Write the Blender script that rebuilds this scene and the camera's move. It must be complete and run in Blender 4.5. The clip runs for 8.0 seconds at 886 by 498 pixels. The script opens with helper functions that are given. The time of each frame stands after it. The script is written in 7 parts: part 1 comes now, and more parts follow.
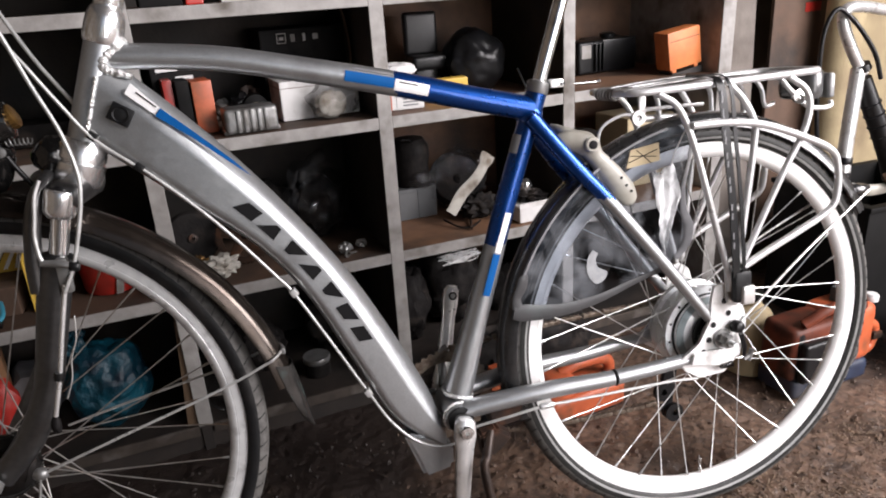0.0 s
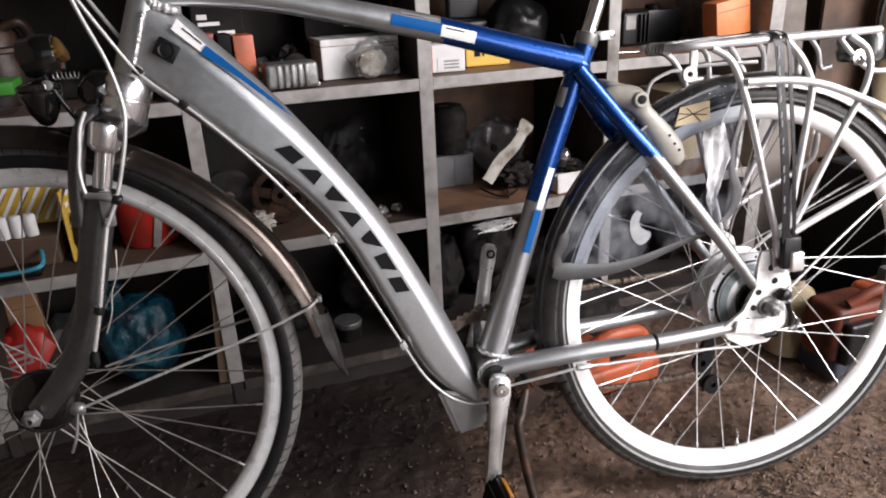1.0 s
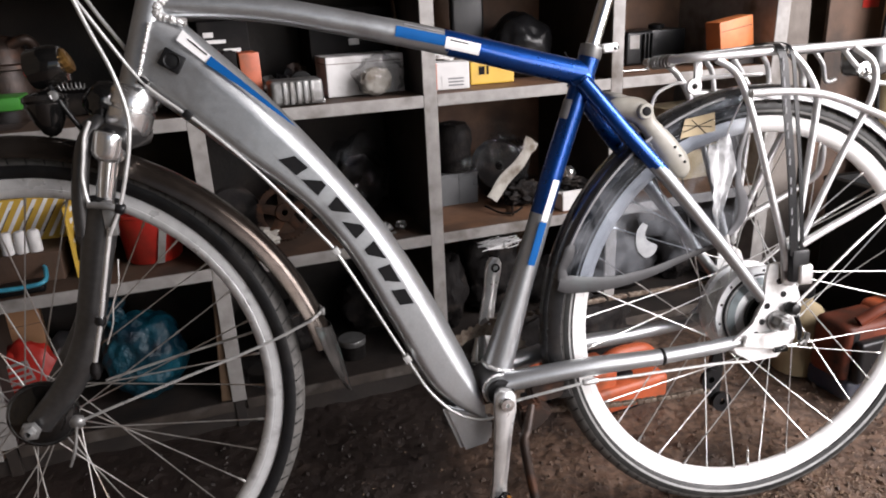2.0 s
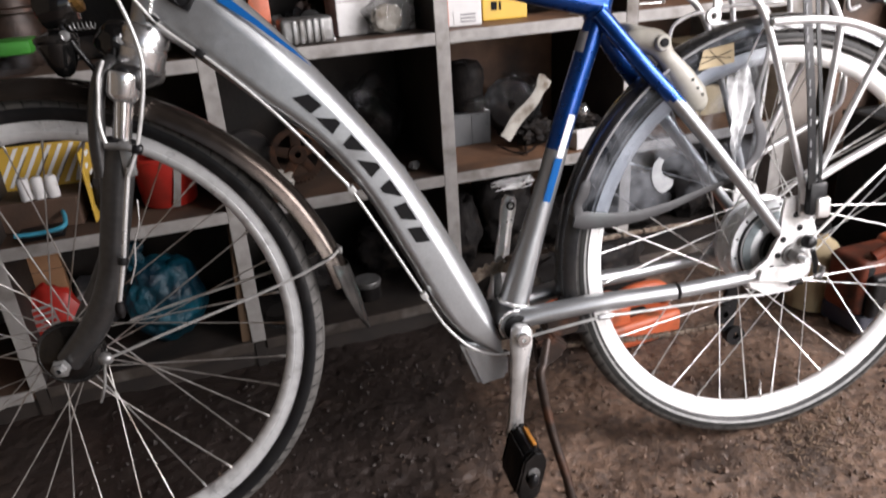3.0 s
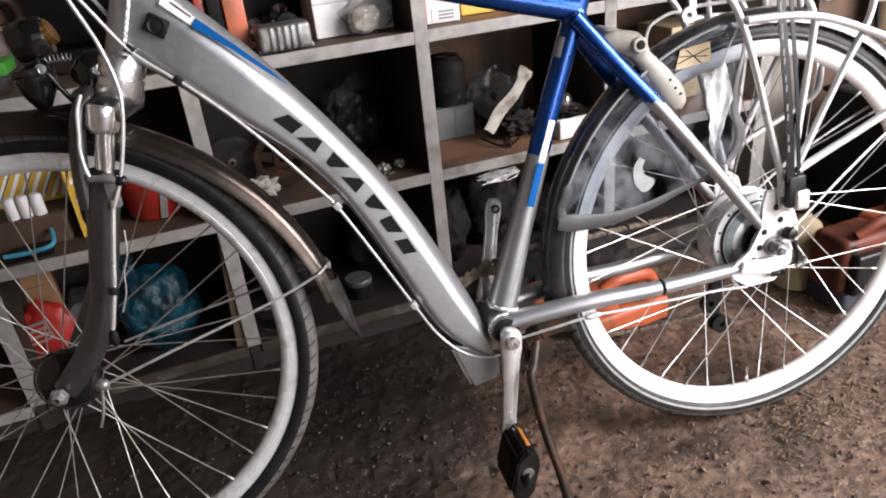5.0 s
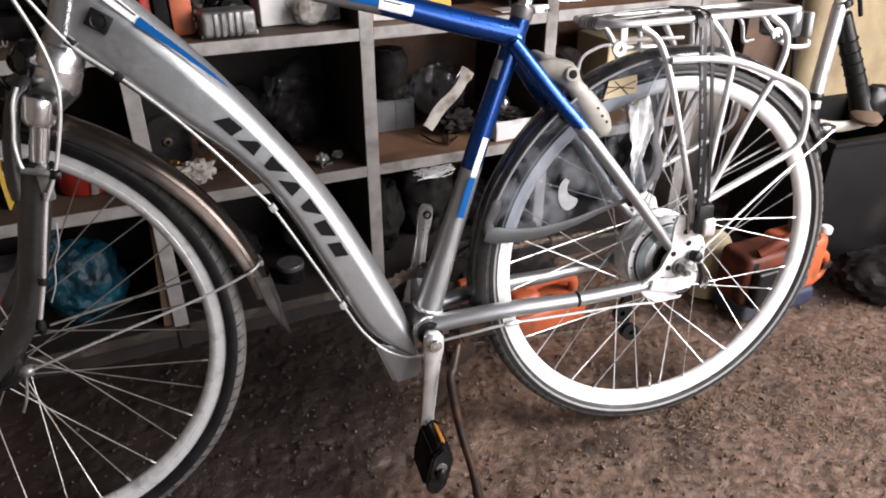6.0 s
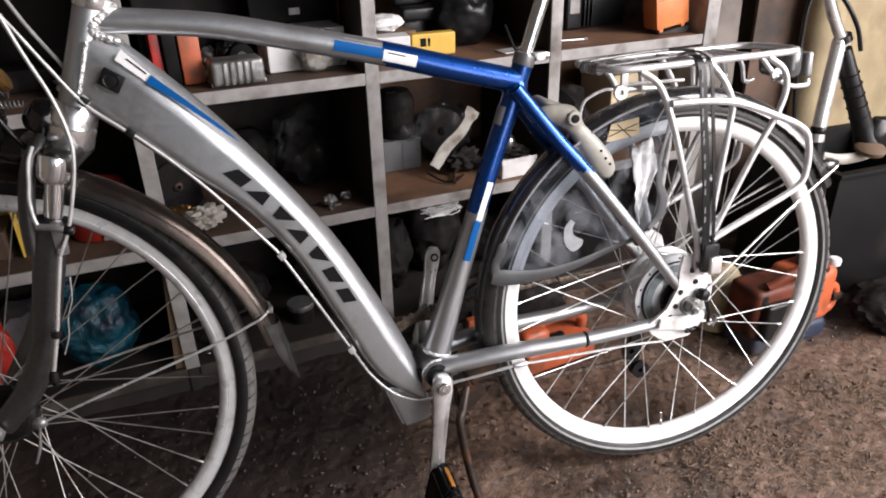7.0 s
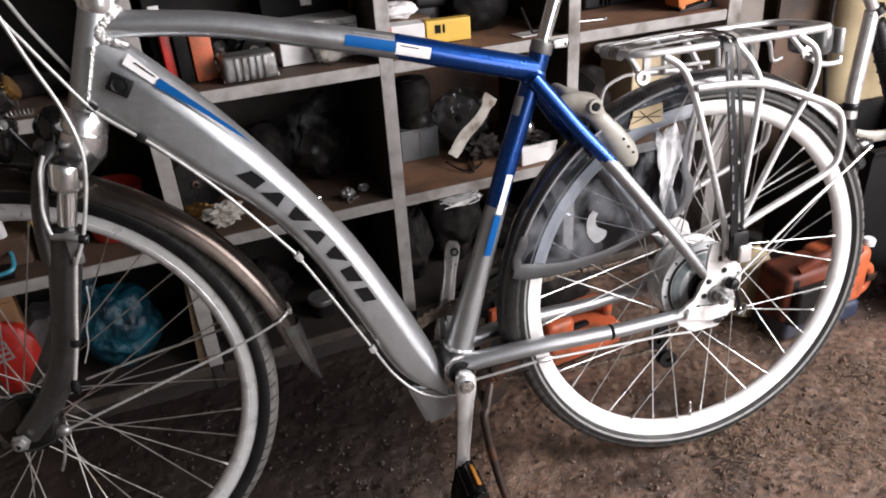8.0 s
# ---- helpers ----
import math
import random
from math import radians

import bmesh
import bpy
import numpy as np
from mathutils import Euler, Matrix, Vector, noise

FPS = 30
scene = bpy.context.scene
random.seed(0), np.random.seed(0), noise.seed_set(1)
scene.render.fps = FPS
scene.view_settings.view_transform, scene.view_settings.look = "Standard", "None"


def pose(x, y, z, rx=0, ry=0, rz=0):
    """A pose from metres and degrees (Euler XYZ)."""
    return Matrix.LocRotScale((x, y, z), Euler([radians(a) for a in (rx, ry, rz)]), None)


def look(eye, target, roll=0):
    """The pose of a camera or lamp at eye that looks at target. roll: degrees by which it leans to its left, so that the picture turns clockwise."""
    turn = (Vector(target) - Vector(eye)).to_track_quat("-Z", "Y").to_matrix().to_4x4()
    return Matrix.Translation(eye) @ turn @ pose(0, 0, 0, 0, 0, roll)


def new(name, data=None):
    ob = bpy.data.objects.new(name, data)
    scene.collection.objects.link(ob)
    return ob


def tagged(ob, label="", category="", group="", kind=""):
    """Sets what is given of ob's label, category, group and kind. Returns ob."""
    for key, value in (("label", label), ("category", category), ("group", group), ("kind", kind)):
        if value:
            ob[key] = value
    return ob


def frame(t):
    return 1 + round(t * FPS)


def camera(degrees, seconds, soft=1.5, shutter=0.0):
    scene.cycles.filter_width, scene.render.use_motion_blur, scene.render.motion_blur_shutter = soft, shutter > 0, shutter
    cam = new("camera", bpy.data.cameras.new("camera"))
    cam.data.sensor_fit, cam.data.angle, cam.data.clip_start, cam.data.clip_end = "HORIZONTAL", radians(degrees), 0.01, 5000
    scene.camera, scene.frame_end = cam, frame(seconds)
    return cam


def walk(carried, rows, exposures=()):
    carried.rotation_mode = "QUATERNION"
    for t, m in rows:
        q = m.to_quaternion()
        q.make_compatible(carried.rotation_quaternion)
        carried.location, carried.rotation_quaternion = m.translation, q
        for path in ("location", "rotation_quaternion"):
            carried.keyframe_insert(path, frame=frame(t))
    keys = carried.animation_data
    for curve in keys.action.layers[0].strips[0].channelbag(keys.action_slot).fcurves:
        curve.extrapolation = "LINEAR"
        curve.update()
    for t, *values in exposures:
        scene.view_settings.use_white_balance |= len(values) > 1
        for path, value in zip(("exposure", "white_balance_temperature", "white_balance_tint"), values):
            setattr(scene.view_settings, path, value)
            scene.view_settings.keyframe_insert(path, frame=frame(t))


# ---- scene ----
EXPOSURES = [(0.0, 0.0), (1.2, -0.02), (2.5, 0.08), (3.5, 0.12), (4.2, 0.20), (5.3, 0.30), (5.6, 0.28), (6.0, 0.14), (6.5, 0.06), (7.0, -0.02), (8.0, -0.02)]
cam = camera(64.54, 8.0, soft=1.9, shutter=0.4)
# seconds, place in metres, turn in degrees
PATH = [
    (0.0, -0.6767, -0.9496, 0.9359, 68.688, 3.356, -14.947),
    (0.2, -0.6815, -0.9476, 0.9198, 69.376, 3.762, -14.789),
    (0.5, -0.6909, -0.9521, 0.9003, 68.320, 4.203, -13.051),
    (0.7, -0.6952, -0.9516, 0.8943, 67.354, 4.059, -12.531),
    (1.0, -0.7004, -0.9498, 0.8775, 68.131, 2.390, -12.250),
    (1.2, -0.6991, -0.9489, 0.8754, 68.797, 2.727, -12.196),
    (2.3, -0.7012, -0.9522, 0.8486, 70.576, 2.392, -11.852),
    (2.5, -0.7029, -0.9545, 0.8475, 70.679, 2.361, -12.010),
    (2.8, -0.7075, -0.9580, 0.8451, 68.591, 3.134, -11.334),
    (3.0, -0.7098, -0.9568, 0.8451, 65.946, 3.582, -11.336),
    (3.2, -0.7039, -0.9485, 0.8460, 64.605, 3.862, -11.627),
    (3.5, -0.7057, -0.9580, 0.8525, 64.646, 4.295, -11.860),
    (4.0, -0.7015, -0.9495, 0.8546, 64.329, 5.157, -12.144),
    (4.2, -0.6995, -0.9496, 0.8593, 63.779, 5.194, -12.176),
    (5.3, -0.6941, -0.9473, 0.9292, 63.308, 5.729, -13.170),
    (5.5, -0.6958, -0.9560, 0.9507, 62.277, 5.656, -12.512),
    (5.7, -0.6874, -0.9641, 0.9642, 61.190, 3.862, -12.932),
    (6.0, -0.6866, -0.9653, 0.9750, 60.765, 0.010, -15.993),
    (6.2, -0.6870, -0.9650, 0.9787, 61.327, 0.512, -15.916),
    (6.5, -0.6854, -0.9656, 0.9887, 62.651, 1.024, -15.204),
    (7.0, -0.6802, -0.9633, 1.0035, 62.955, 1.236, -15.697),
    (7.5, -0.6767, -0.9417, 1.0046, 62.191, 2.286, -14.735),
    (8.0, -0.6672, -0.9333, 1.0134, 61.404, 3.388, -14.780),
]
walk(cam, [(t, pose(x, y, z, rx, ry, rz)) for t, x, y, z, rx, ry, rz in PATH], exposures=EXPOSURES)

# ---- light ----
world = bpy.data.worlds.new("world")
scene.world = world
world.use_nodes = True
sky = world.node_tree.nodes.new("ShaderNodeTexSky")
sky.sky_type, sky.sun_disc = "NISHITA", False
sky.sun_elevation, sky.sun_rotation = radians(40), radians(140)
back = world.node_tree.nodes["Background"]
back.inputs["Strength"].default_value = 0.06
world.node_tree.links.new(sky.outputs["Color"], back.inputs["Color"])


def area(name, eye, target, sx, sy, power, color):
    data = bpy.data.lights.new(name, "AREA")
    data.shape, data.size, data.size_y, data.energy, data.color = "RECTANGLE", sx, sy, power, color
    ob = new(name, data)
    ob.matrix_world = look(eye, target)
    return ob


# daylight through the wide gate right of the camera, then an added frontal fill
area("gate_daylight", (1.62, -1.22, 1.50), (0.1, 0.1, 0.35), 1.5, 1.7, 160, (1.0, 0.945, 0.965))
# added fill, also mirrored in the coat guard; no such source is known
area("front_fill", (0.90, -2.85, 1.00), (0.1, 0.2, 0.5), 1.3, 1.6, 35, (1.0, 0.945, 0.965))


# ---- materials ----
def material(name, color, other=None, rough=0.5, metal=0.0, scale=25.0, spread=0.35, bump=0.0, bump_scale=120.0,
             grime=None, grime_amount=0.0, grime_scale=6.0, coat=0.0, rough_spread=0.12, depth=0.004, gloss=0.5):
    m = bpy.data.materials.new(name)
    m.use_nodes = True
    n, l = m.node_tree.nodes, m.node_tree.links
    b = n["Principled BSDF"]
    co = n.new("ShaderNodeTexCoord")
    info = n.new("ShaderNodeObjectInfo")
    shift = n.new("ShaderNodeVectorMath")
    shift.operation = "ADD"
    l.new(co.outputs["Object"], shift.inputs[0])
    l.new(info.outputs["Random"], shift.inputs[1])

    def tex(s, detail):
        t = n.new("ShaderNodeTexNoise")
        t.inputs["Scale"].default_value, t.inputs["Detail"].default_value = s, detail
        l.new(shift.outputs["Vector"], t.inputs["Vector"])
        return t

    def ramp(src, lo, hi):
        r = n.new("ShaderNodeMapRange")
        r.inputs["From Min"].default_value, r.inputs["From Max"].default_value = lo, hi
        l.new(src, r.inputs["Value"])
        return r.outputs["Result"]

    def mix(fac, a, c):
        x = n.new("ShaderNodeMix")
        x.data_type = "RGBA"
        if isinstance(fac, float):
            x.inputs[0].default_value = fac
        else:
            l.new(fac, x.inputs[0])
        for k, v in ((6, a), (7, c)):
            if isinstance(v, tuple):
                x.inputs[k].default_value = (*v, 1)
            else:
                l.new(v, x.inputs[k])
        return x.outputs[2]

    other = other or tuple(c * (1 - spread) for c in color)
    fine = tex(scale, 6)
    col = mix(ramp(fine.outputs["Fac"], 0.35, 0.68), color, other)
    if grime:
        g = tex(grime_scale, 8)
        col = mix(ramp(g.outputs["Fac"], 0.62 - 0.3 * grime_amount, 0.75 - 0.1 * grime_amount), col, grime)
    l.new(col, b.inputs["Base Color"])
    r = n.new("ShaderNodeMapRange")
    r.inputs["To Min"].default_value, r.inputs["To Max"].default_value = max(0.02, rough - rough_spread), min(1, rough + rough_spread)
    l.new(tex(scale * 0.4, 5).outputs["Fac"], r.inputs["Value"])
    l.new(r.outputs["Result"], b.inputs["Roughness"])
    b.inputs["Metallic"].default_value = metal
    b.inputs["Coat Weight"].default_value = coat
    b.inputs["Specular IOR Level"].default_value = gloss
    b.inputs["Coat Roughness"].default_value = 0.12
    if bump:
        bn = n.new("ShaderNodeBump")
        bn.inputs["Strength"].default_value, bn.inputs["Distance"].default_value = bump, depth
        l.new(tex(bump_scale, 7).outputs["Fac"], bn.inputs["Height"])
        l.new(bn.outputs["Normal"], b.inputs["Normal"])
    return m


def pane(name, tint, rough, haze_most=0.2, wave_scale=14.0, wave_depth=0.010, gloss=0.30, haze_from=0.50, haze_to=0.68, haze_color=(0.55, 0.57, 0.60)):
    """A clear sheet: it dims what lies behind it, carries a little haze and mirrors the light in wavy streaks."""
    m = bpy.data.materials.new(name)
    m.use_nodes = True
    n, l = m.node_tree.nodes, m.node_tree.links
    n.remove(n["Principled BSDF"])
    thru, shine, haze = n.new("ShaderNodeBsdfTransparent"), n.new("ShaderNodeBsdfGlossy"), n.new("ShaderNodeBsdfDiffuse")
    thru.inputs["Color"].default_value = (*tint, 1)
    shine.inputs["Roughness"].default_value = rough
    haze.inputs["Color"].default_value = (*haze_color, 1)
    co, wave, dirt, bump, edge = (n.new("ShaderNode" + k) for k in ("TexCoord", "TexNoise", "TexNoise", "Bump", "LayerWeight"))
    wave.inputs["Scale"].default_value, wave.inputs["Detail"].default_value = wave_scale, 2
    dirt.inputs["Scale"].default_value, dirt.inputs["Detail"].default_value, dirt.inputs["Distortion"].default_value = wave_scale * 0.5, 8, 0.5
    bump.inputs["Strength"].default_value, bump.inputs["Distance"].default_value = 0.5, wave_depth
    l.new(co.outputs["Object"], wave.inputs["Vector"])
    l.new(co.outputs["Object"], dirt.inputs["Vector"])
    l.new(wave.outputs["Fac"], bump.inputs["Height"])
    l.new(bump.outputs["Normal"], shine.inputs["Normal"])

    def span(src, a, b, c, d):
        r = n.new("ShaderNodeMapRange")
        r.inputs["From Min"].default_value, r.inputs["From Max"].default_value = a, b
        r.inputs["To Min"].default_value, r.inputs["To Max"].default_value = c, d
        l.new(src, r.inputs["Value"])
        return r.outputs["Result"]
    one, two = n.new("ShaderNodeMixShader"), n.new("ShaderNodeMixShader")
    # patchy noise sets where the diffuse haze shows
    l.new(span(dirt.outputs["Fac"], haze_from, haze_to, 0.0, haze_most), one.inputs[0])
    l.new(thru.outputs[0], one.inputs[1])
    l.new(haze.outputs[0], one.inputs[2])
    l.new(span(edge.outputs["Facing"], 0.0, 1.0, gloss * 0.08, gloss), two.inputs[0])
    l.new(one.outputs[0], two.inputs[1])
    l.new(shine.outputs[0], two.inputs[2])
    l.new(two.outputs[0], n["Material Output"].inputs["Surface"])
    return m


SILVER = material("silver_frame_paint", (0.42, 0.434, 0.443), (0.385, 0.397, 0.406), 0.40, 0.86, 300, bump=0.03, bump_scale=900, grime=(0.24, 0.24, 0.24), grime_amount=0.1, grime_scale=9, coat=0.35)
BLUE = material("blue_metallic_paint", (0.003, 0.060, 0.29), (0.0025, 0.050, 0.25), 0.30, 0.80, 200, coat=0.55, grime=(0.003, 0.040, 0.17), grime_amount=0.1)
ALLOY = material("polished_alloy", (0.80, 0.80, 0.79), (0.68, 0.68, 0.67), 0.3, 0.7, 60, bump=0.04, bump_scale=400, grime=(0.35, 0.34, 0.33), grime_amount=0.15, grime_scale=30)
RIM = material("brushed_rim_alloy", (0.90, 0.90, 0.89), (0.82, 0.82, 0.81), 0.36, 0.2, 40, bump=0.05, bump_scale=300, grime=(0.5, 0.49, 0.47), grime_amount=0.12, grime_scale=18)
RACK = material("silver_rack_paint", (0.64, 0.64, 0.64), (0.56, 0.56, 0.56), 0.33, 0.45, 80, grime=(0.5, 0.49, 0.47), grime_amount=0.15, grime_scale=25)
SATIN = material("satin_chrome", (0.82, 0.82, 0.81), (0.72, 0.72, 0.72), 0.25, 0.92, 40, grime=(0.45, 0.44, 0.42), grime_amount=0.08, grime_scale=40, rough_spread=0.05)
CHROME = material("chrome", (0.85, 0.85, 0.84), (0.7, 0.7, 0.7), 0.16, 0.95, 40, grime=(0.3, 0.28, 0.26), grime_amount=0.15, grime_scale=40, rough_spread=0.06)
STEEL = material("stainless_spoke_steel", (0.62, 0.62, 0.60), (0.46, 0.46, 0.45), 0.30, 0.7, 60)
DULL_STEEL = material("dusty_spoke_steel", (0.44, 0.43, 0.41), (0.26, 0.24, 0.22), 0.34, 0.7, 40, grime=(0.20, 0.14, 0.10), grime_amount=0.25, grime_scale=18)
WELD = material("weld_bead", (0.80, 0.80, 0.79), (0.62, 0.62, 0.61), 0.30, 0.8, 120, bump=0.7, bump_scale=320, depth=0.004)
FORK = material("graphite_fork_paint", (0.095, 0.094, 0.094), (0.078, 0.077, 0.077), 0.40, 0.85, 120, grime=(0.05, 0.048, 0.046), grime_amount=0.08, grime_scale=14, coat=0.5, gloss=0.8)
FENDER = material("dark_gloss_fender_plastic", (0.028, 0.028, 0.029), (0.02, 0.02, 0.021), 0.24, 0.0, 60, grime=(0.09, 0.085, 0.078), grime_amount=0.3, grime_scale=10, coat=0.5)
GLOSS_BLACK = material("gloss_black_enamel", (0.004, 0.004, 0.004), (0.006, 0.006, 0.006), 0.10, 0.0, 40, grime=(0.02, 0.018, 0.016), grime_amount=0.12, grime_scale=20, rough_spread=0.06, coat=0.4)
FRONT_FENDER = material("graphite_fender_paint", (0.060, 0.048, 0.040), (0.040, 0.032, 0.027), 0.22, 0.85, 60, grime=(0.085, 0.075, 0.068), grime_amount=0.22, grime_scale=10)
RUBBER = material("worn_tyre_rubber", (0.007, 0.007, 0.008), (0.012, 0.012, 0.012), 0.45, 0.0, 50, bump=0.15, bump_scale=300, grime=(0.026, 0.024, 0.023), grime_amount=0.15, grime_scale=14, gloss=0.25)
SIDEWALL = material("grey_dusty_sidewall", (0.020, 0.020, 0.019), (0.013, 0.013, 0.012), 0.5, 0.0, 50, bump=0.1, grime=(0.05, 0.048, 0.046), grime_amount=0.2, grime_scale=14, gloss=0.3)
DUSTY = material("dusty_tread_rubber", (0.10, 0.096, 0.09), (0.055, 0.052, 0.048), 0.7, 0.0, 90, bump=0.3, bump_scale=300, grime=(0.12, 0.11, 0.10), grime_amount=0.3, grime_scale=20)
REFLEX = material("reflective_tyre_stripe", (0.30, 0.30, 0.29), (0.22, 0.22, 0.22), 0.4, 0.2, 60)
BLACK = material("black_plastic", (0.005, 0.005, 0.006), (0.008, 0.008, 0.008), 0.34, 0.0, 40, bump=0.05, grime=(0.020, 0.018, 0.017), grime_amount=0.15, gloss=0.3)
DARK_CARD = material("black_printed_card", (0.006, 0.006, 0.006), (0.010, 0.009, 0.009), 0.7, 0.0, 30, grime=(0.018, 0.016, 0.015), grime_amount=0.2, grime_scale=12, gloss=0.12)
SMOKE_FLAP = material("glossy_smoke_grey_rubber", (0.065, 0.062, 0.059), (0.042, 0.040, 0.038), 0.2, 0.6, 40, grime=(0.10, 0.15, 0.14), grime_amount=0.2, grime_scale=25)
PALE_PRINT = material("pale_reflective_print", (0.34, 0.35, 0.36), (0.25, 0.26, 0.27), 0.35, 0.1, 90)
# near-black: greasy parts, and fillers whose shade is put into the colour
NEAR_BLACK = material("near_black_greasy_metal", (0.010, 0.009, 0.009), (0.020, 0.018, 0.017), 0.55, 0.0, 40, bump=0.3, bump_scale=160, grime=(0.035, 0.028, 0.024), grime_amount=0.2, grime_scale=20, gloss=0.07)
GREY_PLASTIC = material("grey_plastic", (0.20, 0.20, 0.21), (0.15, 0.15, 0.16), 0.45, 0.0, 40, grime=(0.28, 0.27, 0.26), grime_amount=0.2)
GUARD_GREY = material("dark_grey_guard_plastic", (0.055, 0.055, 0.057), (0.040, 0.040, 0.042), 0.4, 0.0, 40, grime=(0.09, 0.12, 0.117), grime_amount=0.2)
CREAM = material("aged_cream_plastic", (0.36, 0.345, 0.30), (0.29, 0.275, 0.235), 0.4, 0.0, 30, grime=(0.15, 0.135, 0.11), grime_amount=0.3, grime_scale=14)
STICKER = material("white_sticker", (0.85, 0.85, 0.85), (0.78, 0.78, 0.78), 0.4, 0, 60)
INK = material("black_print", (0.006, 0.006, 0.007), (0.009, 0.009, 0.009), 0.6, 0, 60, gloss=0.12)
BLUE_STRIPE = material("bright_blue_sticker", (0.002, 0.085, 0.29), (0.002, 0.075, 0.26), 0.5, 0, 60, gloss=0.15)
AMBER = material("amber_reflector", (0.38, 0.16, 0.03), (0.28, 0.11, 0.02), 0.2, 0, 60)
LIGHT_ORANGE = material("light_orange_plastic", (0.62, 0.20, 0.06), (0.52, 0.15, 0.045), 0.5, 0, 30, grime=(0.35, 0.12, 0.05), grime_amount=0.25, grime_scale=12)
RED = material("red_plastic", (0.44, 0.024, 0.016), (0.33, 0.017, 0.011), 0.4, 0, 40, grime=(0.1, 0.02, 0.014), grime_amount=0.25)
ORANGE = material("orange_plastic", (0.48, 0.105, 0.038), (0.38, 0.080, 0.030), 0.45, 0, 30, grime=(0.14, 0.06, 0.03), grime_amount=0.35, grime_scale=18)
CABLE = material("silver_grey_cable_housing", (0.50, 0.50, 0.49), (0.38, 0.38, 0.37), 0.35, 0.4, 80)
# its pale haze patches imitate soft streak reflections on the guard
CLEAR = pane("smoky_clear_coat_guard_plastic", (0.74, 0.76, 0.79), 0.10, 0.15, 26.0, 0.008, 0.026, 0.48, 0.64)
FILM = pane("clear_wrapping_film", (0.86, 0.86, 0.86), 0.11, 0.08, 24.0, 0.016, 0.16)
# white haze for the sheet that imitates a reflection on the coat guard
WHITE_REFLECTION = pane("painted_white_reflection", (0.85, 0.86, 0.87), 0.2, 0.95, 40.0, 0.006, 0.06, 0.30, 0.55, (0.84, 0.85, 0.86))
ZINC_BRIGHT = material("satin_hub_alloy", (0.80, 0.82, 0.83), (0.68, 0.70, 0.71), 0.30, 0.25, 40, bump=0.05, grime=(0.25, 0.25, 0.25), grime_amount=0.2, grime_scale=20)
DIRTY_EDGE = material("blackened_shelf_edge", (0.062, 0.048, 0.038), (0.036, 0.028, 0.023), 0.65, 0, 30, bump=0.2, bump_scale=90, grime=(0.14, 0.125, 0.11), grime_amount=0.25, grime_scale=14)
BRIGHT = material("bright_cast_alloy", (0.86, 0.86, 0.85), (0.78, 0.78, 0.77), 0.34, 0.25, 60, bump=0.05, bump_scale=300, grime=(0.5, 0.49, 0.47), grime_amount=0.12, grime_scale=30)
SMOKE_LENS = material("smoked_lamp_plastic", (0.08, 0.08, 0.08), (0.05, 0.05, 0.05), 0.18, 0, 30, coat=0.4)
LAMP_GREY = material("translucent_grey_lens", (0.30, 0.30, 0.30), (0.2, 0.2, 0.2), 0.2, 0, 30, coat=0.4)
EDGE = material("worn_grey_shelf_paint", (0.33, 0.315, 0.30), (0.235, 0.222, 0.21), 0.6, 0, 30, bump=0.2, bump_scale=90, grime=(0.10, 0.085, 0.07), grime_amount=0.3, grime_scale=12)
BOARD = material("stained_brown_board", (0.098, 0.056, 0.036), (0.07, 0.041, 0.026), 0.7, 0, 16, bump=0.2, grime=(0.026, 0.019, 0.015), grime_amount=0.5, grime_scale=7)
# lighter copy for boards the daylight reaches, brightness put into the colour
LIT_BOARD = material("lit_brown_board", (0.20, 0.105, 0.058), (0.13, 0.068, 0.040), 0.6, 0, 16, bump=0.2, grime=(0.045, 0.030, 0.022), grime_amount=0.4, grime_scale=7)
DUSTY_BOARD = material("dusty_grey_brown_board", (0.17, 0.148, 0.13), (0.10, 0.082, 0.070), 0.7, 0, 9, bump=0.2, grime=(0.05, 0.038, 0.03), grime_amount=0.4, grime_scale=5)
# darkest copy; on left and bottom bays their shade is put into colour
DARK_BOARD = material("dark_brown_board", (0.036, 0.027, 0.022), (0.018, 0.014, 0.012), 0.7, 0, 14, bump=0.2, grime=(0.009, 0.008, 0.007), grime_amount=0.4, grime_scale=6)
GROUND = material("oily_dirt_floor", (0.185, 0.118, 0.082), (0.062, 0.041, 0.031), 0.50, 0, 70, bump=0.55, bump_scale=240, grime=(0.034, 0.023, 0.018), grime_amount=0.46, grime_scale=8, rough_spread=0.25, depth=0.006)


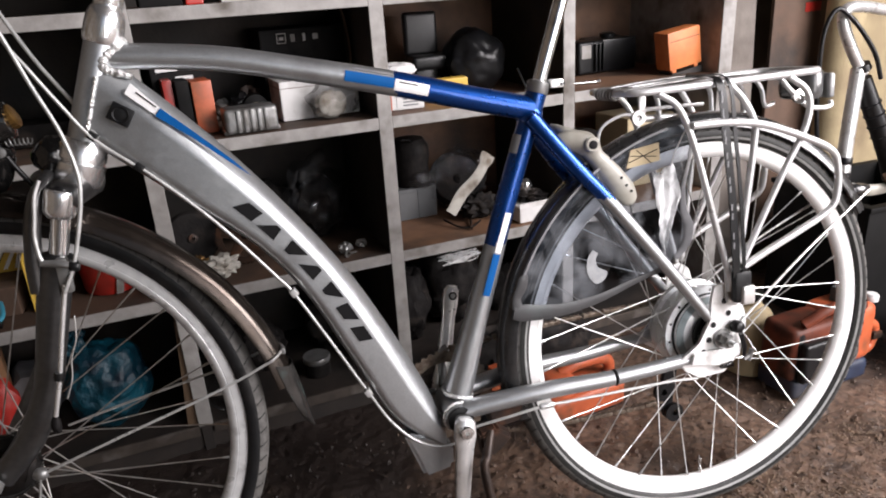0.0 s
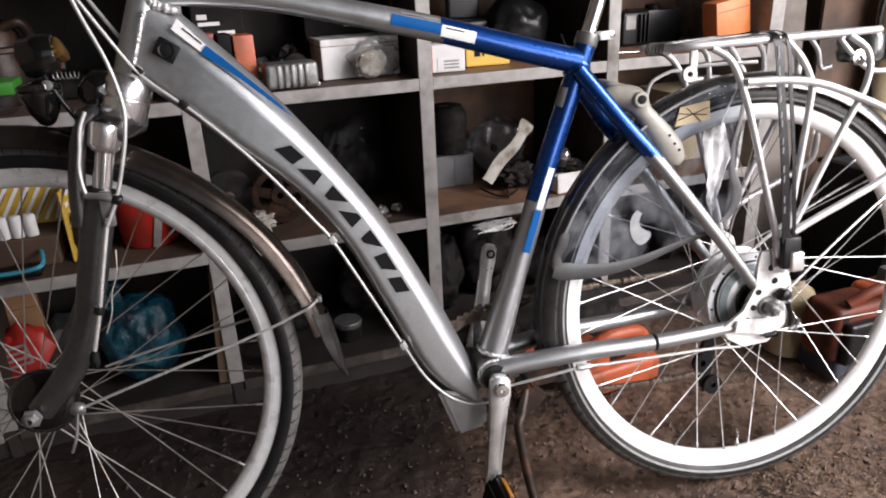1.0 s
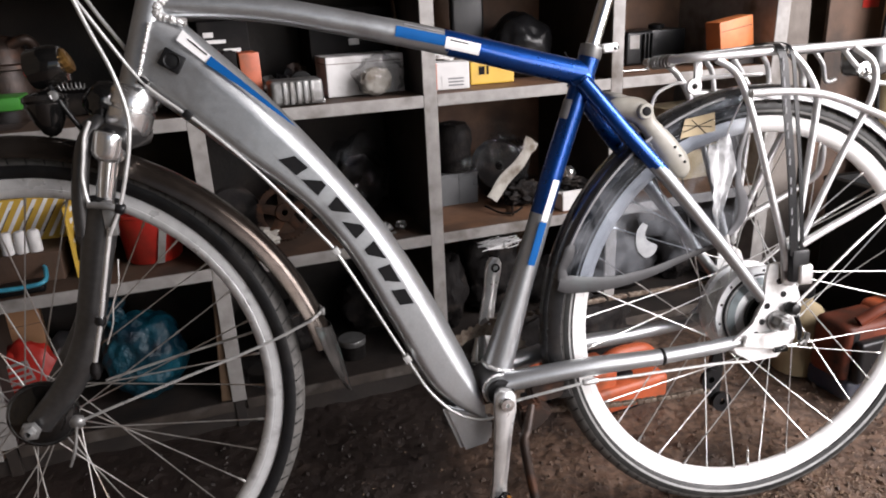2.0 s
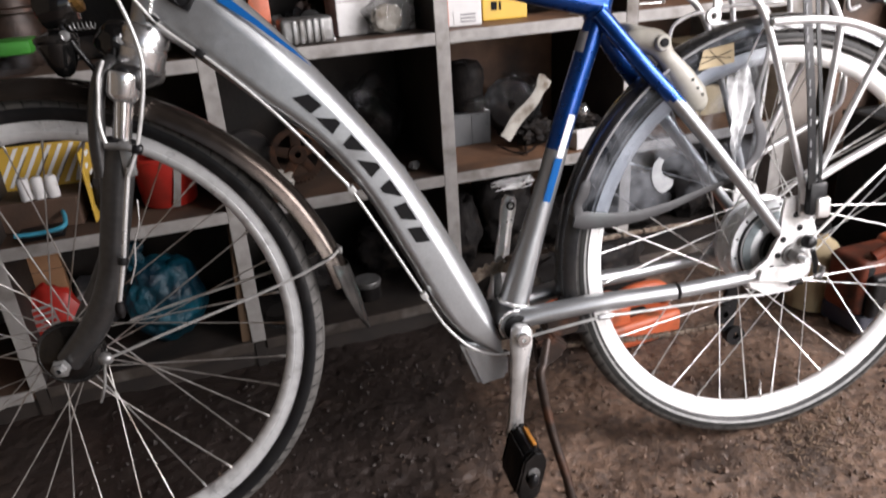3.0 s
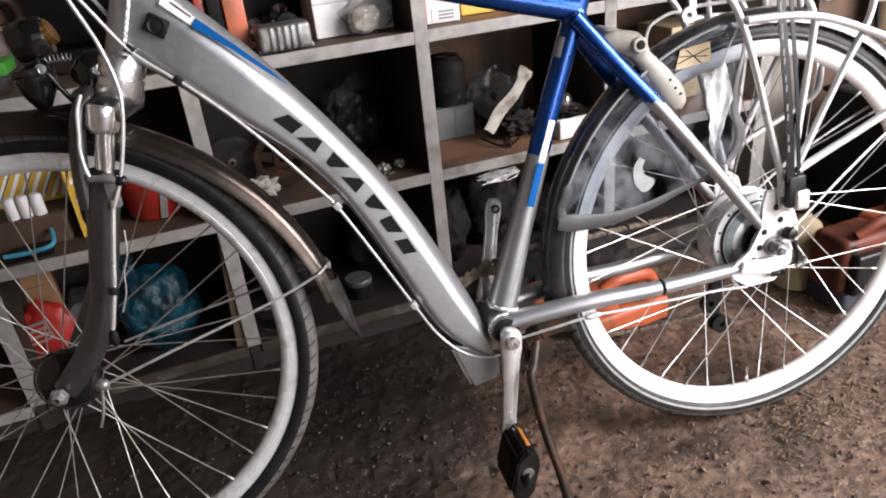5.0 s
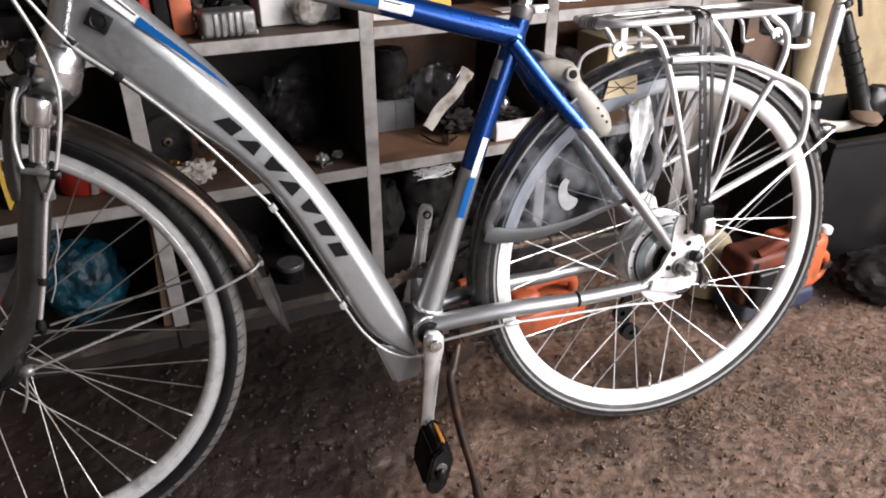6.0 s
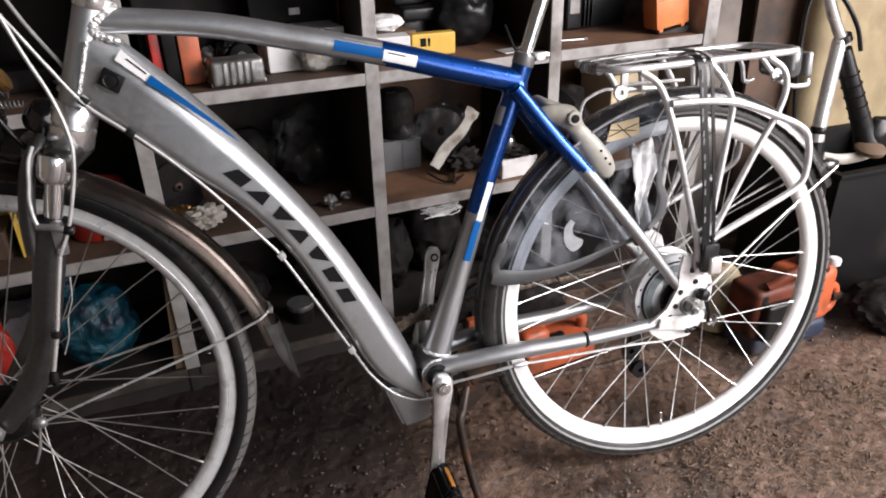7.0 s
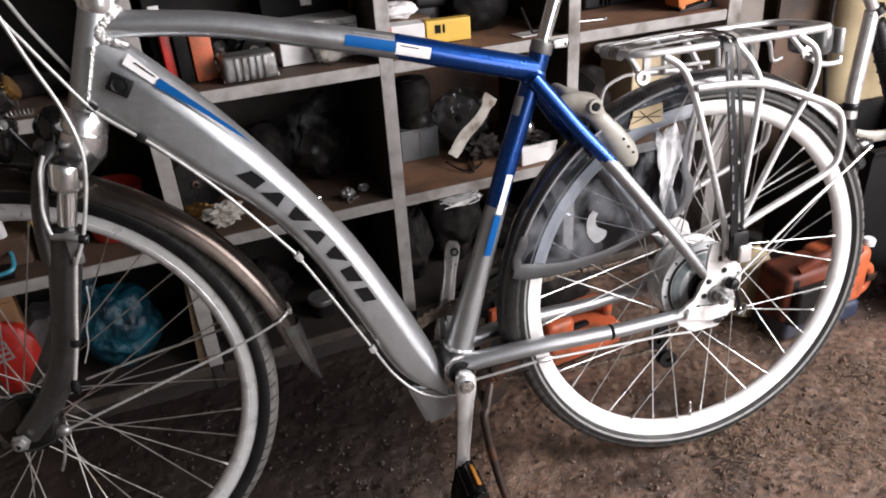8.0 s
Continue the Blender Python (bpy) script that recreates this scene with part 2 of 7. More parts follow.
def oil_and_shade(m, patches, color, rough):
    """Adds dark patches of uneven outline, oil and painted shade, to a ground material, each (x, y, radius)."""
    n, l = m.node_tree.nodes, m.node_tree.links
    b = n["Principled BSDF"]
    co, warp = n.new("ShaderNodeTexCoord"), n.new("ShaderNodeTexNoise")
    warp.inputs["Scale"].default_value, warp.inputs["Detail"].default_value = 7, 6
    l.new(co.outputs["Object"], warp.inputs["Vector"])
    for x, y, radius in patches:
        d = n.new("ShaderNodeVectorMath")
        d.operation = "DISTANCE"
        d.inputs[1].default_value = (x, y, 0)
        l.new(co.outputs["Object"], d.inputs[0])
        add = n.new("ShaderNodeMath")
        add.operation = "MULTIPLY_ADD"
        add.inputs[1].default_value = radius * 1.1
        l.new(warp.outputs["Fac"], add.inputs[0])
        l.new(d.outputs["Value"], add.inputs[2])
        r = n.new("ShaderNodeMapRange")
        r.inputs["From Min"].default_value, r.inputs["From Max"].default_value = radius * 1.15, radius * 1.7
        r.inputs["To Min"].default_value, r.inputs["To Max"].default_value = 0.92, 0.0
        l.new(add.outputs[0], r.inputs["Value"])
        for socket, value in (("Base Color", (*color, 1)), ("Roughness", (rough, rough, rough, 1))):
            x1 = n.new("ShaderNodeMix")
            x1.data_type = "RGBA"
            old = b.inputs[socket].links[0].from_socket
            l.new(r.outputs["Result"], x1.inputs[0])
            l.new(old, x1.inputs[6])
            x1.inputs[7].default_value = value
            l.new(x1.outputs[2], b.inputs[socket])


# dark patches: some oil, some the shade below bike and shelves put into colour
oil_and_shade(GROUND, ((-1.08, 0.02, 0.42), (-1.30, 0.42, 0.30), (-0.66, 0.10, 0.24), (-0.62, 0.38, 0.30), (-0.95, 0.36, 0.32), (-0.32, 0.42, 0.20), (0.60, 0.42, 0.24)), (0.030, 0.022, 0.019), 0.45)
CHIPS = material("wood_chips_and_grit", (0.18, 0.12, 0.075), (0.07, 0.048, 0.035), 0.8, 0, 60)
# wall kept dark brown so that the room bounces little light
WALL = material("dark_brown_wall", (0.16, 0.125, 0.09), (0.11, 0.085, 0.06), 0.85, 0, 9, bump=0.3, grime=(0.05, 0.04, 0.03), grime_amount=0.5, grime_scale=3)
CARDBOARD = material("brown_cardboard", (0.135, 0.085, 0.048), (0.105, 0.065, 0.037), 0.8, 0, 20, bump=0.1, grime=(0.08, 0.05, 0.03), grime_amount=0.35, grime_scale=8)
BEIGE = material("yellowed_beige_foam", (0.36, 0.29, 0.17), (0.28, 0.22, 0.13), 0.8, 0, 14, bump=0.25, grime=(0.2, 0.15, 0.09), grime_amount=0.3)
KRAFT = material("bright_kraft_card", (0.38, 0.20, 0.10), (0.30, 0.155, 0.075), 0.75, 0, 16, bump=0.1, grime=(0.18, 0.09, 0.045), grime_amount=0.3, grime_scale=9)
PALE_CARD = material("pale_yellowed_card", (0.55, 0.45, 0.29), (0.46, 0.37, 0.23), 0.8, 0, 14, bump=0.15, grime=(0.3, 0.23, 0.13), grime_amount=0.25)
WHITE_CARD = material("white_card", (0.68, 0.67, 0.66), (0.58, 0.57, 0.56), 0.6, 0, 20, grime=(0.3, 0.28, 0.26), grime_amount=0.3, grime_scale=12)
YELLOW = material("yellow_card", (0.62, 0.40, 0.06), (0.54, 0.34, 0.05), 0.55, 0, 20, grime=(0.4, 0.25, 0.08), grime_amount=0.2)
ZINC = material("grey_cast_metal", (0.30, 0.30, 0.295), (0.21, 0.21, 0.205), 0.42, 0.7, 40, bump=0.1, grime=(0.12, 0.11, 0.1), grime_amount=0.4, grime_scale=20)
GREASY = material("greasy_chain_steel", (0.30, 0.25, 0.20), (0.12, 0.09, 0.07), 0.35, 0.8, 90, grime=(0.12, 0.075, 0.05), grime_amount=0.2, grime_scale=60)
BRASS = material("tarnished_brass", (0.30, 0.17, 0.05), (0.2, 0.11, 0.035), 0.3, 0.8, 60, grime=(0.08, 0.05, 0.025), grime_amount=0.4, grime_scale=40)
FRONT_RIM = material("dull_front_rim_alloy", (0.70, 0.71, 0.71), (0.60, 0.61, 0.61), 0.30, 0.35, 70, bump=0.06, bump_scale=260, grime=(0.38, 0.38, 0.38), grime_amount=0.2, grime_scale=35)
DARK_RUST = material("dark_rusty_steel", (0.026, 0.014, 0.009), (0.014, 0.009, 0.007), 0.75, 0.0, 60, bump=0.2, grime=(0.07, 0.030, 0.015), grime_amount=0.3, grime_scale=20, gloss=0.06)
HUB_BLUE = material("pale_blue_grey_hub_paint", (0.30, 0.35, 0.36), (0.24, 0.28, 0.29), 0.35, 0.3, 40, grime=(0.16, 0.18, 0.18), grime_amount=0.2, grime_scale=20)
RUST = material("rusty_steel", (0.034, 0.020, 0.014), (0.02, 0.013, 0.010), 0.5, 0.4, 60, bump=0.2, grime=(0.10, 0.042, 0.022), grime_amount=0.25, grime_scale=20)
TEAL = material("teal_plastic_bag", (0.005, 0.085, 0.125), (0.001, 0.008, 0.018), 0.42, 0, 12, bump=0.9, bump_scale=26, depth=0.02)
GREEN = material("green_plastic", (0.045, 0.22, 0.03), (0.035, 0.17, 0.025), 0.4, 0, 30, grime=(0.05, 0.12, 0.03), grime_amount=0.3)
CYAN = material("light_blue_plastic", (0.05, 0.30, 0.42), (0.04, 0.24, 0.34), 0.4, 0, 30)
CLOTH = material("off_white_rag", (0.42, 0.40, 0.36), (0.32, 0.30, 0.265), 0.85, 0, 30, bump=0.3, grime=(0.15, 0.12, 0.09), grime_amount=0.4, grime_scale=25)


# ---- mesh helpers ----
def finish(name, bm, mats, soft=True):
    bmesh.ops.recalc_face_normals(bm, faces=bm.faces[:])
    me = bpy.data.meshes.new(name)
    for f in bm.faces:
        f.smooth = soft
    bm.to_mesh(me)
    bm.free()
    for m in mats if isinstance(mats, (list, tuple)) else [mats]:
        me.materials.append(m)
    if soft:
        me.set_sharp_from_angle(angle=radians(42))
    return me


def part(name, bm, mats, parent, label="", soft=True, kind=""):
    ob = new(name, finish(name, bm, mats, soft))
    ob.parent = parent
    return tagged(ob, label=label, kind=kind)


def thing(name, label, category, m, group="", kind=""):
    ob = new(name)
    ob.empty_display_size = 0.05
    ob.matrix_world = m
    return tagged(ob, label, category, group, kind)


def solid(name, bm, mats, label, category, m=None, soft=True, group="", kind=""):
    ob = new(name, finish(name, bm, mats, soft))
    if m is not None:
        ob.matrix_world = m
    return tagged(ob, label, category, group, kind)


def curve_points(pts, per=8):
    """A smooth line through a few control points."""
    p = [Vector(q) for q in pts]
    if len(p) == 2:
        return [p[0].lerp(p[1], i / 2) for i in range(3)]
    q = [2 * p[0] - p[1]] + p + [2 * p[-1] - p[-2]]
    out = []
    for i in range(1, len(q) - 2):
        a, b, c, d = q[i - 1:i + 3]
        for k in range(per):
            u = k / per
            out.append(0.5 * (2 * b + (c - a) * u + (2 * a - 5 * b + 4 * c - d) * u * u + (3 * b - a - 3 * c + d) * u ** 3))
    return out + [p[-1]]


def rings(bm, loops, close=False, caps=True):
    """Joins loops of equal count into a skin."""
    vs = [[bm.verts.new(v) for v in loop] for loop in loops]
    n = len(vs[0])
    for a, b in zip(vs, vs[1:] + ([vs[0]] if close else [])):
        for i in range(n):
            bm.faces.new((a[i], a[(i + 1) % n], b[(i + 1) % n], b[i]))
    if caps and not close:
        bm.faces.new(vs[0][::-1])
        bm.faces.new(vs[-1])
    return bm


def sweep(pts, r, n=12, per=8, bm=None, wide=1.0, caps=True):
    """A round bar along a smooth line. r: radius, or one radius for each control point. wide: its width over its height."""
    bm = bm or bmesh.new()
    line = curve_points(pts, per)
    radii = [r] * len(line) if not isinstance(r, (list, tuple)) else [float(v) for v in np.interp(np.linspace(0, 1, len(line)), np.linspace(0, 1, len(r)), r)]
    loops, side = [], None
    for i, p in enumerate(line):
        d = (line[min(i + 1, len(line) - 1)] - line[max(i - 1, 0)]).normalized()
        if side is None:
            side = Vector((0, 1, 0)) if abs(d.y) < 0.9 else Vector((1, 0, 0))
        side = (side - d * side.dot(d)).normalized()
        up = d.cross(side)
        loops.append([p + (side * math.cos(a) * wide + up * math.sin(a)) * radii[i] for a in (2 * math.pi * k / n for k in range(n))])
    return rings(bm, loops, caps=caps)


def spun(profile, n=48, bm=None, a0=0.0, a1=360.0, close=True, grow=None):
    """Turns a profile of (radius, y) about the y axis, from a0 to a1 degrees (0: +x, 90: up). grow: added radius by angle."""
    bm = bm or bmesh.new()
    full = abs(a1 - a0) >= 360
    steps = n if full else n + 1
    loops = []
    for k in range(steps):
        a = radians(a0 + (a1 - a0) * k / n)
        g = grow(a0 + (a1 - a0) * k / n) if grow else 0
        loops.append([Vector(((r + g) * math.cos(a), y, (r + g) * math.sin(a))) for r, y in profile])
    if close:
        return rings(bm, loops, close=full)
    vs = [[bm.verts.new(v) for v in loop] for loop in loops]
    for a, b in zip(vs, vs[1:] + ([vs[0]] if full else [])):
        for i in range(len(profile) - 1):
            bm.faces.new((a[i], a[i + 1], b[i + 1], b[i]))
    for end in (0, -1):
        if profile[end][0] > 1e-5 and full:
            bm.faces.new([v[end] for v in vs])
    return bm


def turned(profile, n=24, bm=None):
    """Turns a profile of (radius, z) about the z axis, closed by discs."""
    bm = bm or bmesh.new()
    loops = [[Vector((r * math.cos(a), r * math.sin(a), z)) for a in (2 * math.pi * k / n for k in range(n))] for r, z in profile]
    return rings(bm, loops)


def move(bm, m):
    bmesh.ops.transform(bm, matrix=m, verts=bm.verts[:])
    return bm


def join(*parts):
    """Puts several bmeshes that make up one piece into one."""
    bm = bmesh.new()
    for p in parts:
        me = bpy.data.meshes.new("piece")
        p.to_mesh(me)
        p.free()
        bm.from_mesh(me)
        bpy.data.meshes.remove(me)
    return bm


def block(sx, sy, sz, at=(0, 0, 0), bevel=0.002, seg=2, m=None):
    """A box with worn edges; at: the middle of its bottom."""
    bm = bmesh.new()
    bmesh.ops.create_cube(bm, size=1)
    move(bm, Matrix.Diagonal((sx, sy, sz, 1)))
    if bevel:
        bmesh.ops.bevel(bm, geom=bm.edges[:], offset=min(bevel, 0.45 * min(sx, sy, sz)), segments=seg, profile=0.6, affect="EDGES")
    move(bm, Matrix.Translation((at[0], at[1], at[2] + sz / 2)))
    return move(bm, m) if m is not None else bm


def slab(outline, thick, axis="y", bevel=0.0, lift=0.0):
    """A plate: an outline in (x, z), thick along y."""
    bm = bmesh.new()
    rings(bm, [[Vector((x, lift + s * thick / 2, z)) for x, z in outline] for s in (-1, 1)])
    if bevel:
        bmesh.ops.bevel(bm, geom=bm.edges[:], offset=bevel, segments=2, affect="EDGES")
    return bm


def lump(sx, sy, sz, seed, rough=0.25, freq=3.0, sub=4, sharp=0.0):
    """A crumpled, uneven lump that rests on z = 0."""
    bm = bmesh.new()
    bmesh.ops.create_icosphere(bm, subdivisions=sub, radius=1)
    o = Vector((seed * 3.7, seed * 1.3, seed * 7.1))
    for v in bm.verts:
        d = v.co.normalized()
        k = 1 + rough * noise.noise(d * freq + o) + rough * 0.5 * noise.noise(d * freq * 2.7 + o) - 0.45 * sharp * abs(noise.noise(d * freq * 1.7 - o))
        v.co = d * k
    move(bm, Matrix.Diagonal((sx / 2, sy / 2, sz / 2, 1)))
    low = min(v.co.z for v in bm.verts)
    for v in bm.verts:
        v.co.z = max(v.co.z - low - 0.08 * sz, 0)
    return bm


def along(a, b, twist=0.0):
    """The pose at a whose z axis points to b."""
    a, b = Vector(a), Vector(b)
    return Matrix.Translation(a) @ (b - a).to_track_quat("Z", "Y").to_matrix().to_4x4() @ Matrix.Rotation(twist, 4, "Z")


def paint(bm, test):
    """Gives the second material to the faces that pass the test."""
    for f in bm.faces:
        if test(f.calc_center_median()):
            f.material_index = 1
    return bm


# ---- the room ----
def room():
    bm = bmesh.new()
    n = 620
    size = 3.0
    for i in range(n + 1):
        for j in range(n + 1):
            x, y = -0.1 + (i / n - 0.5) * size, -0.35 + (j / n - 0.5) * size
            h = 0.007 * noise.noise((x * 4, y * 4, 0)) + 0.006 * noise.noise((x * 13, y * 13, 2)) + 0.0032 * noise.noise((x * 31, y * 31, 5)) + 0.0018 * noise.noise((x * 62, y * 62, 9)) + 0.0026 * max(0, noise.noise((x * 95, y * 95, 3))) - 0.010 * max(0, noise.noise((x * 48, y * 48, 7)) - 0.30)
            # the trodden sheet runs out level with the ground at its border
            edge = min(1.0, min(i, j, n - i, n - j) / n * size / 0.25)
            edge = edge * edge * (3 - 2 * edge)
            bm.verts.new((x, y, -0.036 + edge * (min(h - 0.010, -0.0025) + 0.036)))
    bm.verts.ensure_lookup_table()
    for i in range(n):
        for j in range(n):
            a = i * (n + 1) + j
            bm.faces.new((bm.verts[a], bm.verts[a + n + 1], bm.verts[a + n + 2], bm.verts[a + 1]))
    solid("floor", bm, GROUND, "uneven dark oily dirt floor of a workshop", "floor", kind="structure")
    bm = bmesh.new()
    rings(bm, [[Vector((x, y, z)) for x, y in ((-40, -40), (40, -40), (40, 40), (-40, 40))] for z in (-0.2, -0.034)])
    solid("ground", bm, GROUND, "packed dirt ground round the workshop", "ground", kind="structure", soft=False)
    for name, sx, sy, sz, at in (
            ("wall_north", 4.5, 0.15, 2.7, (-0.15, 1.50, -0.1)),
            ("wall_west", 0.15, 4.4, 2.7, (-2.3, -0.75, -0.1))):
        solid(name, block(sx, sy, sz, at, 0.01), WALL, "dirty beige plastered workshop wall", "wall", kind="structure", soft=False)
    # out of view: front wall opened for the added fill, side wall with gateway
    front = join(block(1.3, 0.15, 2.7, (-1.65, -3.0, -0.1), 0), block(0.5, 0.15, 2.7, (1.85, -3.0, -0.1), 0), block(2.6, 0.15, 0.25, (0.3, -3.0, 2.35), 0))
    solid("wall_south", front, WALL, "plastered front wall, unseen, with a wide opening added for the fill", "wall", kind="structure", soft=False)
    side = join(block(0.15, 1.9, 2.7, (2.02, 0.52, -0.1), 0), block(0.15, 0.75, 2.7, (2.02, -2.58, -0.1), 0), block(0.15, 1.8, 0.1, (2.02, -1.31, 2.5), 0))
    solid("wall_east", side, WALL, "plastered side wall with a wide open gateway", "wall", kind="structure", soft=False)
    solid("ceiling", block(4.6, 4.75, 0.12, (-0.12, -0.75, 2.6), 0), DARK_BOARD, "dark boarded workshop ceiling", "ceiling", kind="structure", soft=False)


room()
SHELF = pose(-0.4305, 0.5006, 0, 0, 0, 7.857)


def on_shelf(x, y, z, rz=0, rx=0, ry=0):
    return SHELF @ pose(x, y, z, rx, ry, rz)


DEPTH = 0.36
LEVELS = (0.055, 0.362, 0.666, 0.912)
POSTS = (-0.91, -0.468, 0.0, 0.447)


def shelving():
    unit = thing("shelving_unit", "worn grey painted wooden pigeonhole shelving full of workshop clutter", "shelf", SHELF)
    for x in POSTS:
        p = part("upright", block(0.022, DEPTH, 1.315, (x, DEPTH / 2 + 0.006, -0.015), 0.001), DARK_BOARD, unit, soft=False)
        part("edge_strip", block(0.030, 0.006, 1.245, (x, 0.003, 0.055), 0.0015), EDGE, p, "chipped grey painted edge", soft=False)
    p = part("end_panel", block(0.040, DEPTH + 0.01, 1.315, (0.905, DEPTH / 2 + 0.005, -0.015), 0.002), EDGE, unit, "grey painted end panel", soft=False)
    for z in LEVELS + (1.22,):
        for a, b in zip(POSTS, POSTS[1:] + (0.887,)):
            wide = b - a - 0.022 if b < 0.88 else b - a - 0.013
            mid = (a + b) / 2 if b < 0.88 else (a + b) / 2 + 0.005
            board = part("shelf_board", block(wide, DEPTH - 0.004, 0.022, (mid, DEPTH / 2 + 0.008, z - 0.023), 0.001), DARK_BOARD if z < 0.1 else LIT_BOARD if a > -0.1 else BOARD, unit, soft=False)
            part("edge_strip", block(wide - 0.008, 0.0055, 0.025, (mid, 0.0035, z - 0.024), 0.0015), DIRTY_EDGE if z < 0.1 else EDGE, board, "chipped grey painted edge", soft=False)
        a, b = -1.36, POSTS[0]
        board = part("shelf_board", block(b - a - 0.022, DEPTH - 0.004, 0.022, ((a + b) / 2, DEPTH / 2 + 0.008, z - 0.023), 0.001), BOARD, unit, soft=False)
        part("edge_strip", block(b - a - 0.03, 0.0055, 0.025, ((a + b) / 2, 0.0035, z - 0.024), 0.0015), EDGE, board, "chipped grey painted edge", soft=False)
    part("upright", block(0.030, DEPTH, 1.315, (-1.375, DEPTH / 2 + 0.004, -0.015), 0.001), EDGE, unit, soft=False)
    part("plinth", block(2.25, 0.016, 0.044, (-0.235, 0.022, -0.015), 0.001), DARK_BOARD, unit, "dark board closing the gap above the floor", soft=False)
    # back board split in two tones: shade of the left bays is painted in
    part("back_panel", block(1.384, 0.008, 1.30, (-0.693, DEPTH + 0.012, 0), 0), DARK_BOARD, unit, "back board in dark shaded tone", soft=False)
    part("back_panel", block(0.924, 0.008, 1.30, (0.463, DEPTH + 0.012, 0), 0), LIT_BOARD, unit, "back board in lighter lit brown", soft=False)


shelving()

# ---- the bicycle: x to its rear, y to its far side, z up, from the ground under the rear hub ----
LEAN_AWAY = 7.0
bike = thing("bicycle", "silver and blue city bicycle on its kickstand before the shelves", "bicycle",
             pose(0, -0.346 * math.sin(radians(LEAN_AWAY)), 0, -LEAN_AWAY))
REAR, FRONT = Vector((0, 0, 0.346)), Vector((-1.0845, 0, 0.3450))


def put(bm, at):
    return move(bm, Matrix.Translation(at))


def wheel(name, hub_at, label, flange, flange_y, hub_mesh, hub_label, stripe, valve_angle, hub_mats, rim_mat):
    rim_profile = [(0.293, -0.006), (0.2915, -0.002), (0.2915, 0.002), (0.293, 0.006), (0.2995, 0.0112), (0.3035, 0.0118), (0.3042, 0.0112), (0.3050, 0.0120), (0.3175, 0.0125), (0.3185, 0.011),
                   (0.312, 0.009), (0.312, -0.009), (0.3185, -0.011), (0.3175, -0.0125), (0.3050, -0.0120), (0.3042, -0.0112), (0.3035, -0.0118), (0.2995, -0.0112)]
    rim = part(name, put(spun(rim_profile, 120), hub_at), rim_mat, bike, label)
    tyre_profile = [(0.330 + 0.0185 * math.sin(a), 0.0195 * math.cos(a)) for a in (radians(-40 + 260 * k / 23) for k in range(24))]
    bm = spun(tyre_profile, 140)
    low, high = (0.3345, 0.350) if stripe else (0.3345, 0.349)
    paint(bm, lambda c: low < math.hypot(c.x, c.z) < high)
    part("tyre", put(bm, hub_at), [SIDEWALL if stripe else RUBBER, DUSTY], rim, "black tyre with a dusty grey tread")
    if stripe:
        bm = bmesh.new()
        for s in (-1, 1):
            spun([(0.3232, s * 0.0186), (0.3268, s * 0.0200), (0.3268, s * 0.0190), (0.3232, s * 0.0178)], 140, bm)
        part("reflective_stripe", put(bm, hub_at), REFLEX, rim, "thin bright reflective sidewall stripe")
    bm = bmesh.new()
    for k in range(96):
        for s in (-1, 1):
            a = 2 * math.pi * (k + 0.25 * s) / 96
            m = Matrix.Rotation(-a, 4, "Y") @ pose(0.3410, s * 0.0152, 0) @ Matrix.Rotation(radians(s * 46), 4, "Z") @ Matrix.Rotation(radians(24), 4, "X")
            bmesh.ops.create_cube(bm, size=1, matrix=m @ Matrix.Diagonal((0.0014, 0.0135, 0.0016, 1)))
    part("tread", put(bm, hub_at), RUBBER if stripe else SIDEWALL, rim, kind="stuff", soft=False)
    part("hub", put(hub_mesh, hub_at), hub_mats, rim, hub_label)
    # spokes, three crossed
    count = 36
    mesh = None
    for k in range(count):
        side = 1 if k % 2 else -1
        rim_a = 2 * math.pi * (k + (0.59 if stripe else 0.71)) / count
        turn = radians(52 if flange > 0.06 else 68) * (-1 if ((k + 1) // 2) % 2 else 1)
        a = Vector((flange * math.cos(rim_a + turn), side * flange_y, flange * math.sin(rim_a + turn)))
        b = Vector((0.2925 * math.cos(rim_a), side * 0.002, 0.2925 * math.sin(rim_a)))
        if mesh is None:
            bm = turned([(0.00102, 0), (0.00102, (b - a).length - 0.012), (0.0019, (b - a).length - 0.011), (0.0019, (b - a).length)], 6)
            mesh = finish("spoke", bm, STEEL if stripe else DULL_STEEL)
        s = new("spoke", mesh)
        s.parent = rim
        s.matrix_local = Matrix.Translation(hub_at) @ along(a, b)
    a = radians(valve_angle)
    bm = turned([(0.0032, 0), (0.0032, 0.012), (0.0024, 0.013), (0.0024, 0.030), (0.0012, 0.031), (0.0012, 0.036)], 10)
    move(bm, Matrix.Translation(hub_at) @ along((0.293 * math.cos(a), 0, 0.293 * math.sin(a)), (0, 0, 0)))
    part("valve", bm, CHROME, rim)
    return rim


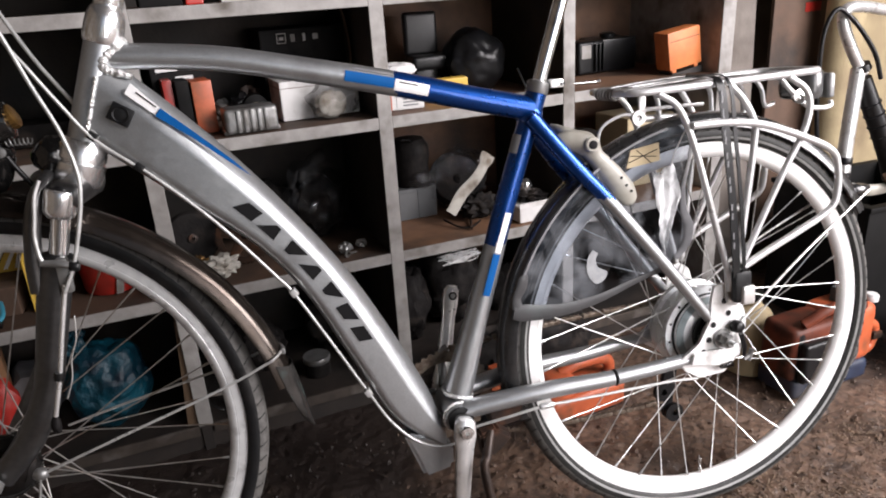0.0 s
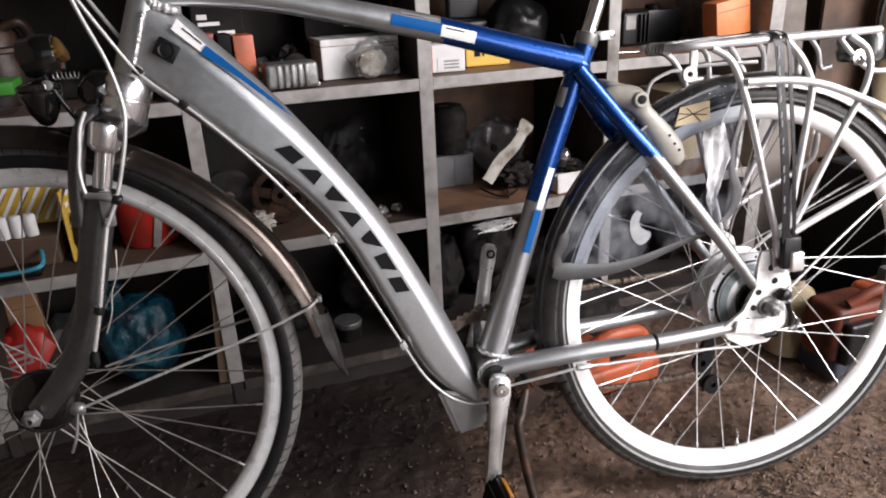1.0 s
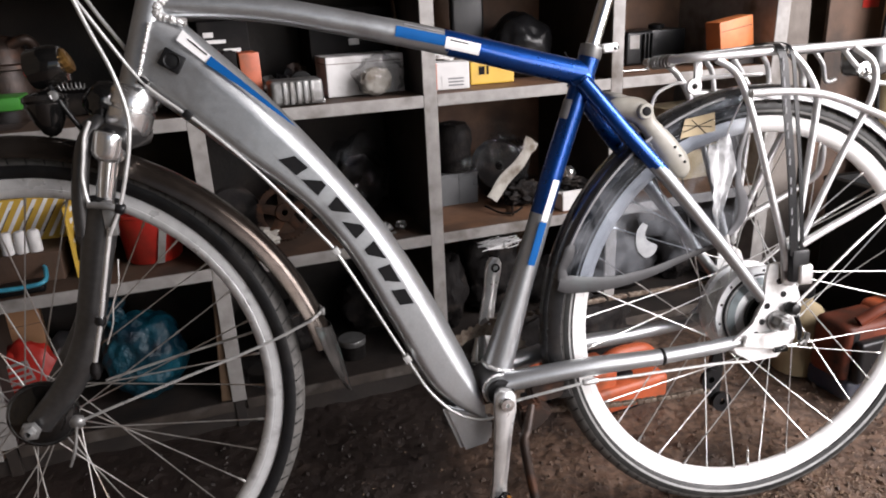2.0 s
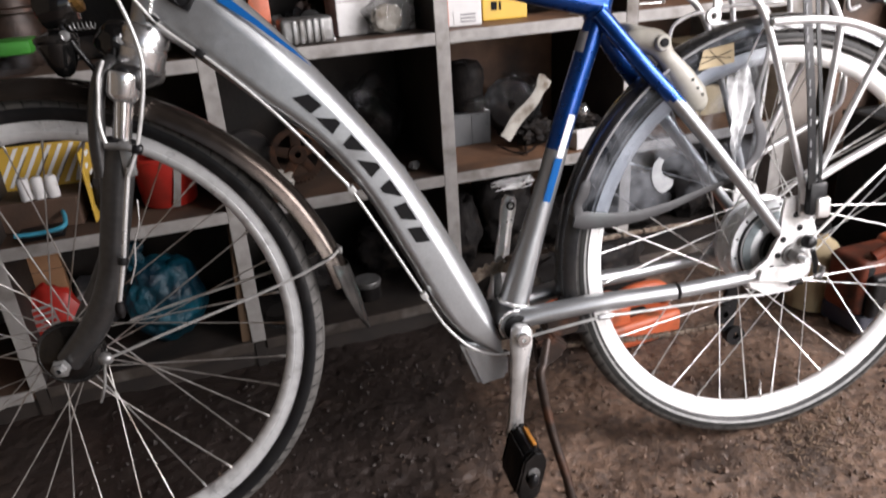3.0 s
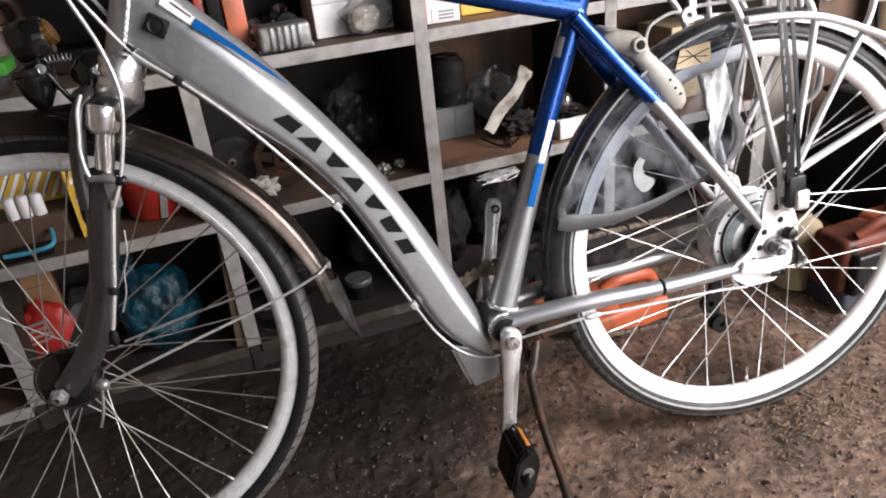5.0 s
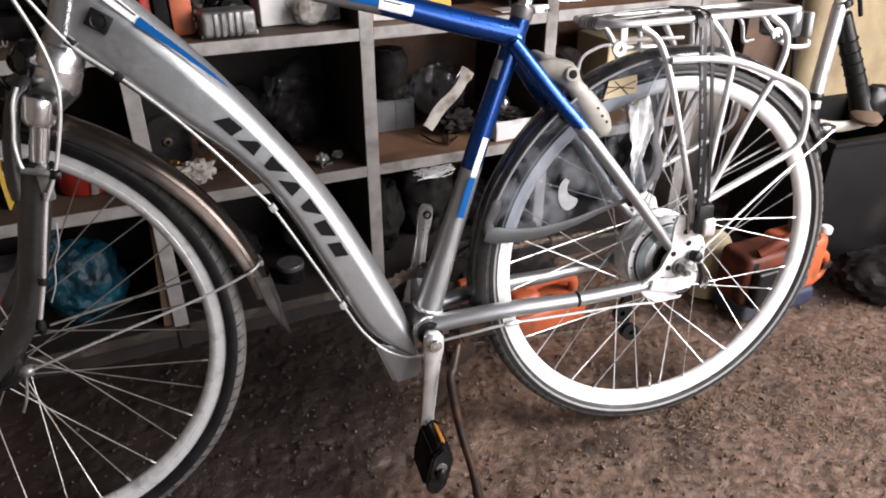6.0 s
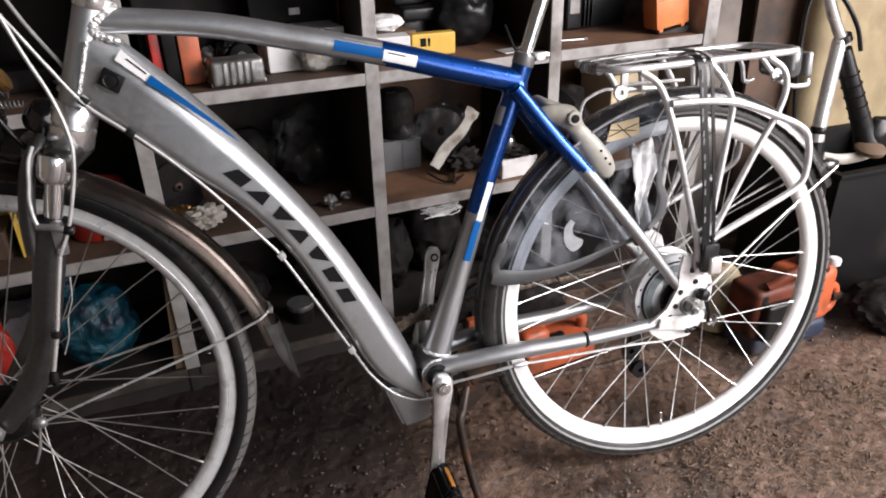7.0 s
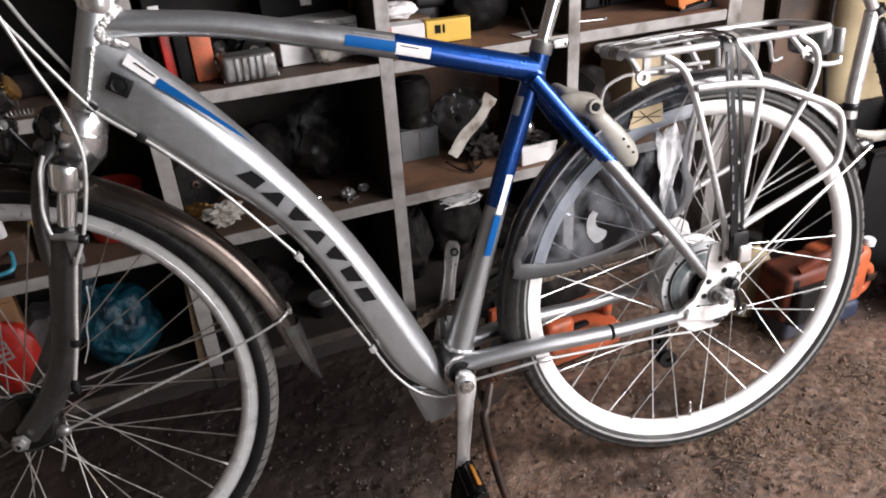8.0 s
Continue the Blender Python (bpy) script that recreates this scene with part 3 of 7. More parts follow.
def wheels():
    hub = join(spun([(0.012, -0.055), (0.018, -0.054), (0.020, -0.048), (0.034, -0.046), (0.036, -0.040), (0.050, -0.038), (0.064, -0.033), (0.066, -0.028), (0.0775, -0.027), (0.0795, -0.021), (0.0775, -0.014),
                     (0.070, -0.012), (0.070, 0.014), (0.0775, 0.016), (0.0775, 0.024), (0.05, 0.034), (0.012, 0.04)], 64, close=False),
               spun([(0.005, -0.107), (0.0052, -0.106), (0.0052, 0.09), (0.005, 0.091)], 16, close=False))
    rear = wheel("rear_wheel", REAR, "rear wheel with a wide bright alloy rim", 0.0745, 0.021, hub, "large round silver gear hub", True, -88.8, ZINC_BRIGHT, RIM)
    for k in range(14):
        a = 2 * math.pi * (k + 0.3) / 14
        part("hub_bolt", put(spun([(0.0008, -0.0290), (0.0022, -0.0285), (0.0024, -0.0265), (0.0008, -0.0265)], 8), REAR + Vector((0.0715 * math.cos(a), 0, 0.0715 * math.sin(a)))), BLACK, rear)
    part("hub_seam", put(spun([(0.0652, -0.0322), (0.0668, -0.0318), (0.0668, -0.0275), (0.0652, -0.0275)], 56), REAR), BLACK, rear)
    # small driven sprocket on the far side
    bm = spun([(0.015, 0.044), (0.036, 0.044), (0.036, 0.0465), (0.015, 0.0465)], 40)
    part("sprocket", put(bm, REAR), RUST, rear)
    bm = spun([(0.0235, -0.0480), (0.0225, -0.0530), (0.0185, -0.0550), (0.0175, -0.0590), (0.0125, -0.0615), (0.008, -0.063), (0.008, -0.046)], 48)
    part("hub_face", put(spun([(0.0515, -0.0390), (0.0625, -0.0350), (0.0625, -0.0325), (0.0515, -0.0360)], 56), REAR), HUB_BLUE, rear, "dull blue grey hub face")
    part("hub_cap", put(bm, REAR), ZINC_BRIGHT, rear, "stepped grey metal hub cone")
    for r in (0.0255, 0.0300, 0.0345):
        part("hub_ring", put(spun([(r, -0.0465), (r + 0.0010, -0.0495), (r + 0.0026, -0.0495), (r + 0.0034, -0.0460), (r + 0.0034, -0.0420), (r, -0.0420)], 48), REAR), BLACK, rear)
    hub = join(spun([(0.010, -0.0535), (0.018, -0.0530), (0.026, -0.0510), (0.034, -0.0475), (0.040, -0.0430), (0.0440, -0.0375), (0.0460, -0.0315), (0.0455, -0.0275), (0.042, -0.0250), (0.024, -0.022), (0.020, 0.018), (0.028, 0.022), (0.028, 0.028), (0.010, 0.034)], 48, close=False),
               spun([(0.005, -0.078), (0.0052, -0.077), (0.0052, 0.078), (0.005, 0.079)], 16, close=False))
    front = wheel("front_wheel", FRONT, "front wheel with a dull alloy rim", 0.026, 0.024, hub, "glossy black round front hub", False, 200, GLOSS_BLACK, FRONT_RIM)
    front.matrix_local = Matrix.Translation(FRONT) @ pose(0, 0, 0, -3.2, 0, 0.2) @ Matrix.Translation(-FRONT)
    part("hub_band", put(spun([(0.0215, -0.018), (0.0235, -0.016), (0.0235, 0.012), (0.0215, 0.014)], 32), FRONT), RED, front, "faded red hub sleeve")


wheels()


SECTION = [(-1.0, 0.0), (-0.985, 0.36), (-0.93, 0.64), (-0.83, 0.86), (-0.71, 0.965), (-0.60, 1.0), (-0.50, 1.0), (0.27, 1.0), (0.34, 0.994), (0.40, 0.970), (0.46, 0.932), (0.54, 0.870), (0.62, 0.795), (0.70, 0.695), (0.79, 0.555), (0.88, 0.375), (0.95, 0.20), (1.0, 0.0)]


def loft(upper, lower, widths, per=6):
    """A fat tube with flat sides and a bevelled crest, between an upper and a lower line in (x, z), with a half width for each control point."""
    u = curve_points([(x, 0, z) for x, z in upper], per)
    v = curve_points([(x, 0, z) for x, z in lower], per)
    ring = SECTION + [(h, -w) for h, w in SECTION[-2:0:-1]]
    loops = []
    for i, (a, b) in enumerate(zip(u, v)):
        w = float(np.interp(i / (len(u) - 1), np.linspace(0, 1, len(widths)), widths))
        c, h = (a + b) / 2, (a - b) / 2
        loops.append([c + h * p + Vector((0, w * q, 0)) for p, q in ring])
    return rings(bmesh.new(), loops)


DT_UP = [(-0.862, 0.872), (-0.795, 0.806), (-0.735, 0.741), (-0.664, 0.651), (-0.594, 0.549), (-0.540, 0.447), (-0.490, 0.335), (-0.470, 0.272)]
DT_LO = [(-0.905, 0.768), (-0.842, 0.715), (-0.785, 0.663), (-0.712, 0.598), (-0.655, 0.518), (-0.604, 0.410), (-0.548, 0.294), (-0.470, 0.226)]
ST_TOP, ST_LOW = (-0.272, 0, 0.775), (-0.440, 0, 0.305)


def frame_set():
    down = part("down_tube", loft(DT_UP, DT_LO, [0.022, 0.031, 0.034, 0.034, 0.034, 0.034, 0.033, 0.030]), SILVER, bike, "fat curved silver aluminium down tube")
    tt = sweep([(-0.872, 0, 0.872), (-0.780, 0, 0.8635), (-0.708, 0, 0.8535), (-0.600, 0, 0.829), (-0.489, 0, 0.802), (-0.380, 0, 0.7715), (-0.285, 0, 0.746)],
               [0.0165, 0.0165, 0.0168, 0.0172, 0.0178, 0.0182, 0.0185], 24, per=24)
    top = part("top_tube", paint(tt, lambda c: c.x > -0.490), [SILVER, BLUE], bike, "arched top tube, silver turning to metallic blue")
    st = sweep([ST_TOP, (-0.294, 0, 0.715), (-0.338, 0, 0.600), (-0.368, 0, 0.511), (-0.401, 0, 0.418), ST_LOW], [0.0160, 0.0162, 0.0165, 0.0172, 0.0190, 0.0245], 24, per=16)
    seat_tube = part("seat_tube", paint(st, lambda c: c.z > 0.548), [SILVER, BLUE], bike, "seat tube, metallic blue above and silver below")
    ax = Vector((0.345, 0, 0.939)).normalized()
    low = Vector((-0.9075, 0, 0.766))
    part("head_tube", move(turned([(0.0208, 0), (0.0208, 0.128), (0.0200, 0.130)], 32), along(low, low + ax)), SILVER, bike)
    cup = move(turned([(0.0215, 0.128), (0.0232, 0.131), (0.0241, 0.138), (0.0243, 0.150), (0.0234, 0.162), (0.0212, 0.171), (0.0178, 0.1745), (0.0176, 0.178), (0.0182, 0.180), (0.0178, 0.190), (0.0128, 0.195), (0.0128, 0.28)], 32), along(low, low + ax))
    part("headset", cup, SATIN, bike, "chrome headset cover and stem quill")
    lower = move(turned([(0.0185, -0.060), (0.0270, -0.056), (0.0300, -0.050), (0.0308, -0.028), (0.0280, -0.025), (0.0308, -0.022), (0.0300, -0.006), (0.0235, 0.004)], 32), along(low, low + ax))
    part("lower_headset", lower, SATIN, bike, "chrome lower headset cup")
    part("lug", move(lump(0.040, 0.036, 0.044, 2, 0.0, 1.0, 4), Matrix.Translation((-0.2870, 0, 0.7190))), BLUE, seat_tube, "smooth welded joint")
    # rear triangle
    for s in (-1, 1):
        bm = sweep([(-0.292, s * 0.016, 0.735), (-0.232, s * 0.036, 0.655), (-0.181, s * 0.045, 0.595), (-0.091, s * 0.054, 0.480), (-0.018, s * 0.060, 0.382)],
                   [0.0125, 0.0122, 0.0112, 0.0100, 0.0092], 16, per=16)
        part("seat_stay", paint(bm, lambda c: c.z > 0.602), [SILVER, BLUE], bike, "seat stay, blue above and silver below")
        bm = sweep([(-0.440, s * 0.030, 0.292), (-0.318, s * 0.046, 0.305), (-0.186, s * 0.054, 0.307), (-0.050, s * 0.060, 0.316), (-0.020, s * 0.060, 0.325)],
                   [0.0158, 0.0145, 0.0125, 0.0105, 0.0095], 16)
        part("chain_stay", bm, SILVER, bike)
        plate = slab([(-0.068, 0.300), (-0.040, 0.282), (0.005, 0.284), (0.036, 0.310), (0.040, 0.350), (0.036, 0.395), (0.026, 0.428), (0.010, 0.440), (-0.014, 0.438), (-0.020, 0.415), (-0.020, 0.380), (-0.040, 0.344), (-0.078, 0.318)], 0.006, bevel=0.001, lift=s * 0.066)
        dropout = part("dropout", plate, BRIGHT, bike, "bright alloy dropout plate")
        if s < 0:
            for x, z in ((-0.016, 0.372), (-0.024, 0.347), (0.012, 0.388), (-0.034, 0.327), (0.028, 0.368), (0.004, 0.410)):
                part("bolt_hole", put(spun([(0.0004, -0.0702), (0.0050, -0.0700), (0.0050, -0.066), (0.0004, -0.066)], 12), (x, 0, z)), BLACK, dropout)
            part("washer", put(spun([(0.006, -0.0735), (0.0165, -0.0735), (0.0170, -0.0700), (0.006, -0.0700)], 24), REAR), ZINC, dropout, "dull steel washer")
            nut = spun([(0.0118, -0.0730), (0.0118, -0.0900), (0.0098, -0.0925), (0.006, -0.0930), (0.006, -0.0730)], 6)
            part("axle_nut", put(nut, REAR), ZINC, dropout, "worn axle nut and washer")
            arm = slab([(-0.060, 0.312), (0.0, 0.300), (0.030, 0.315), (0.034, 0.336), (-0.004, 0.330), (-0.055, 0.330)], 0.006, bevel=0.001, lift=-0.0735)
            part("brake_arm", arm, BRIGHT, dropout, "bright alloy hub brake arm")
    part("bottom_bracket", put(spun([(0.010, -0.041), (0.0215, -0.0405), (0.0235, -0.037), (0.0235, 0.037), (0.0215, 0.0405), (0.010, 0.041)], 32, close=False), (-0.447, 0, 0.283)), SILVER, bike)
    part("bearing_cup", put(spun([(0.011, -0.046), (0.0205, -0.0455), (0.0205, -0.040), (0.011, -0.040)], 32), (-0.447, 0, 0.283)), BLACK, bike, "black bottom bracket cup")
    # weld beads
    ax_st = Vector((0.14, 0, 0.393)).normalized()
    n_st = Vector((ax_st.z, 0, -ax_st.x))
    c_st = Vector((-0.4385, 0, 0.3095))
    bead = [c_st + n_st * 0.0242 * math.cos(2 * math.pi * k / 40) + Vector((0, 0.0242 * math.sin(2 * math.pi * k / 40), 0)) for k in range(41)]
    part("weld", sweep(bead, [0.0030 + 0.0006 * math.sin(k * 2.1) for k in range(41)], 8, per=2), WELD, seat_tube, "rippled weld bead")
    bead = [Vector((-0.447 + 0.0238 * math.cos(radians(a)), -0.033, 0.283 + 0.0238 * math.sin(radians(a)))) for a in range(70, 221, 6)]
    part("weld", sweep(bead, [0.0028 + 0.0005 * math.sin(k * 2.1) for k in range(26)], 8, per=2), WELD, down, "rippled weld bead")
    bead = [Vector((-0.873, -0.0235, 0.846)).lerp(Vector((-0.899, -0.0235, 0.772)), k / 30) for k in range(31)]
    part("weld", sweep(bead, [0.0027 + 0.0004 * math.sin(k * 2.3) + 0.0003 * math.sin(k * 1.1) for k in range(31)], 8, per=2), WELD, down, "rippled weld bead")
    # the thick rippled bead that runs round the end of the top tube and down to the crest of the down tube
    bead = curve_points([(-0.834, -0.004, 0.8885), (-0.8445, -0.0125, 0.8800), (-0.8575, -0.0145, 0.8710), (-0.8640, -0.0155, 0.8620), (-0.8620, -0.0160, 0.8545), (-0.850, -0.0165, 0.8500), (-0.831, -0.0155, 0.8420)], 8)
    swell = [0.0042 + 0.0022 * math.sin(math.pi * k / (len(bead) - 1)) + 0.0006 * math.sin(k * 1.7) + 0.0005 * math.sin(k * 0.9 + 1) for k in range(len(bead))]
    part("weld", sweep(bead, swell, 10, per=2), WELD, top, "thick bright rippled weld")
    part("clamp_band", move(turned([(0.0165, 0), (0.0172, 0.001), (0.0172, 0.017), (0.0110, 0.019)], 24), along((-0.2745, 0, 0.768), (-0.245, 0, 0.850))), ZINC, seat_tube, "alloy seat clamp")
    part("clamp_bolt", block(0.022, 0.018, 0.013, (-0.246, -0.006, 0.7735), 0.003, m=None), ALLOY, seat_tube)
    part("clamp_slot", put(spun([(0.003, -0.0180), (0.0028, -0.0186), (0.0028, -0.015), (0.003, -0.015)], 10), (-0.238, 0, 0.779)), BLACK, seat_tube)
    part("seat_post", sweep([(-0.277, 0, 0.762), (-0.222, 0, 0.915)], 0.0105, 20), CHROME, bike, "polished alloy seat post")
    # guard below the down tube
    part("motor_cable_guard", slab([(-0.536, 0.262), (-0.508, 0.181), (-0.4595, 0.190), (-0.457, 0.228), (-0.480, 0.236), (-0.516, 0.262)], 0.044, bevel=0.006), SILVER, bike, "grey box below the bottom bracket")
    return down, top, seat_tube


down_tube, top_tube, seat_tube = frame_set()


def decal(name, outline, y, mat, parent, label="", thick=0.0012):
    return part(name, slab(outline, thick, lift=y), mat, parent, label, soft=False)


def strip(a, b, h0, h1, skew=0.0):
    """A four-cornered outline along a line from a to b, of height h0 at a and h1 at b."""
    a, b = Vector((a[0], a[1])), Vector((b[0], b[1]))
    d = (b - a).normalized()
    up = Vector((-d.y, d.x))
    return [tuple(a - up * h0 / 2 - d * skew), tuple(b - up * h1 / 2 - d * skew), tuple(b + up * h1 / 2 + d * skew), tuple(a + up * h0 / 2 + d * skew)]


def decals():
    # the maker's mark: seven plain slanted black blocks, some drawn in at the foot or the crest
    u = curve_points([(x, 0, z) for x, z in DT_UP], 24)
    v = curve_points([(x, 0, z) for x, z in DT_LO], 24)
    mid = [a.lerp(b, 0.515) for a, b in zip(u, v)]
    run = [0.0]
    for a, b in zip(mid, mid[1:]):
        run.append(run[-1] + (b - a).length)

    def at(s):
        return Vector((float(np.interp(s, run, [m.x for m in mid])), float(np.interp(s, run, [m.z for m in mid]))))
    start = min(range(len(mid)), key=lambda i: (mid[i].x + 0.722) ** 2 + (mid[i].z - 0.666) ** 2)
    s = run[start]
    # each block: how far its foot and its crest are drawn in
    for k, (foot, crest) in enumerate(((0.0, 0.004), (0.0, 0.0115), (0.0115, 0.0), (0.0, 0.0115), (0.0115, 0.0), (0.005, 0.0), (0.003, 0.003))):
        a, b = at(s + 0.0405 * k), at(s + 0.0405 * k + 0.0315)
        d = (b - a).normalized()
        up = Vector((-d.y, d.x)) * 0.0092 + d * 0.0044
        outline = [a - up + d * foot, b - up - d * foot, b + up - d * crest, a + up + d * crest]
        decal("logo_block", [tuple(q) for q in outline], -0.0346, INK, down_tube, "plain slanted black logo block")
    # white panel and blue wedge near the head
    w = decal("white_sticker", [(-0.8335, 0.8345), (-0.8025, 0.7992), (-0.8095, 0.7910), (-0.8430, 0.8222)], -0.0285, STICKER, down_tube, "small white sticker")
    decal("print_bar", strip((-0.829, 0.8225), (-0.808, 0.8020), 0.0016, 0.0016), -0.0293, INK, w)
    decal("blue_wedge", [(-0.803, 0.800), (-0.765, 0.764), (-0.724, 0.7235), (-0.704, 0.700), (-0.733, 0.7255), (-0.772, 0.760), (-0.811, 0.791)], -0.0305, BLUE_STRIPE, down_tube, "tapering bright blue sticker")
    cap = part("charge_port_cover", move(block(0.029, 0.005, 0.024, (0, 0, -0.012), 0.003), Matrix.Translation((-0.852, -0.0292, 0.797)) @ Matrix.Rotation(radians(34), 4, "Y")), BLACK, down_tube, "square black rubber port cover")
    part("port_ring", put(spun([(0.008, -0.0325), (0.010, -0.0332), (0.011, -0.031), (0.008, -0.030)], 20), (-0.852, 0, 0.797)), BLACK, cap)
    # stickers on the top tube and the seat tube follow the round of the tube
    def wrap(line_a, line_b, r, a0, a1, name, mat, parent, label):
        a, b = Vector(line_a), Vector(line_b)
        d = (b - a).normalized()
        side = Vector((0, -1, 0))
        up = Vector((-d.z, 0, d.x)) if d.x > 0.3 else Vector((abs(d.z), 0, -d.x))
        loops = []
        for k in range(9):
            t = radians(a0 + (a1 - a0) * k / 8)
            o = side * math.cos(t) + up * math.sin(t)
            loops.append([a + o * r, b + o * r, b + o * (r + 0.0007), a + o * (r + 0.0007)])
        return part(name, rings(bmesh.new(), loops), mat, parent, label)
    wrap((-0.560, 0, 0.8195), (-0.492, 0, 0.8027), 0.0178, -22, 24, "blue_sticker", BLUE_STRIPE, top_tube, "bright blue sticker")
    w = wrap((-0.491, 0, 0.8025), (-0.443, 0, 0.7895), 0.0181, -30, 20, "white_sticker", STICKER, top_tube, "small white sticker")
    wrap((-0.486, 0, 0.8012), (-0.460, 0, 0.7941), 0.0188, 6, 11, "print_bar", INK, w, "")
    wrap((-0.550, 0, 0.8172), (-0.495, 0, 0.8035), 0.0178, 34, 46, "print_bar", GREY_PLASTIC, top_tube, "faint grey lettering bar")
    w = wrap((-0.362, 0, 0.536), (-0.340, 0, 0.596), 0.0173, -30, 5, "white_sticker", STICKER, seat_tube, "small white sticker")
    wrap((-0.385, 0, 0.470), (-0.363, 0, 0.534), 0.0184, -28, 10, "blue_sticker", BLUE_STRIPE, seat_tube, "bright blue sticker")
    wrap((-0.3095, 0, 0.680), (-0.300, 0, 0.707), 0.0167, 28, 80, "grey_sticker", GREY_PLASTIC, seat_tube, "small grey sticker")


decals()


def fork():
    ax = Vector((0.292, 0, 0.956)).normalized()
    crown = move(block(0.040, 0.150, 0.030, (0, 0, -0.015), 0.012, 3), Matrix.Translation((-0.926, 0, 0.708)) @ Matrix.Rotation(radians(17), 4, "Y"))
    f = part("fork", crown, FORK, bike, "graphite grey suspension fork")
    part("crown_cover", move(lump(0.056, 0.052, 0.054, 3, 0.10, 1.6, 4), Matrix.Translation((-0.945, 0.002, 0.729))), GLOSS_BLACK, f, "rounded black crown cover")
    for s in (-1, 1):
        dx = 0.0 if s < 0 else -0.030
        top, mid = Vector((-0.9305 + dx, s * 0.062, 0.714)), Vector((-0.952 + dx, s * 0.062, 0.628))
        cap = move(turned([(0.0120, -0.036), (0.0150, -0.0345), (0.0185, -0.031), (0.0200, -0.026), (0.0203, -0.010), (0.0203, -0.003), (0.0190, 0.000), (0.0165, 0.001), (0.0160, -0.001), (0.0090, -0.001)], 28), along(top, top + ax))
        part("leg_cap", cap, SATIN, f, "chrome fork leg cap")
        part("cap_plug", move(turned([(0.0150, -0.0015), (0.0150, 0.002), (0.0120, 0.006), (0.006, 0.007)], 20), along(top, top + ax)), BLACK, f, "black rubber plug on the cap")
        brace = sweep([(-0.982 + dx, s * 0.064, 0.590), (-0.979 + dx, s * 0.066, 0.630), (-0.972 + dx, s * 0.066, 0.672), (-0.963 + dx, s * 0.062, 0.704), (-0.955 + dx, s * 0.046, 0.722), (-0.955, s * 0.016, 0.730)], [0.010, 0.0105, 0.010, 0.0095, 0.009, 0.008], 14)
        part("fork_brace", brace, FORK, f, "graphite arched fork brace")
        part("stanchion", sweep([top, mid], 0.0118, 20), CHROME, f, "shiny inner fork tube")
        leg = sweep([mid + Vector((0.001, 0, 0.004)), (-0.966 + dx, s * 0.062, 0.585), (-0.984 + dx, s * 0.062, 0.515), (-1.002 + dx, s * 0.062, 0.455), (-1.034 + dx, s * 0.061, 0.395), (-1.080 + dx * 0.6, s * 0.060, 0.345)],
                    [0.0205, 0.0205, 0.0185, 0.0172, 0.0185, 0.0170], 24, wide=0.8)
        leg = part("fork_leg", leg, FORK, f, "graphite lower fork leg")
        collar = move(turned([(0.0130, -0.004), (0.0215, -0.002), (0.0215, 0.005), (0.0130, 0.008)], 24), along(mid, mid + ax))
        part("collar", collar, BLACK, leg)
        if s < 0:
            bolt = put(spun([(0.013, -0.078), (0.013, -0.081), (0.0085, -0.082), (0.0085, -0.089), (0.004, -0.091), (0.004, -0.078)], 6), FRONT)
            part("axle_nut", bolt, ZINC, leg, "dull steel axle nut")
            boss = block(0.015, 0.012, 0.046, (-0.9440, -0.080, 0.588), 0.004, m=None)
            part("brake_boss", boss, ZINC, leg, "bare metal brake boss")
            part("brake_rod", sweep([(-0.944, -0.088, 0.600), (-0.962, -0.090, 0.530), (-0.973, -0.090, 0.486), (-0.990, -0.088, 0.430)], 0.0029, 10), ALLOY, leg, "thin silver rod beside the fork leg")
            part("brake_wire", sweep([(-0.941, -0.090, 0.560), (-0.945, -0.091, 0.530), (-0.955, -0.091, 0.505), (-0.960, -0.091, 0.478), (-0.971, -0.090, 0.452)], 0.0010, 6), STEEL, leg, "thin bent steel wire")
            part("clip", move(turned([(0.0065, -0.005), (0.0072, 0), (0.0065, 0.005)], 12), along((-0.974, -0.090, 0.484), (-0.968, -0.090, 0.508))), BLACK, leg)
            part("rod_end", put(lump(0.013, 0.013, 0.026, 3, 0.2, 2, 2), (-0.992, -0.086, 0.406)), NEAR_BLACK, leg)
            part("cable_loop", sweep([(-0.950, -0.074, 0.730), (-0.958, -0.078, 0.711), (-0.963, -0.080, 0.685), (-0.967, -0.082, 0.661), (-0.964, -0.084, 0.632), (-0.950, -0.084, 0.628)], 0.0026, 10), CABLE, leg, "silver brake cable loop")
            part("cable_bridge", sweep([(-0.966, -0.083, 0.630), (-0.945, -0.088, 0.627), (-0.930, -0.088, 0.622)], 0.0045, 10), ZINC, leg)
            part("bridge_end", move(turned([(0.005, -0.006), (0.0068, -0.004), (0.0068, 0.004), (0.005, 0.006)], 14), along((-0.929, -0.087, 0.622), (-0.920, -0.087, 0.620))), BLACK, leg)
            part("lower_bracket", join(put(lump(0.020, 0.016, 0.020, 5, 0.25, 2, 2), (-1.030, -0.072, 0.338)), sweep([(-1.030, -0.075, 0.345), (-1.036, -0.080, 0.312), (-1.046, -0.080, 0.288)], 0.0022, 8)), ZINC, leg, "small metal fender stay bracket")


fork()


def fender_profile(r, half, depth, thick=0.0016, n=9):
    """The cross-section of a fender: a shallow arch open to the wheel."""
    out = []
    for k in range(n):
        t = math.pi * (k / (n - 1))
        out.append((r - depth + depth * math.sin(t) ** 0.7, -half * math.cos(t)))
    inner = [(a - thick, b * (1 - thick / half)) for a, b in reversed(out)]
    return out + inner


FENDER_MID = Vector((-1.086, 0, 0.349))


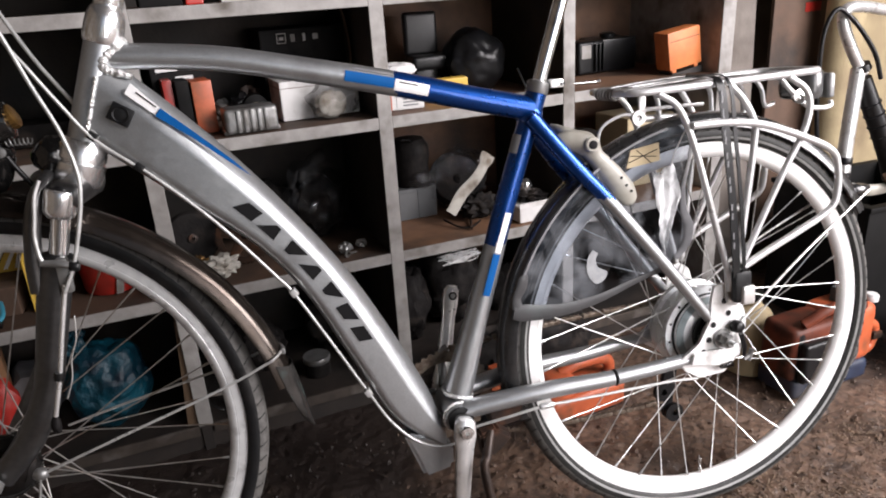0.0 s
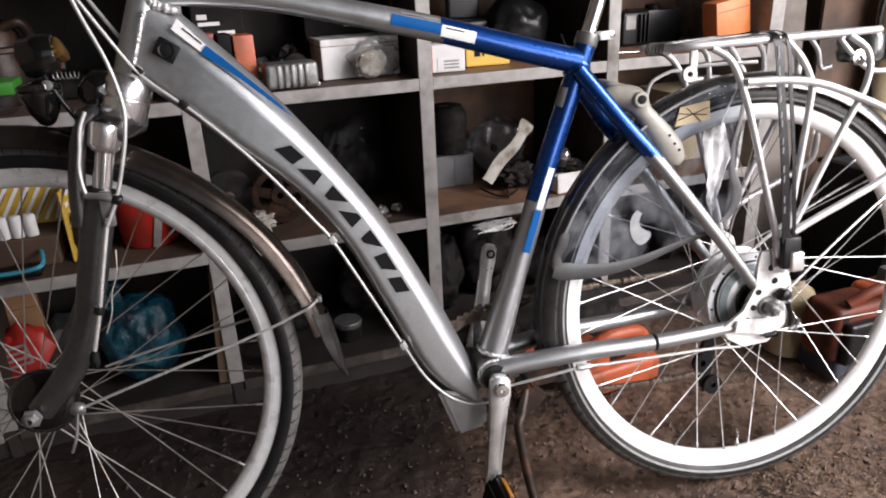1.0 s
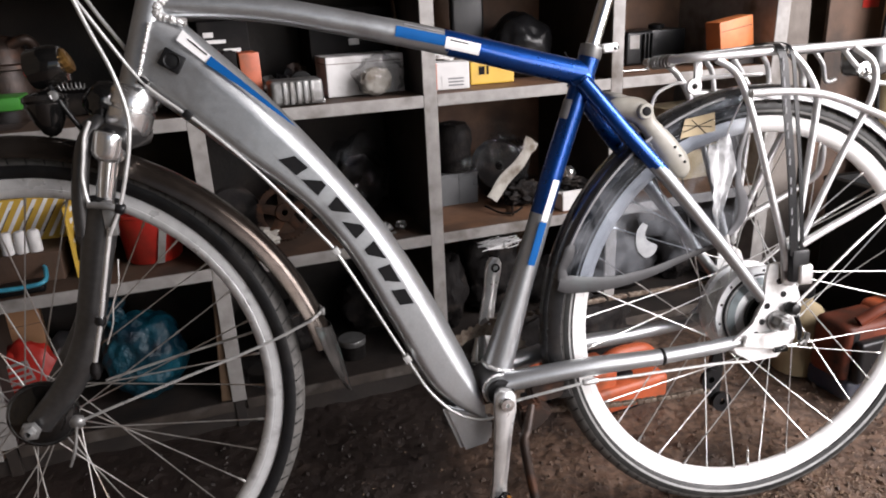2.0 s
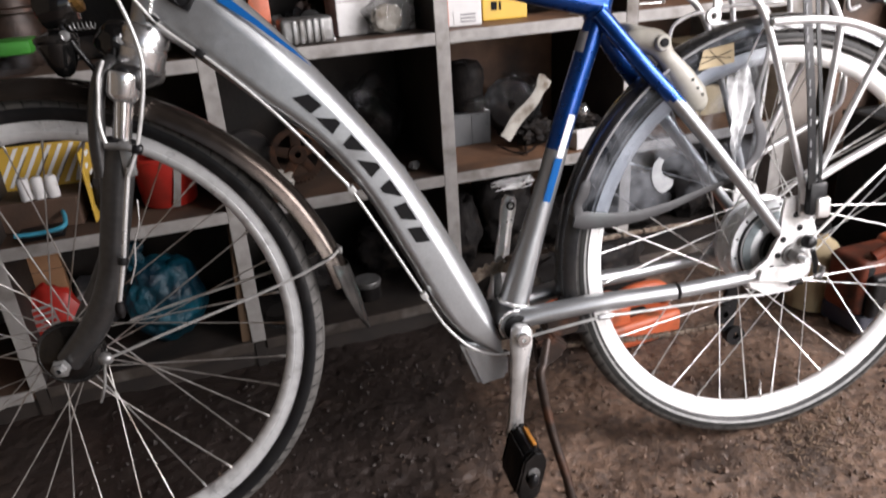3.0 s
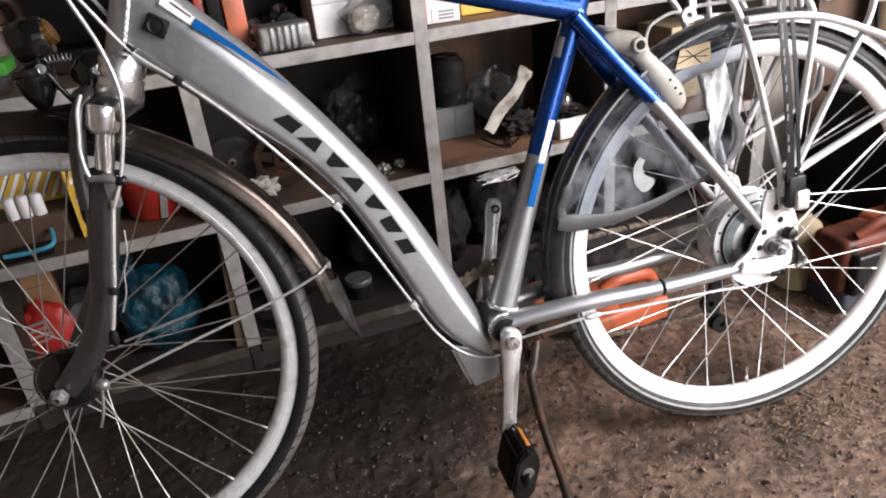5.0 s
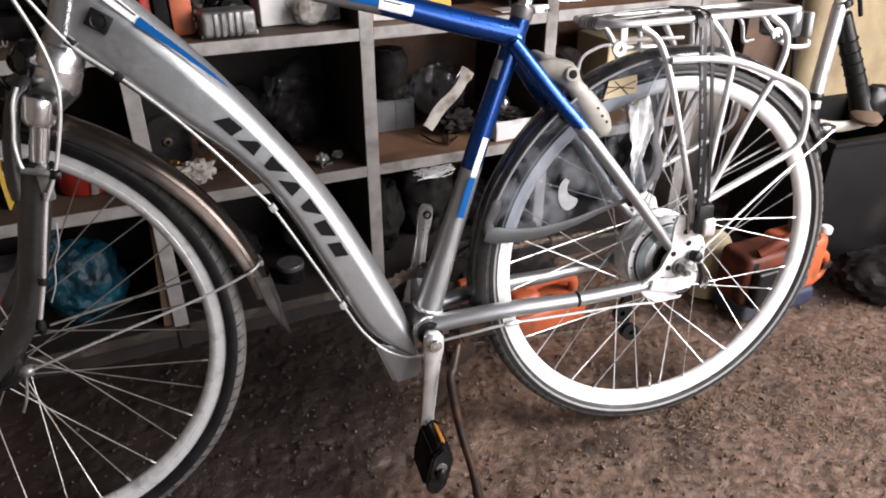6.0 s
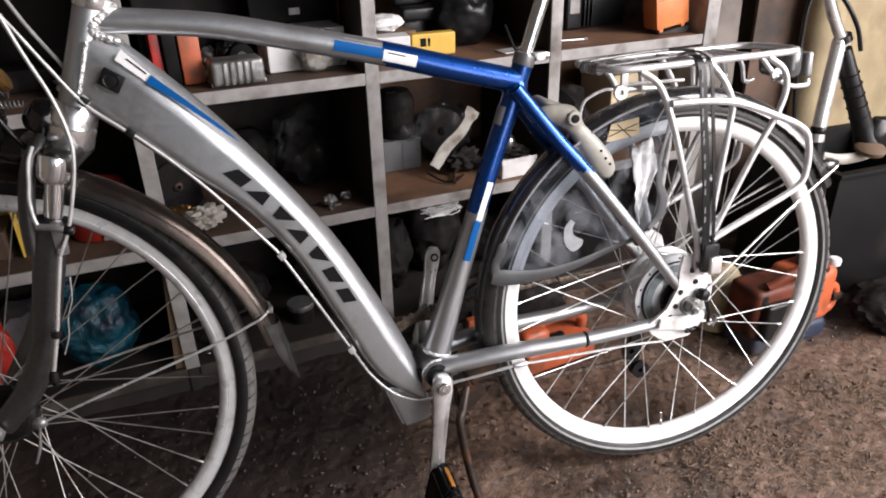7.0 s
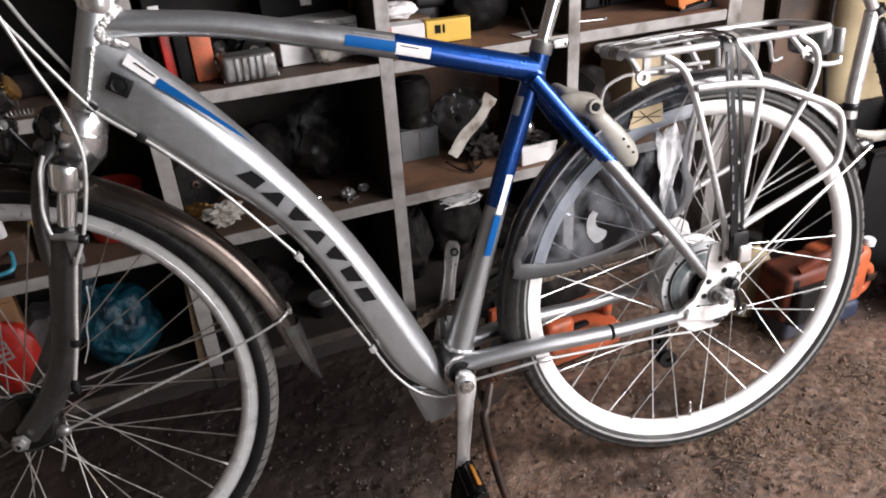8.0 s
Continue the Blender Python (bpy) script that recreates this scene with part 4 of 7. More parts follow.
def fenders():
    grow = lambda a: 0.0 if a > 62 else 0.036 * ((62 - a) / 62) ** 1.5
    front = part("front_fender", put(spun(fender_profile(0.370, 0.027, 0.026), 90, a0=5, a1=150, grow=grow), FENDER_MID), FRONT_FENDER, bike, "dark glossy front mudguard")
    flap = bmesh.new()
    loops = []
    for k in range(13):
        t = k / 12
        c = Vector((-0.6880, 0, 0.412)).lerp(Vector((-0.672, 0, 0.303)), t) + Vector((0.003 * math.sin(math.pi * t) + 0.004 * t ** 3, 0, 0))
        w = 0.025 * (1 - t ** 4) ** 0.7 + 0.002
        d = 0.021 * (1 - t ** 2.2) + 0.003
        arch = [(-d * (1 - math.sin(math.pi * j / 8) ** 0.7), -w * math.cos(math.pi * j / 8)) for j in range(9)]
        skin = [c + Vector((x, y, -0.3 * x)) for x, y in arch] + [c + Vector((x - 0.0016, y * 0.94, -0.3 * x)) for x, y in reversed(arch)]
        loops.append(skin)
    part("mud_flap", rings(flap, loops), SMOKE_FLAP, front, "pointed glossy smoke grey mud flap")
    for s in (-1, 1):
        part("fender_stay", sweep([(-1.030, s * 0.072, 0.345), (-0.930, s * 0.060, 0.371), (-0.790, s * 0.040, 0.405), (-0.716, s * 0.030, 0.430)], 0.0021, 8), STEEL, front, "thin steel stay wire")
    part("fender_stay_hoop", sweep([(-0.716, -0.030, 0.430), (-0.704, -0.020, 0.436), (-0.700, 0, 0.437), (-0.704, 0.020, 0.436), (-0.716, 0.030, 0.430)], 0.0021, 8), STEEL, front)
    part("fender_clip", block(0.007, 0.012, 0.010, (-0.699, -0.012, 0.432), 0.002), ZINC, front)
    rear = part("rear_fender", put(spun(fender_profile(0.3665, 0.027, 0.024), 120, a0=28, a1=196), REAR), FENDER, bike, "glossy black rear mudguard")
    for s in (-1, 1):
        part("fender_stay", sweep([(0.010, s * 0.074, 0.352), (0.150, s * 0.060, 0.455), (0.316, s * 0.030, 0.548)], 0.0022, 8), STEEL, rear, "thin steel stay wire")
    part("tail_flap", put(lump(0.05, 0.03, 0.022, 4, 0.15, 2, 3), (0.318, 0, 0.535)), FENDER, rear)
    # clear coat guard beside the rear wheel
    for s in (-1,):
        outer = [(0.358 * math.cos(radians(a)), 0.346 + 0.358 * math.sin(radians(a))) for a in range(166, 96, -3)]
        right = [(-0.032, 0.690), (-0.036, 0.646), (-0.0475, 0.604), (-0.0480, 0.565), (-0.041, 0.535), (-0.045, 0.508), (-0.062, 0.486)]
        lower = [(-0.095, 0.470), (-0.150, 0.452), (-0.215, 0.438), (-0.280, 0.430), (-0.332, 0.430)]
        pane = part("coat_guard", slab(outer + right + lower, 0.0016, lift=s * 0.032), CLEAR, bike, "smoky clear plastic coat guard", soft=False)
        bar = sweep([(-0.345, s * 0.034, 0.441), (-0.325, s * 0.034, 0.436), (-0.265, s * 0.034, 0.431), (-0.200, s * 0.034, 0.439), (-0.140, s * 0.034, 0.456), (-0.084, s * 0.036, 0.472)], [0.012, 0.0145, 0.0105, 0.0075, 0.0052, 0.004], 14, wide=0.2)
        part("guard_border", bar, GUARD_GREY, pane, "grey plastic lower border")
        part("guard_border", sweep([(-0.030, s * 0.034, 0.694), (-0.036, s * 0.034, 0.646), (-0.0475, s * 0.034, 0.604), (-0.0475, s * 0.034, 0.565), (-0.0385, s * 0.034, 0.535), (-0.043, s * 0.034, 0.508), (-0.062, s * 0.034, 0.484)], [0.0030, 0.0034, 0.0045, 0.0060, 0.0095, 0.0085, 0.004], 12, wide=0.35), GREY_PLASTIC, pane, "pale grey rear border")
        mark = [(-0.2075, 0.520), (-0.2165, 0.508), (-0.2190, 0.490), (-0.2140, 0.474), (-0.2020, 0.4635), (-0.188, 0.470), (-0.184, 0.481), (-0.192, 0.486), (-0.2005, 0.492), (-0.2035, 0.503), (-0.199, 0.514)]
        part("logo_mark", slab([(p.x, p.z) for p in curve_points([(x, 0, z) for x, z in mark], 3)], 0.0008, lift=s * 0.0335), PALE_PRINT, pane, "pale crescent mark", soft=False)
        note = part("sticker", slab([(-0.146, 0.641), (-0.088, 0.648), (-0.090, 0.676), (-0.138, 0.669)], 0.0008, lift=s * 0.0335), PALE_CARD, pane, "yellowed sticker with thin black lines", soft=False)
        for x0, z0, x1, z1 in ((-0.142, 0.650, -0.092, 0.666), (-0.140, 0.660, -0.094, 0.655), (-0.128, 0.668, -0.104, 0.646)):
            part("print_bar", sweep([(x0, s * 0.0342, z0), (x1, s * 0.0342, z1)], 0.0008, 5), INK, note)
        part("guard_border", put(spun([(0.3555, s * 0.031), (0.3590, s * 0.031), (0.3590, s * 0.0355), (0.3555, s * 0.0355)], 40, a0=102, a1=163), REAR), GREY_PLASTIC, pane, "thin pale edge along the mudguard")
        part("guard_tab", sweep([(-0.321, s * 0.0345, 0.498), (-0.326, s * 0.0345, 0.490), (-0.330, s * 0.0345, 0.478), (-0.3385, s * 0.034, 0.462), (-0.338, s * 0.034, 0.444)], [0.004, 0.0085, 0.0085, 0.0065, 0.009], 14, wide=0.25), GUARD_GREY, pane)


fenders()


def rack():
    rail = join(sweep([(-0.160, -0.030, 0.757), (-0.150, -0.062, 0.757), (-0.110, -0.072, 0.757), (0.0, -0.072, 0.759), (0.110, -0.072, 0.761), (0.165, -0.066, 0.762), (0.182, -0.040, 0.762), (0.184, 0, 0.762),
                       (0.182, 0.040, 0.762), (0.165, 0.066, 0.762), (0.110, 0.072, 0.761), (0.0, 0.072, 0.759), (-0.110, 0.072, 0.757), (-0.150, 0.062, 0.757), (-0.160, 0.030, 0.757)], 0.0056, 12))
    r = part("rear_rack", rail, RACK, bike, "silver tubular luggage rack")
    for x in (-0.100, 0.0, 0.105):
        part("cross_bar", sweep([(x, -0.070, 0.757), (x, 0.070, 0.757)], 0.0045, 10), RACK, r)
    for s in (-1, 1):
        y = s * 0.078
        part("rack_leg", sweep([(-0.112, s * 0.072, 0.752), (-0.088, y, 0.735), (-0.070, y, 0.705), (-0.050, y, 0.650), (-0.020, y, 0.545), (0.004, y, 0.462), (0.010, y, 0.430)], 0.0053, 12), RACK, r)
        part("rack_leg", sweep([(0.008, s * 0.072, 0.755), (0.030, y, 0.727), (0.048, y, 0.692), (0.047, y, 0.660), (0.038, y, 0.590), (0.026, y, 0.500), (0.020, y, 0.440)], 0.0053, 12), RACK, r)
        part("rack_leg", sweep([(0.112, s * 0.072, 0.757), (0.138, y, 0.735), (0.146, y, 0.705), (0.135, y, 0.668), (0.108, y, 0.622), (0.082, y, 0.574), (0.050, y, 0.512), (0.024, y, 0.460)], 0.0053, 12), RACK, r)
        y2 = s * 0.087
        part("rack_hoop", sweep([(-0.066, y2, 0.702), (0.0, y2, 0.700), (0.060, y2, 0.690), (0.130, y2, 0.664), (0.176, y2, 0.642), (0.194, y2, 0.618), (0.197, y2, 0.570), (0.183, y2, 0.541), (0.120, y2, 0.511), (0.070, y2, 0.490), (0.026, y2, 0.470)], 0.0058, 12), RACK, r, "silver side hoop of the rack")
        if s < 0:
            part("foot_plate", slab([(0.0, 0.470), (0.034, 0.470), (0.036, 0.420), (0.022, 0.400), (0.004, 0.410)], 0.006, bevel=0.0015, lift=s * 0.074), RACK, r)
    part("rack_spring_clamp", join(sweep([(-0.155, -0.040, 0.760), (-0.060, -0.044, 0.766), (0.010, -0.046, 0.768)], 0.0026, 10), sweep([(-0.155, 0.040, 0.760), (-0.060, 0.044, 0.766), (0.010, 0.046, 0.768)], 0.0026, 10),
                                   sweep([(0.010, -0.046, 0.768), (0.018, 0, 0.769), (0.010, 0.046, 0.768)], 0.0026, 10)), ZINC, r, "thin dull steel sprung clamp on the rack")
    part("spring_coil", sweep([(-0.156 + 0.008 * math.cos(k * 0.7), -0.030 + 0.0011 * k, 0.755 + 0.008 * math.sin(k * 0.7)) for k in range(54)], 0.0024, 6, per=2), ZINC, r)
    part("mount_tab", join(put(spun([(0.0045, -0.026), (0.0115, -0.026), (0.0115, -0.020), (0.0045, -0.020)], 24), (-0.118, 0, 0.716)), block(0.012, 0.006, 0.040, (-0.112, -0.023, 0.722), 0.002)), RACK, r, "silver mounting eye")
    part("mount_rod", sweep([(-0.188, -0.024, 0.668), (-0.187, -0.024, 0.692), (-0.178, -0.024, 0.710), (-0.150, -0.024, 0.722), (-0.132, -0.024, 0.722)], 0.0026, 8), RACK, r)
    part("pump_bracket", sweep([(-0.118, -0.022, 0.727), (-0.060, -0.030, 0.728), (-0.010, -0.030, 0.727)], 0.0030, 8), RACK, r)
    for x, dx in ((-0.045, 0.018), (0.060, 0.016), (0.118, 0.020)):
        part("hook_wire", sweep([(x, 0.070, 0.757), (x + dx, 0.076, 0.735), (x + dx * 1.3, 0.078, 0.700)], 0.0045, 10), RACK, r)
    part("end_hook", sweep([(0.128, -0.030, 0.757), (0.150, -0.034, 0.730), (0.185, -0.034, 0.703), (0.222, -0.034, 0.700), (0.228, -0.030, 0.708)], 0.0042, 10), RACK, r)
    part("end_hook", sweep([(0.118, 0.02, 0.757), (0.135, 0.02, 0.735), (0.142, 0.02, 0.708), (0.160, 0.02, 0.710)], 0.0038, 10), RACK, r)
    lamp = part("rear_lamp", move(block(0.034, 0.080, 0.052, (0.198, 0.004, 0.712), 0.015, 3), Matrix.Identity(4)), SMOKE_LENS, bike, "grey rear lamp housing below the rack end")
    part("lamp_lens", block(0.012, 0.080, 0.040, (0.222, 0, 0.714), 0.005, 3), LAMP_GREY, lamp, "clouded pale rear lens")
    part("reflector", put(spun([(0.004, -0.040), (0.012, -0.039), (0.012, -0.034), (0.004, -0.034)], 20), (0.162, 0, 0.722)), CHROME, lamp)
    # luggage straps hanging from the rack to the hub
    for x0, x1, wide in ((-0.020, 0.010, 0.013), (-0.004, 0.024, 0.006)):
        bm = bmesh.new()
        line = curve_points([(x0 - 0.012, -0.010, 0.768), (x0, -0.060, 0.770), (x0 + 0.004, -0.084, 0.752), (x0 + 0.010, -0.089, 0.680), ((x0 + x1) / 2 + 0.006, -0.091, 0.580), (x1 + 0.001, -0.091, 0.455)], 8)
        loops = []
        for p in line:
            loops.append([p + Vector((-wide / 2, -0.001, 0)), p + Vector((wide / 2, -0.001, 0)), p + Vector((wide / 2, 0.001, 0.001)), p + Vector((-wide / 2, 0.001, 0.001))])
        strap = part("luggage_strap", rings(bm, loops), BLACK, bike, "black rubber luggage strap with pale stitches")
        if wide > 0.012:
            for k in range(14):
                p = line[20] .lerp(line[-2], k / 14) if k else line[20]
                q = line[min(len(line) - 1, 18 + int(k * 1.5))]
                part("stitch", block(0.0022, 0.0012, 0.010, (q.x - 0.003, q.y - 0.0012, q.z), 0), GREY_PLASTIC, strap, soft=False)
    box = part("strap_anchor", block(0.030, 0.016, 0.052, (0.022, -0.087, 0.412), 0.006), BLACK, bike, "black plastic strap anchor")
    part("anchor_cap", block(0.025, 0.014, 0.032, (0.029, -0.092, 0.408), 0.006, 3), ALLOY, box, "worn silver anchor clip")


rack()


def drivetrain():
    bb = Vector((-0.447, 0, 0.283))

    def arm(a, b, y, name, label, hole):
        a, b = Vector((a[0], y, a[1])), Vector((b[0], y, b[1]))
        d = (b - a).normalized()
        n = Vector((-d.z, 0, d.x))
        loops = []
        for t, w, h, o in ((-0.10, 0.010, 0.012, 0.004), (-0.06, 0.0165, 0.014, 0.002), (0.06, 0.0175, 0.014, 0), (0.2, 0.0145, 0.012, -0.002), (0.75, 0.0115, 0.0085, -0.006), (0.94, 0.0140, 0.0085, -0.008), (1.04, 0.0130, 0.0085, -0.008), (1.085, 0.008, 0.0075, -0.008)):
            c = a + (b - a) * t + Vector((0, o if y < 0 else -o, 0))
            loops.append([c + n * (w * math.cos(k)) + Vector((0, h * 0.75 * math.copysign(abs(math.sin(k)) ** 0.6, math.sin(k)), 0)) for k in (2 * math.pi * j / 16 for j in range(16))])
        p = part(name, rings(bmesh.new(), loops), ALLOY, bike, label)
        s = -1 if y < 0 else 1
        part("crank_bolt", put(spun([(0.003, s * 0.0145), (0.0095, s * 0.0140), (0.0108, s * 0.0125), (0.0108, s * 0.004), (0.003, s * 0.004)], 24), a), CHROME, p)
        if hole:
            part("pedal_hole", put(spun([(0.0045, -0.0008), (0.0072, -0.0012), (0.0072, 0.002), (0.0045, 0.002)], 20), b + Vector((0, -0.0115 - 0.008 * -1 * 0, 0)) + Vector((0, 0.006, 0))), BLACK, p)
        return p
    arm((bb.x, bb.z - 0.006), (-0.470, 0.106), -0.066, "crank_arm", "silver left crank arm hanging down", False)
    arm((bb.x, bb.z), (-0.413, 0.446), 0.082, "crank_arm", "silver right crank arm without a pedal", True)
    # pedal
    tilt = Matrix.Translation((-0.470, -0.118, 0.096)) @ Matrix.Rotation(radians(-74), 4, "Y")
    hexagon = [(-0.045, -0.006), (-0.028, -0.017), (0.028, -0.017), (0.045, -0.006), (0.045, 0.006), (0.028, 0.017), (-0.028, 0.017), (-0.045, 0.006)]
    pedal = part("pedal", move(slab(hexagon, 0.070, bevel=0.005), tilt), BLACK, bike, "black plastic block pedal on a tilted axle")
    for y in (-0.040, 0.040):
        part("pedal_cage", move(slab([(x * 0.96, z * 1.06) for x, z in hexagon], 0.008, bevel=0.003, lift=y), tilt), GLOSS_BLACK, pedal)
    for z in (-0.011, -0.004, 0.011):
        part("pedal_rib", move(block(0.060, 0.066, 0.0025, (0.0, 0, -0.001 + 1.55 * z), 0.001), tilt), NEAR_BLACK, pedal)
    for x in (-0.042, 0.042):
        part("reflector", move(block(0.009, 0.050, 0.007, (x, 0, -0.0035), 0.002), tilt), AMBER, pedal, "amber pedal reflector")
    part("rubber_stud", move(lump(0.024, 0.016, 0.012, 9, 0.05, 1.5, 3), tilt @ Matrix.Translation((0.0, -0.044, 0.0)) @ Matrix.Rotation(radians(90), 4, "X")), BLACK, pedal)
    part("pedal_axle", sweep([(-0.470, -0.068, 0.106), (-0.468, -0.125, 0.101)], 0.007, 12), CHROME, pedal)
    part("axle_cap", put(spun([(0.002, -0.164), (0.009, -0.1635), (0.0105, -0.160), (0.0105, -0.154), (0.002, -0.154)], 24), (-0.467, 0, 0.104)), ZINC, pedal, "pale grey axle cap")
    # chainring and chain on the far side
    ring = bmesh.new()
    outline = []
    for k in range(38 * 4):
        a = 2 * math.pi * k / (38 * 4)
        outline.append((0.0775 + (0.0035 if k % 4 in (0, 1) else 0)) * Vector((math.cos(a), math.sin(a))))
    inner = [v.normalized() * 0.060 for v in outline]
    loops = [[Vector((v.x, y, v.y)) for v in o] for o, y in ((outline, 0.048), (outline, 0.051), (inner, 0.051), (inner, 0.048))]
    rings(ring, loops, close=True)
    ring = part("chainring", put(ring, bb), GREASY, bike, "toothed grey chainring")
    for k in range(5):
        a = radians(72 * k + 20)
        part("ring_spider", sweep([bb + Vector((0.015 * math.cos(a), 0.055, 0.015 * math.sin(a))), bb + Vector((0.064 * math.cos(a), 0.051, 0.064 * math.sin(a)))], [0.009, 0.006], 8, wide=0.5), ZINC, ring)
    link = finish("chain_link", join(block(0.0108, 0.0018, 0.0078, (0, -0.0032, -0.0039), 0.0022), block(0.0108, 0.0018, 0.0078, (0, 0.0032, -0.0039), 0.0022), put(spun([(0.0012, -0.0040), (0.0038, -0.0036), (0.0038, 0.0036), (0.0012, 0.0040)], 8, close=False), (0.0035, 0, 0))), GREASY)
    chain = part("chain", sweep([(-0.440, 0.0495, 0.365), (-0.200, 0.048, 0.378), (0.0, 0.0455, 0.384)], 0.0016, 6), GREASY, bike, "rusty bicycle chain")
    for line in ([(-0.440, 0.0495, 0.365), (-0.220, 0.048, 0.379), (0.0, 0.0455, 0.384)], [(-0.440, 0.0495, 0.202), (-0.230, 0.048, 0.186), (-0.120, 0.047, 0.184), (-0.040, 0.046, 0.188)]):
        pts = curve_points(line, 40)
        dist = 0.0
        for a, b in zip(pts, pts[1:]):
            dist += (b - a).length
            if dist >= 0.0127:
                dist -= 0.0127
                ln = new("chain_link", link)
                ln.parent = chain
                ln.matrix_local = Matrix.Translation(a) @ Matrix.Rotation(-math.atan2(b.z - a.z, b.x - a.x), 4, "Y")
    part("lower_run", sweep([(-0.440, 0.0495, 0.202), (-0.230, 0.048, 0.186), (-0.120, 0.047, 0.184), (-0.040, 0.046, 0.188)], 0.0014, 6), GREASY, chain)
    ten = part("chain_tensioner", slab([(-0.020, 0.300), (0.0, 0.290), (-0.020, 0.180), (-0.010, 0.150), (-0.035, 0.150), (-0.045, 0.200)], 0.010, bevel=0.002, lift=0.055), BLACK, bike, "black chain tensioner arm")
    for x, z in ((-0.040, 0.205), (-0.018, 0.160)):
        part("jockey_wheel", put(spun([(0.006, 0.042), (0.018, 0.042), (0.018, 0.050), (0.006, 0.050)], 20), (x, 0, z)), BLACK, ten)
    # kickstand
    k = part("kickstand", sweep([(-0.405, -0.060, 0.262), (-0.420, -0.082, 0.235), (-0.428, -0.092, 0.215), (-0.418, -0.105, 0.130), (-0.404, -0.125, 0.055), (-0.3945, -0.139, -0.017)], [0.007, 0.0075, 0.0075, 0.0072, 0.0070, 0.010], 14), RUST, bike, "worn dark brown kickstand leg resting on the floor")
    part("stand_head", slab([(-0.424, 0.262), (-0.395, 0.268), (-0.370, 0.250), (-0.395, 0.225), (-0.420, 0.218)], 0.030, bevel=0.004, lift=-0.052), RUST, k, "dark cast kickstand head")
    part("stand_plate", slab([(-0.400, 0.285), (-0.340, 0.285), (-0.345, 0.255), (-0.392, 0.250)], 0.040, bevel=0.003, lift=-0.015), RUST, k)


drivetrain()


def bike_small():
    # frame lock
    lock = sweep([(-0.262, -0.018, 0.690), (-0.238, -0.024, 0.693), (-0.211, -0.027, 0.686), (-0.194, -0.028, 0.664), (-0.170, -0.028, 0.635), (-0.150, -0.028, 0.608), (-0.140, -0.028, 0.590), (-0.136, -0.028, 0.581)],
                 [0.010, 0.0165, 0.0195, 0.0140, 0.0180, 0.0190, 0.0140, 0.003], 24, per=8, wide=0.66)
    lock = part("frame_lock", lock, CREAM, bike, "yellowed cream plastic frame lock")
    part("lock_head", move(turned([(0.0085, -0.006), (0.0120, -0.002), (0.0122, 0.006), (0.0100, 0.0085)], 24), along((-0.2055, -0.036, 0.686), (-0.206, -0.100, 0.688))), CREAM, lock)
    part("key_hole", move(turned([(0.0030, 0), (0.0066, 0.001), (0.0066, 0.0024), (0.0055, 0.0028)], 20), along((-0.2056, -0.0435, 0.6862), (-0.206, -0.120, 0.688))), INK, lock, "dark round key hole")
    for x, z in ((-0.150, 0.617), (-0.142, 0.607), (-0.158, 0.630)):
        part("rivet", put(spun([(0.0004, -0.0412), (0.0022, -0.0410), (0.0022, -0.039), (0.0004, -0.039)], 10), (x, 0, z)), INK, lock)
    part("lock_bar", sweep([(-0.225, -0.020, 0.700), (-0.240, -0.006, 0.706), (-0.238, 0.03, 0.706), (-0.200, 0.044, 0.680), (-0.160, 0.046, 0.620)], 0.010, 12), CREAM, lock)
    # cables
    part("brake_cable", sweep([(-0.985, -0.085, 0.995), (-0.953, -0.078, 0.899), (-0.934, -0.077, 0.840), (-0.914, -0.078, 0.785), (-0.9045, -0.080, 0.736), (-0.9065, -0.083, 0.703), (-0.916, -0.086, 0.664), (-0.929, -0.088, 0.624), (-0.946, -0.090, 0.590)], 0.0025, 10), CABLE, bike, "silver grey brake cable")
    part("gear_cable", sweep([(-0.995, -0.070, 0.990), (-0.962, -0.050, 0.898), (-0.942, -0.046, 0.861), (-0.920, -0.040, 0.821), (-0.890, -0.034, 0.772), (-0.852, -0.032, 0.736), (-0.832, -0.031, 0.719), (-0.784, -0.030, 0.670), (-0.742, -0.030, 0.621), (-0.691, -0.030, 0.554),
                              (-0.671, -0.030, 0.525), (-0.632, -0.028, 0.449), (-0.584, -0.026, 0.352), (-0.554, -0.026, 0.295), (-0.520, -0.030, 0.257), (-0.485, -0.034, 0.240), (-0.458, -0.036, 0.239)], 0.0024, 10), CABLE, bike, "silver grey gear cable along the down tube")
    part("far_cable", sweep([(-1.0, 0.02, 0.985), (-0.950, 0.01, 0.880), (-0.910, 0.0, 0.815), (-0.885, -0.028, 0.770)], 0.0026, 8), CABLE, bike)
    for x, z, tilt in ((-0.890, 0.7735, 40), (-0.842, 0.728, 45), (-0.671, 0.527, 60), (-0.584, 0.353, 63)):
        part("cable_clip", move(block(0.012, 0.012, 0.010, (0, 0, -0.005), 0.002), Matrix.Translation((x, -0.030, z)) @ Matrix.Rotation(radians(tilt), 4, "Y")), BLACK if z > 0.6 else CABLE, bike)
    part("hub_cable", sweep([(-0.440, -0.040, 0.262), (-0.380, -0.056, 0.277), (-0.313, -0.064, 0.288), (-0.270, -0.064, 0.287), (-0.180, -0.066, 0.287), (-0.097, -0.070, 0.288), (-0.048, -0.074, 0.286)], 0.0024, 8), CABLE, bike, "brake cable to the rear hub")
    part("cable_stop", move(turned([(0.0045, 0), (0.005, 0.002), (0.005, 0.020), (0.0035, 0.024)], 10), along((-0.322, -0.063, 0.2875), (-0.280, -0.064, 0.2885))), ALLOY, bike)
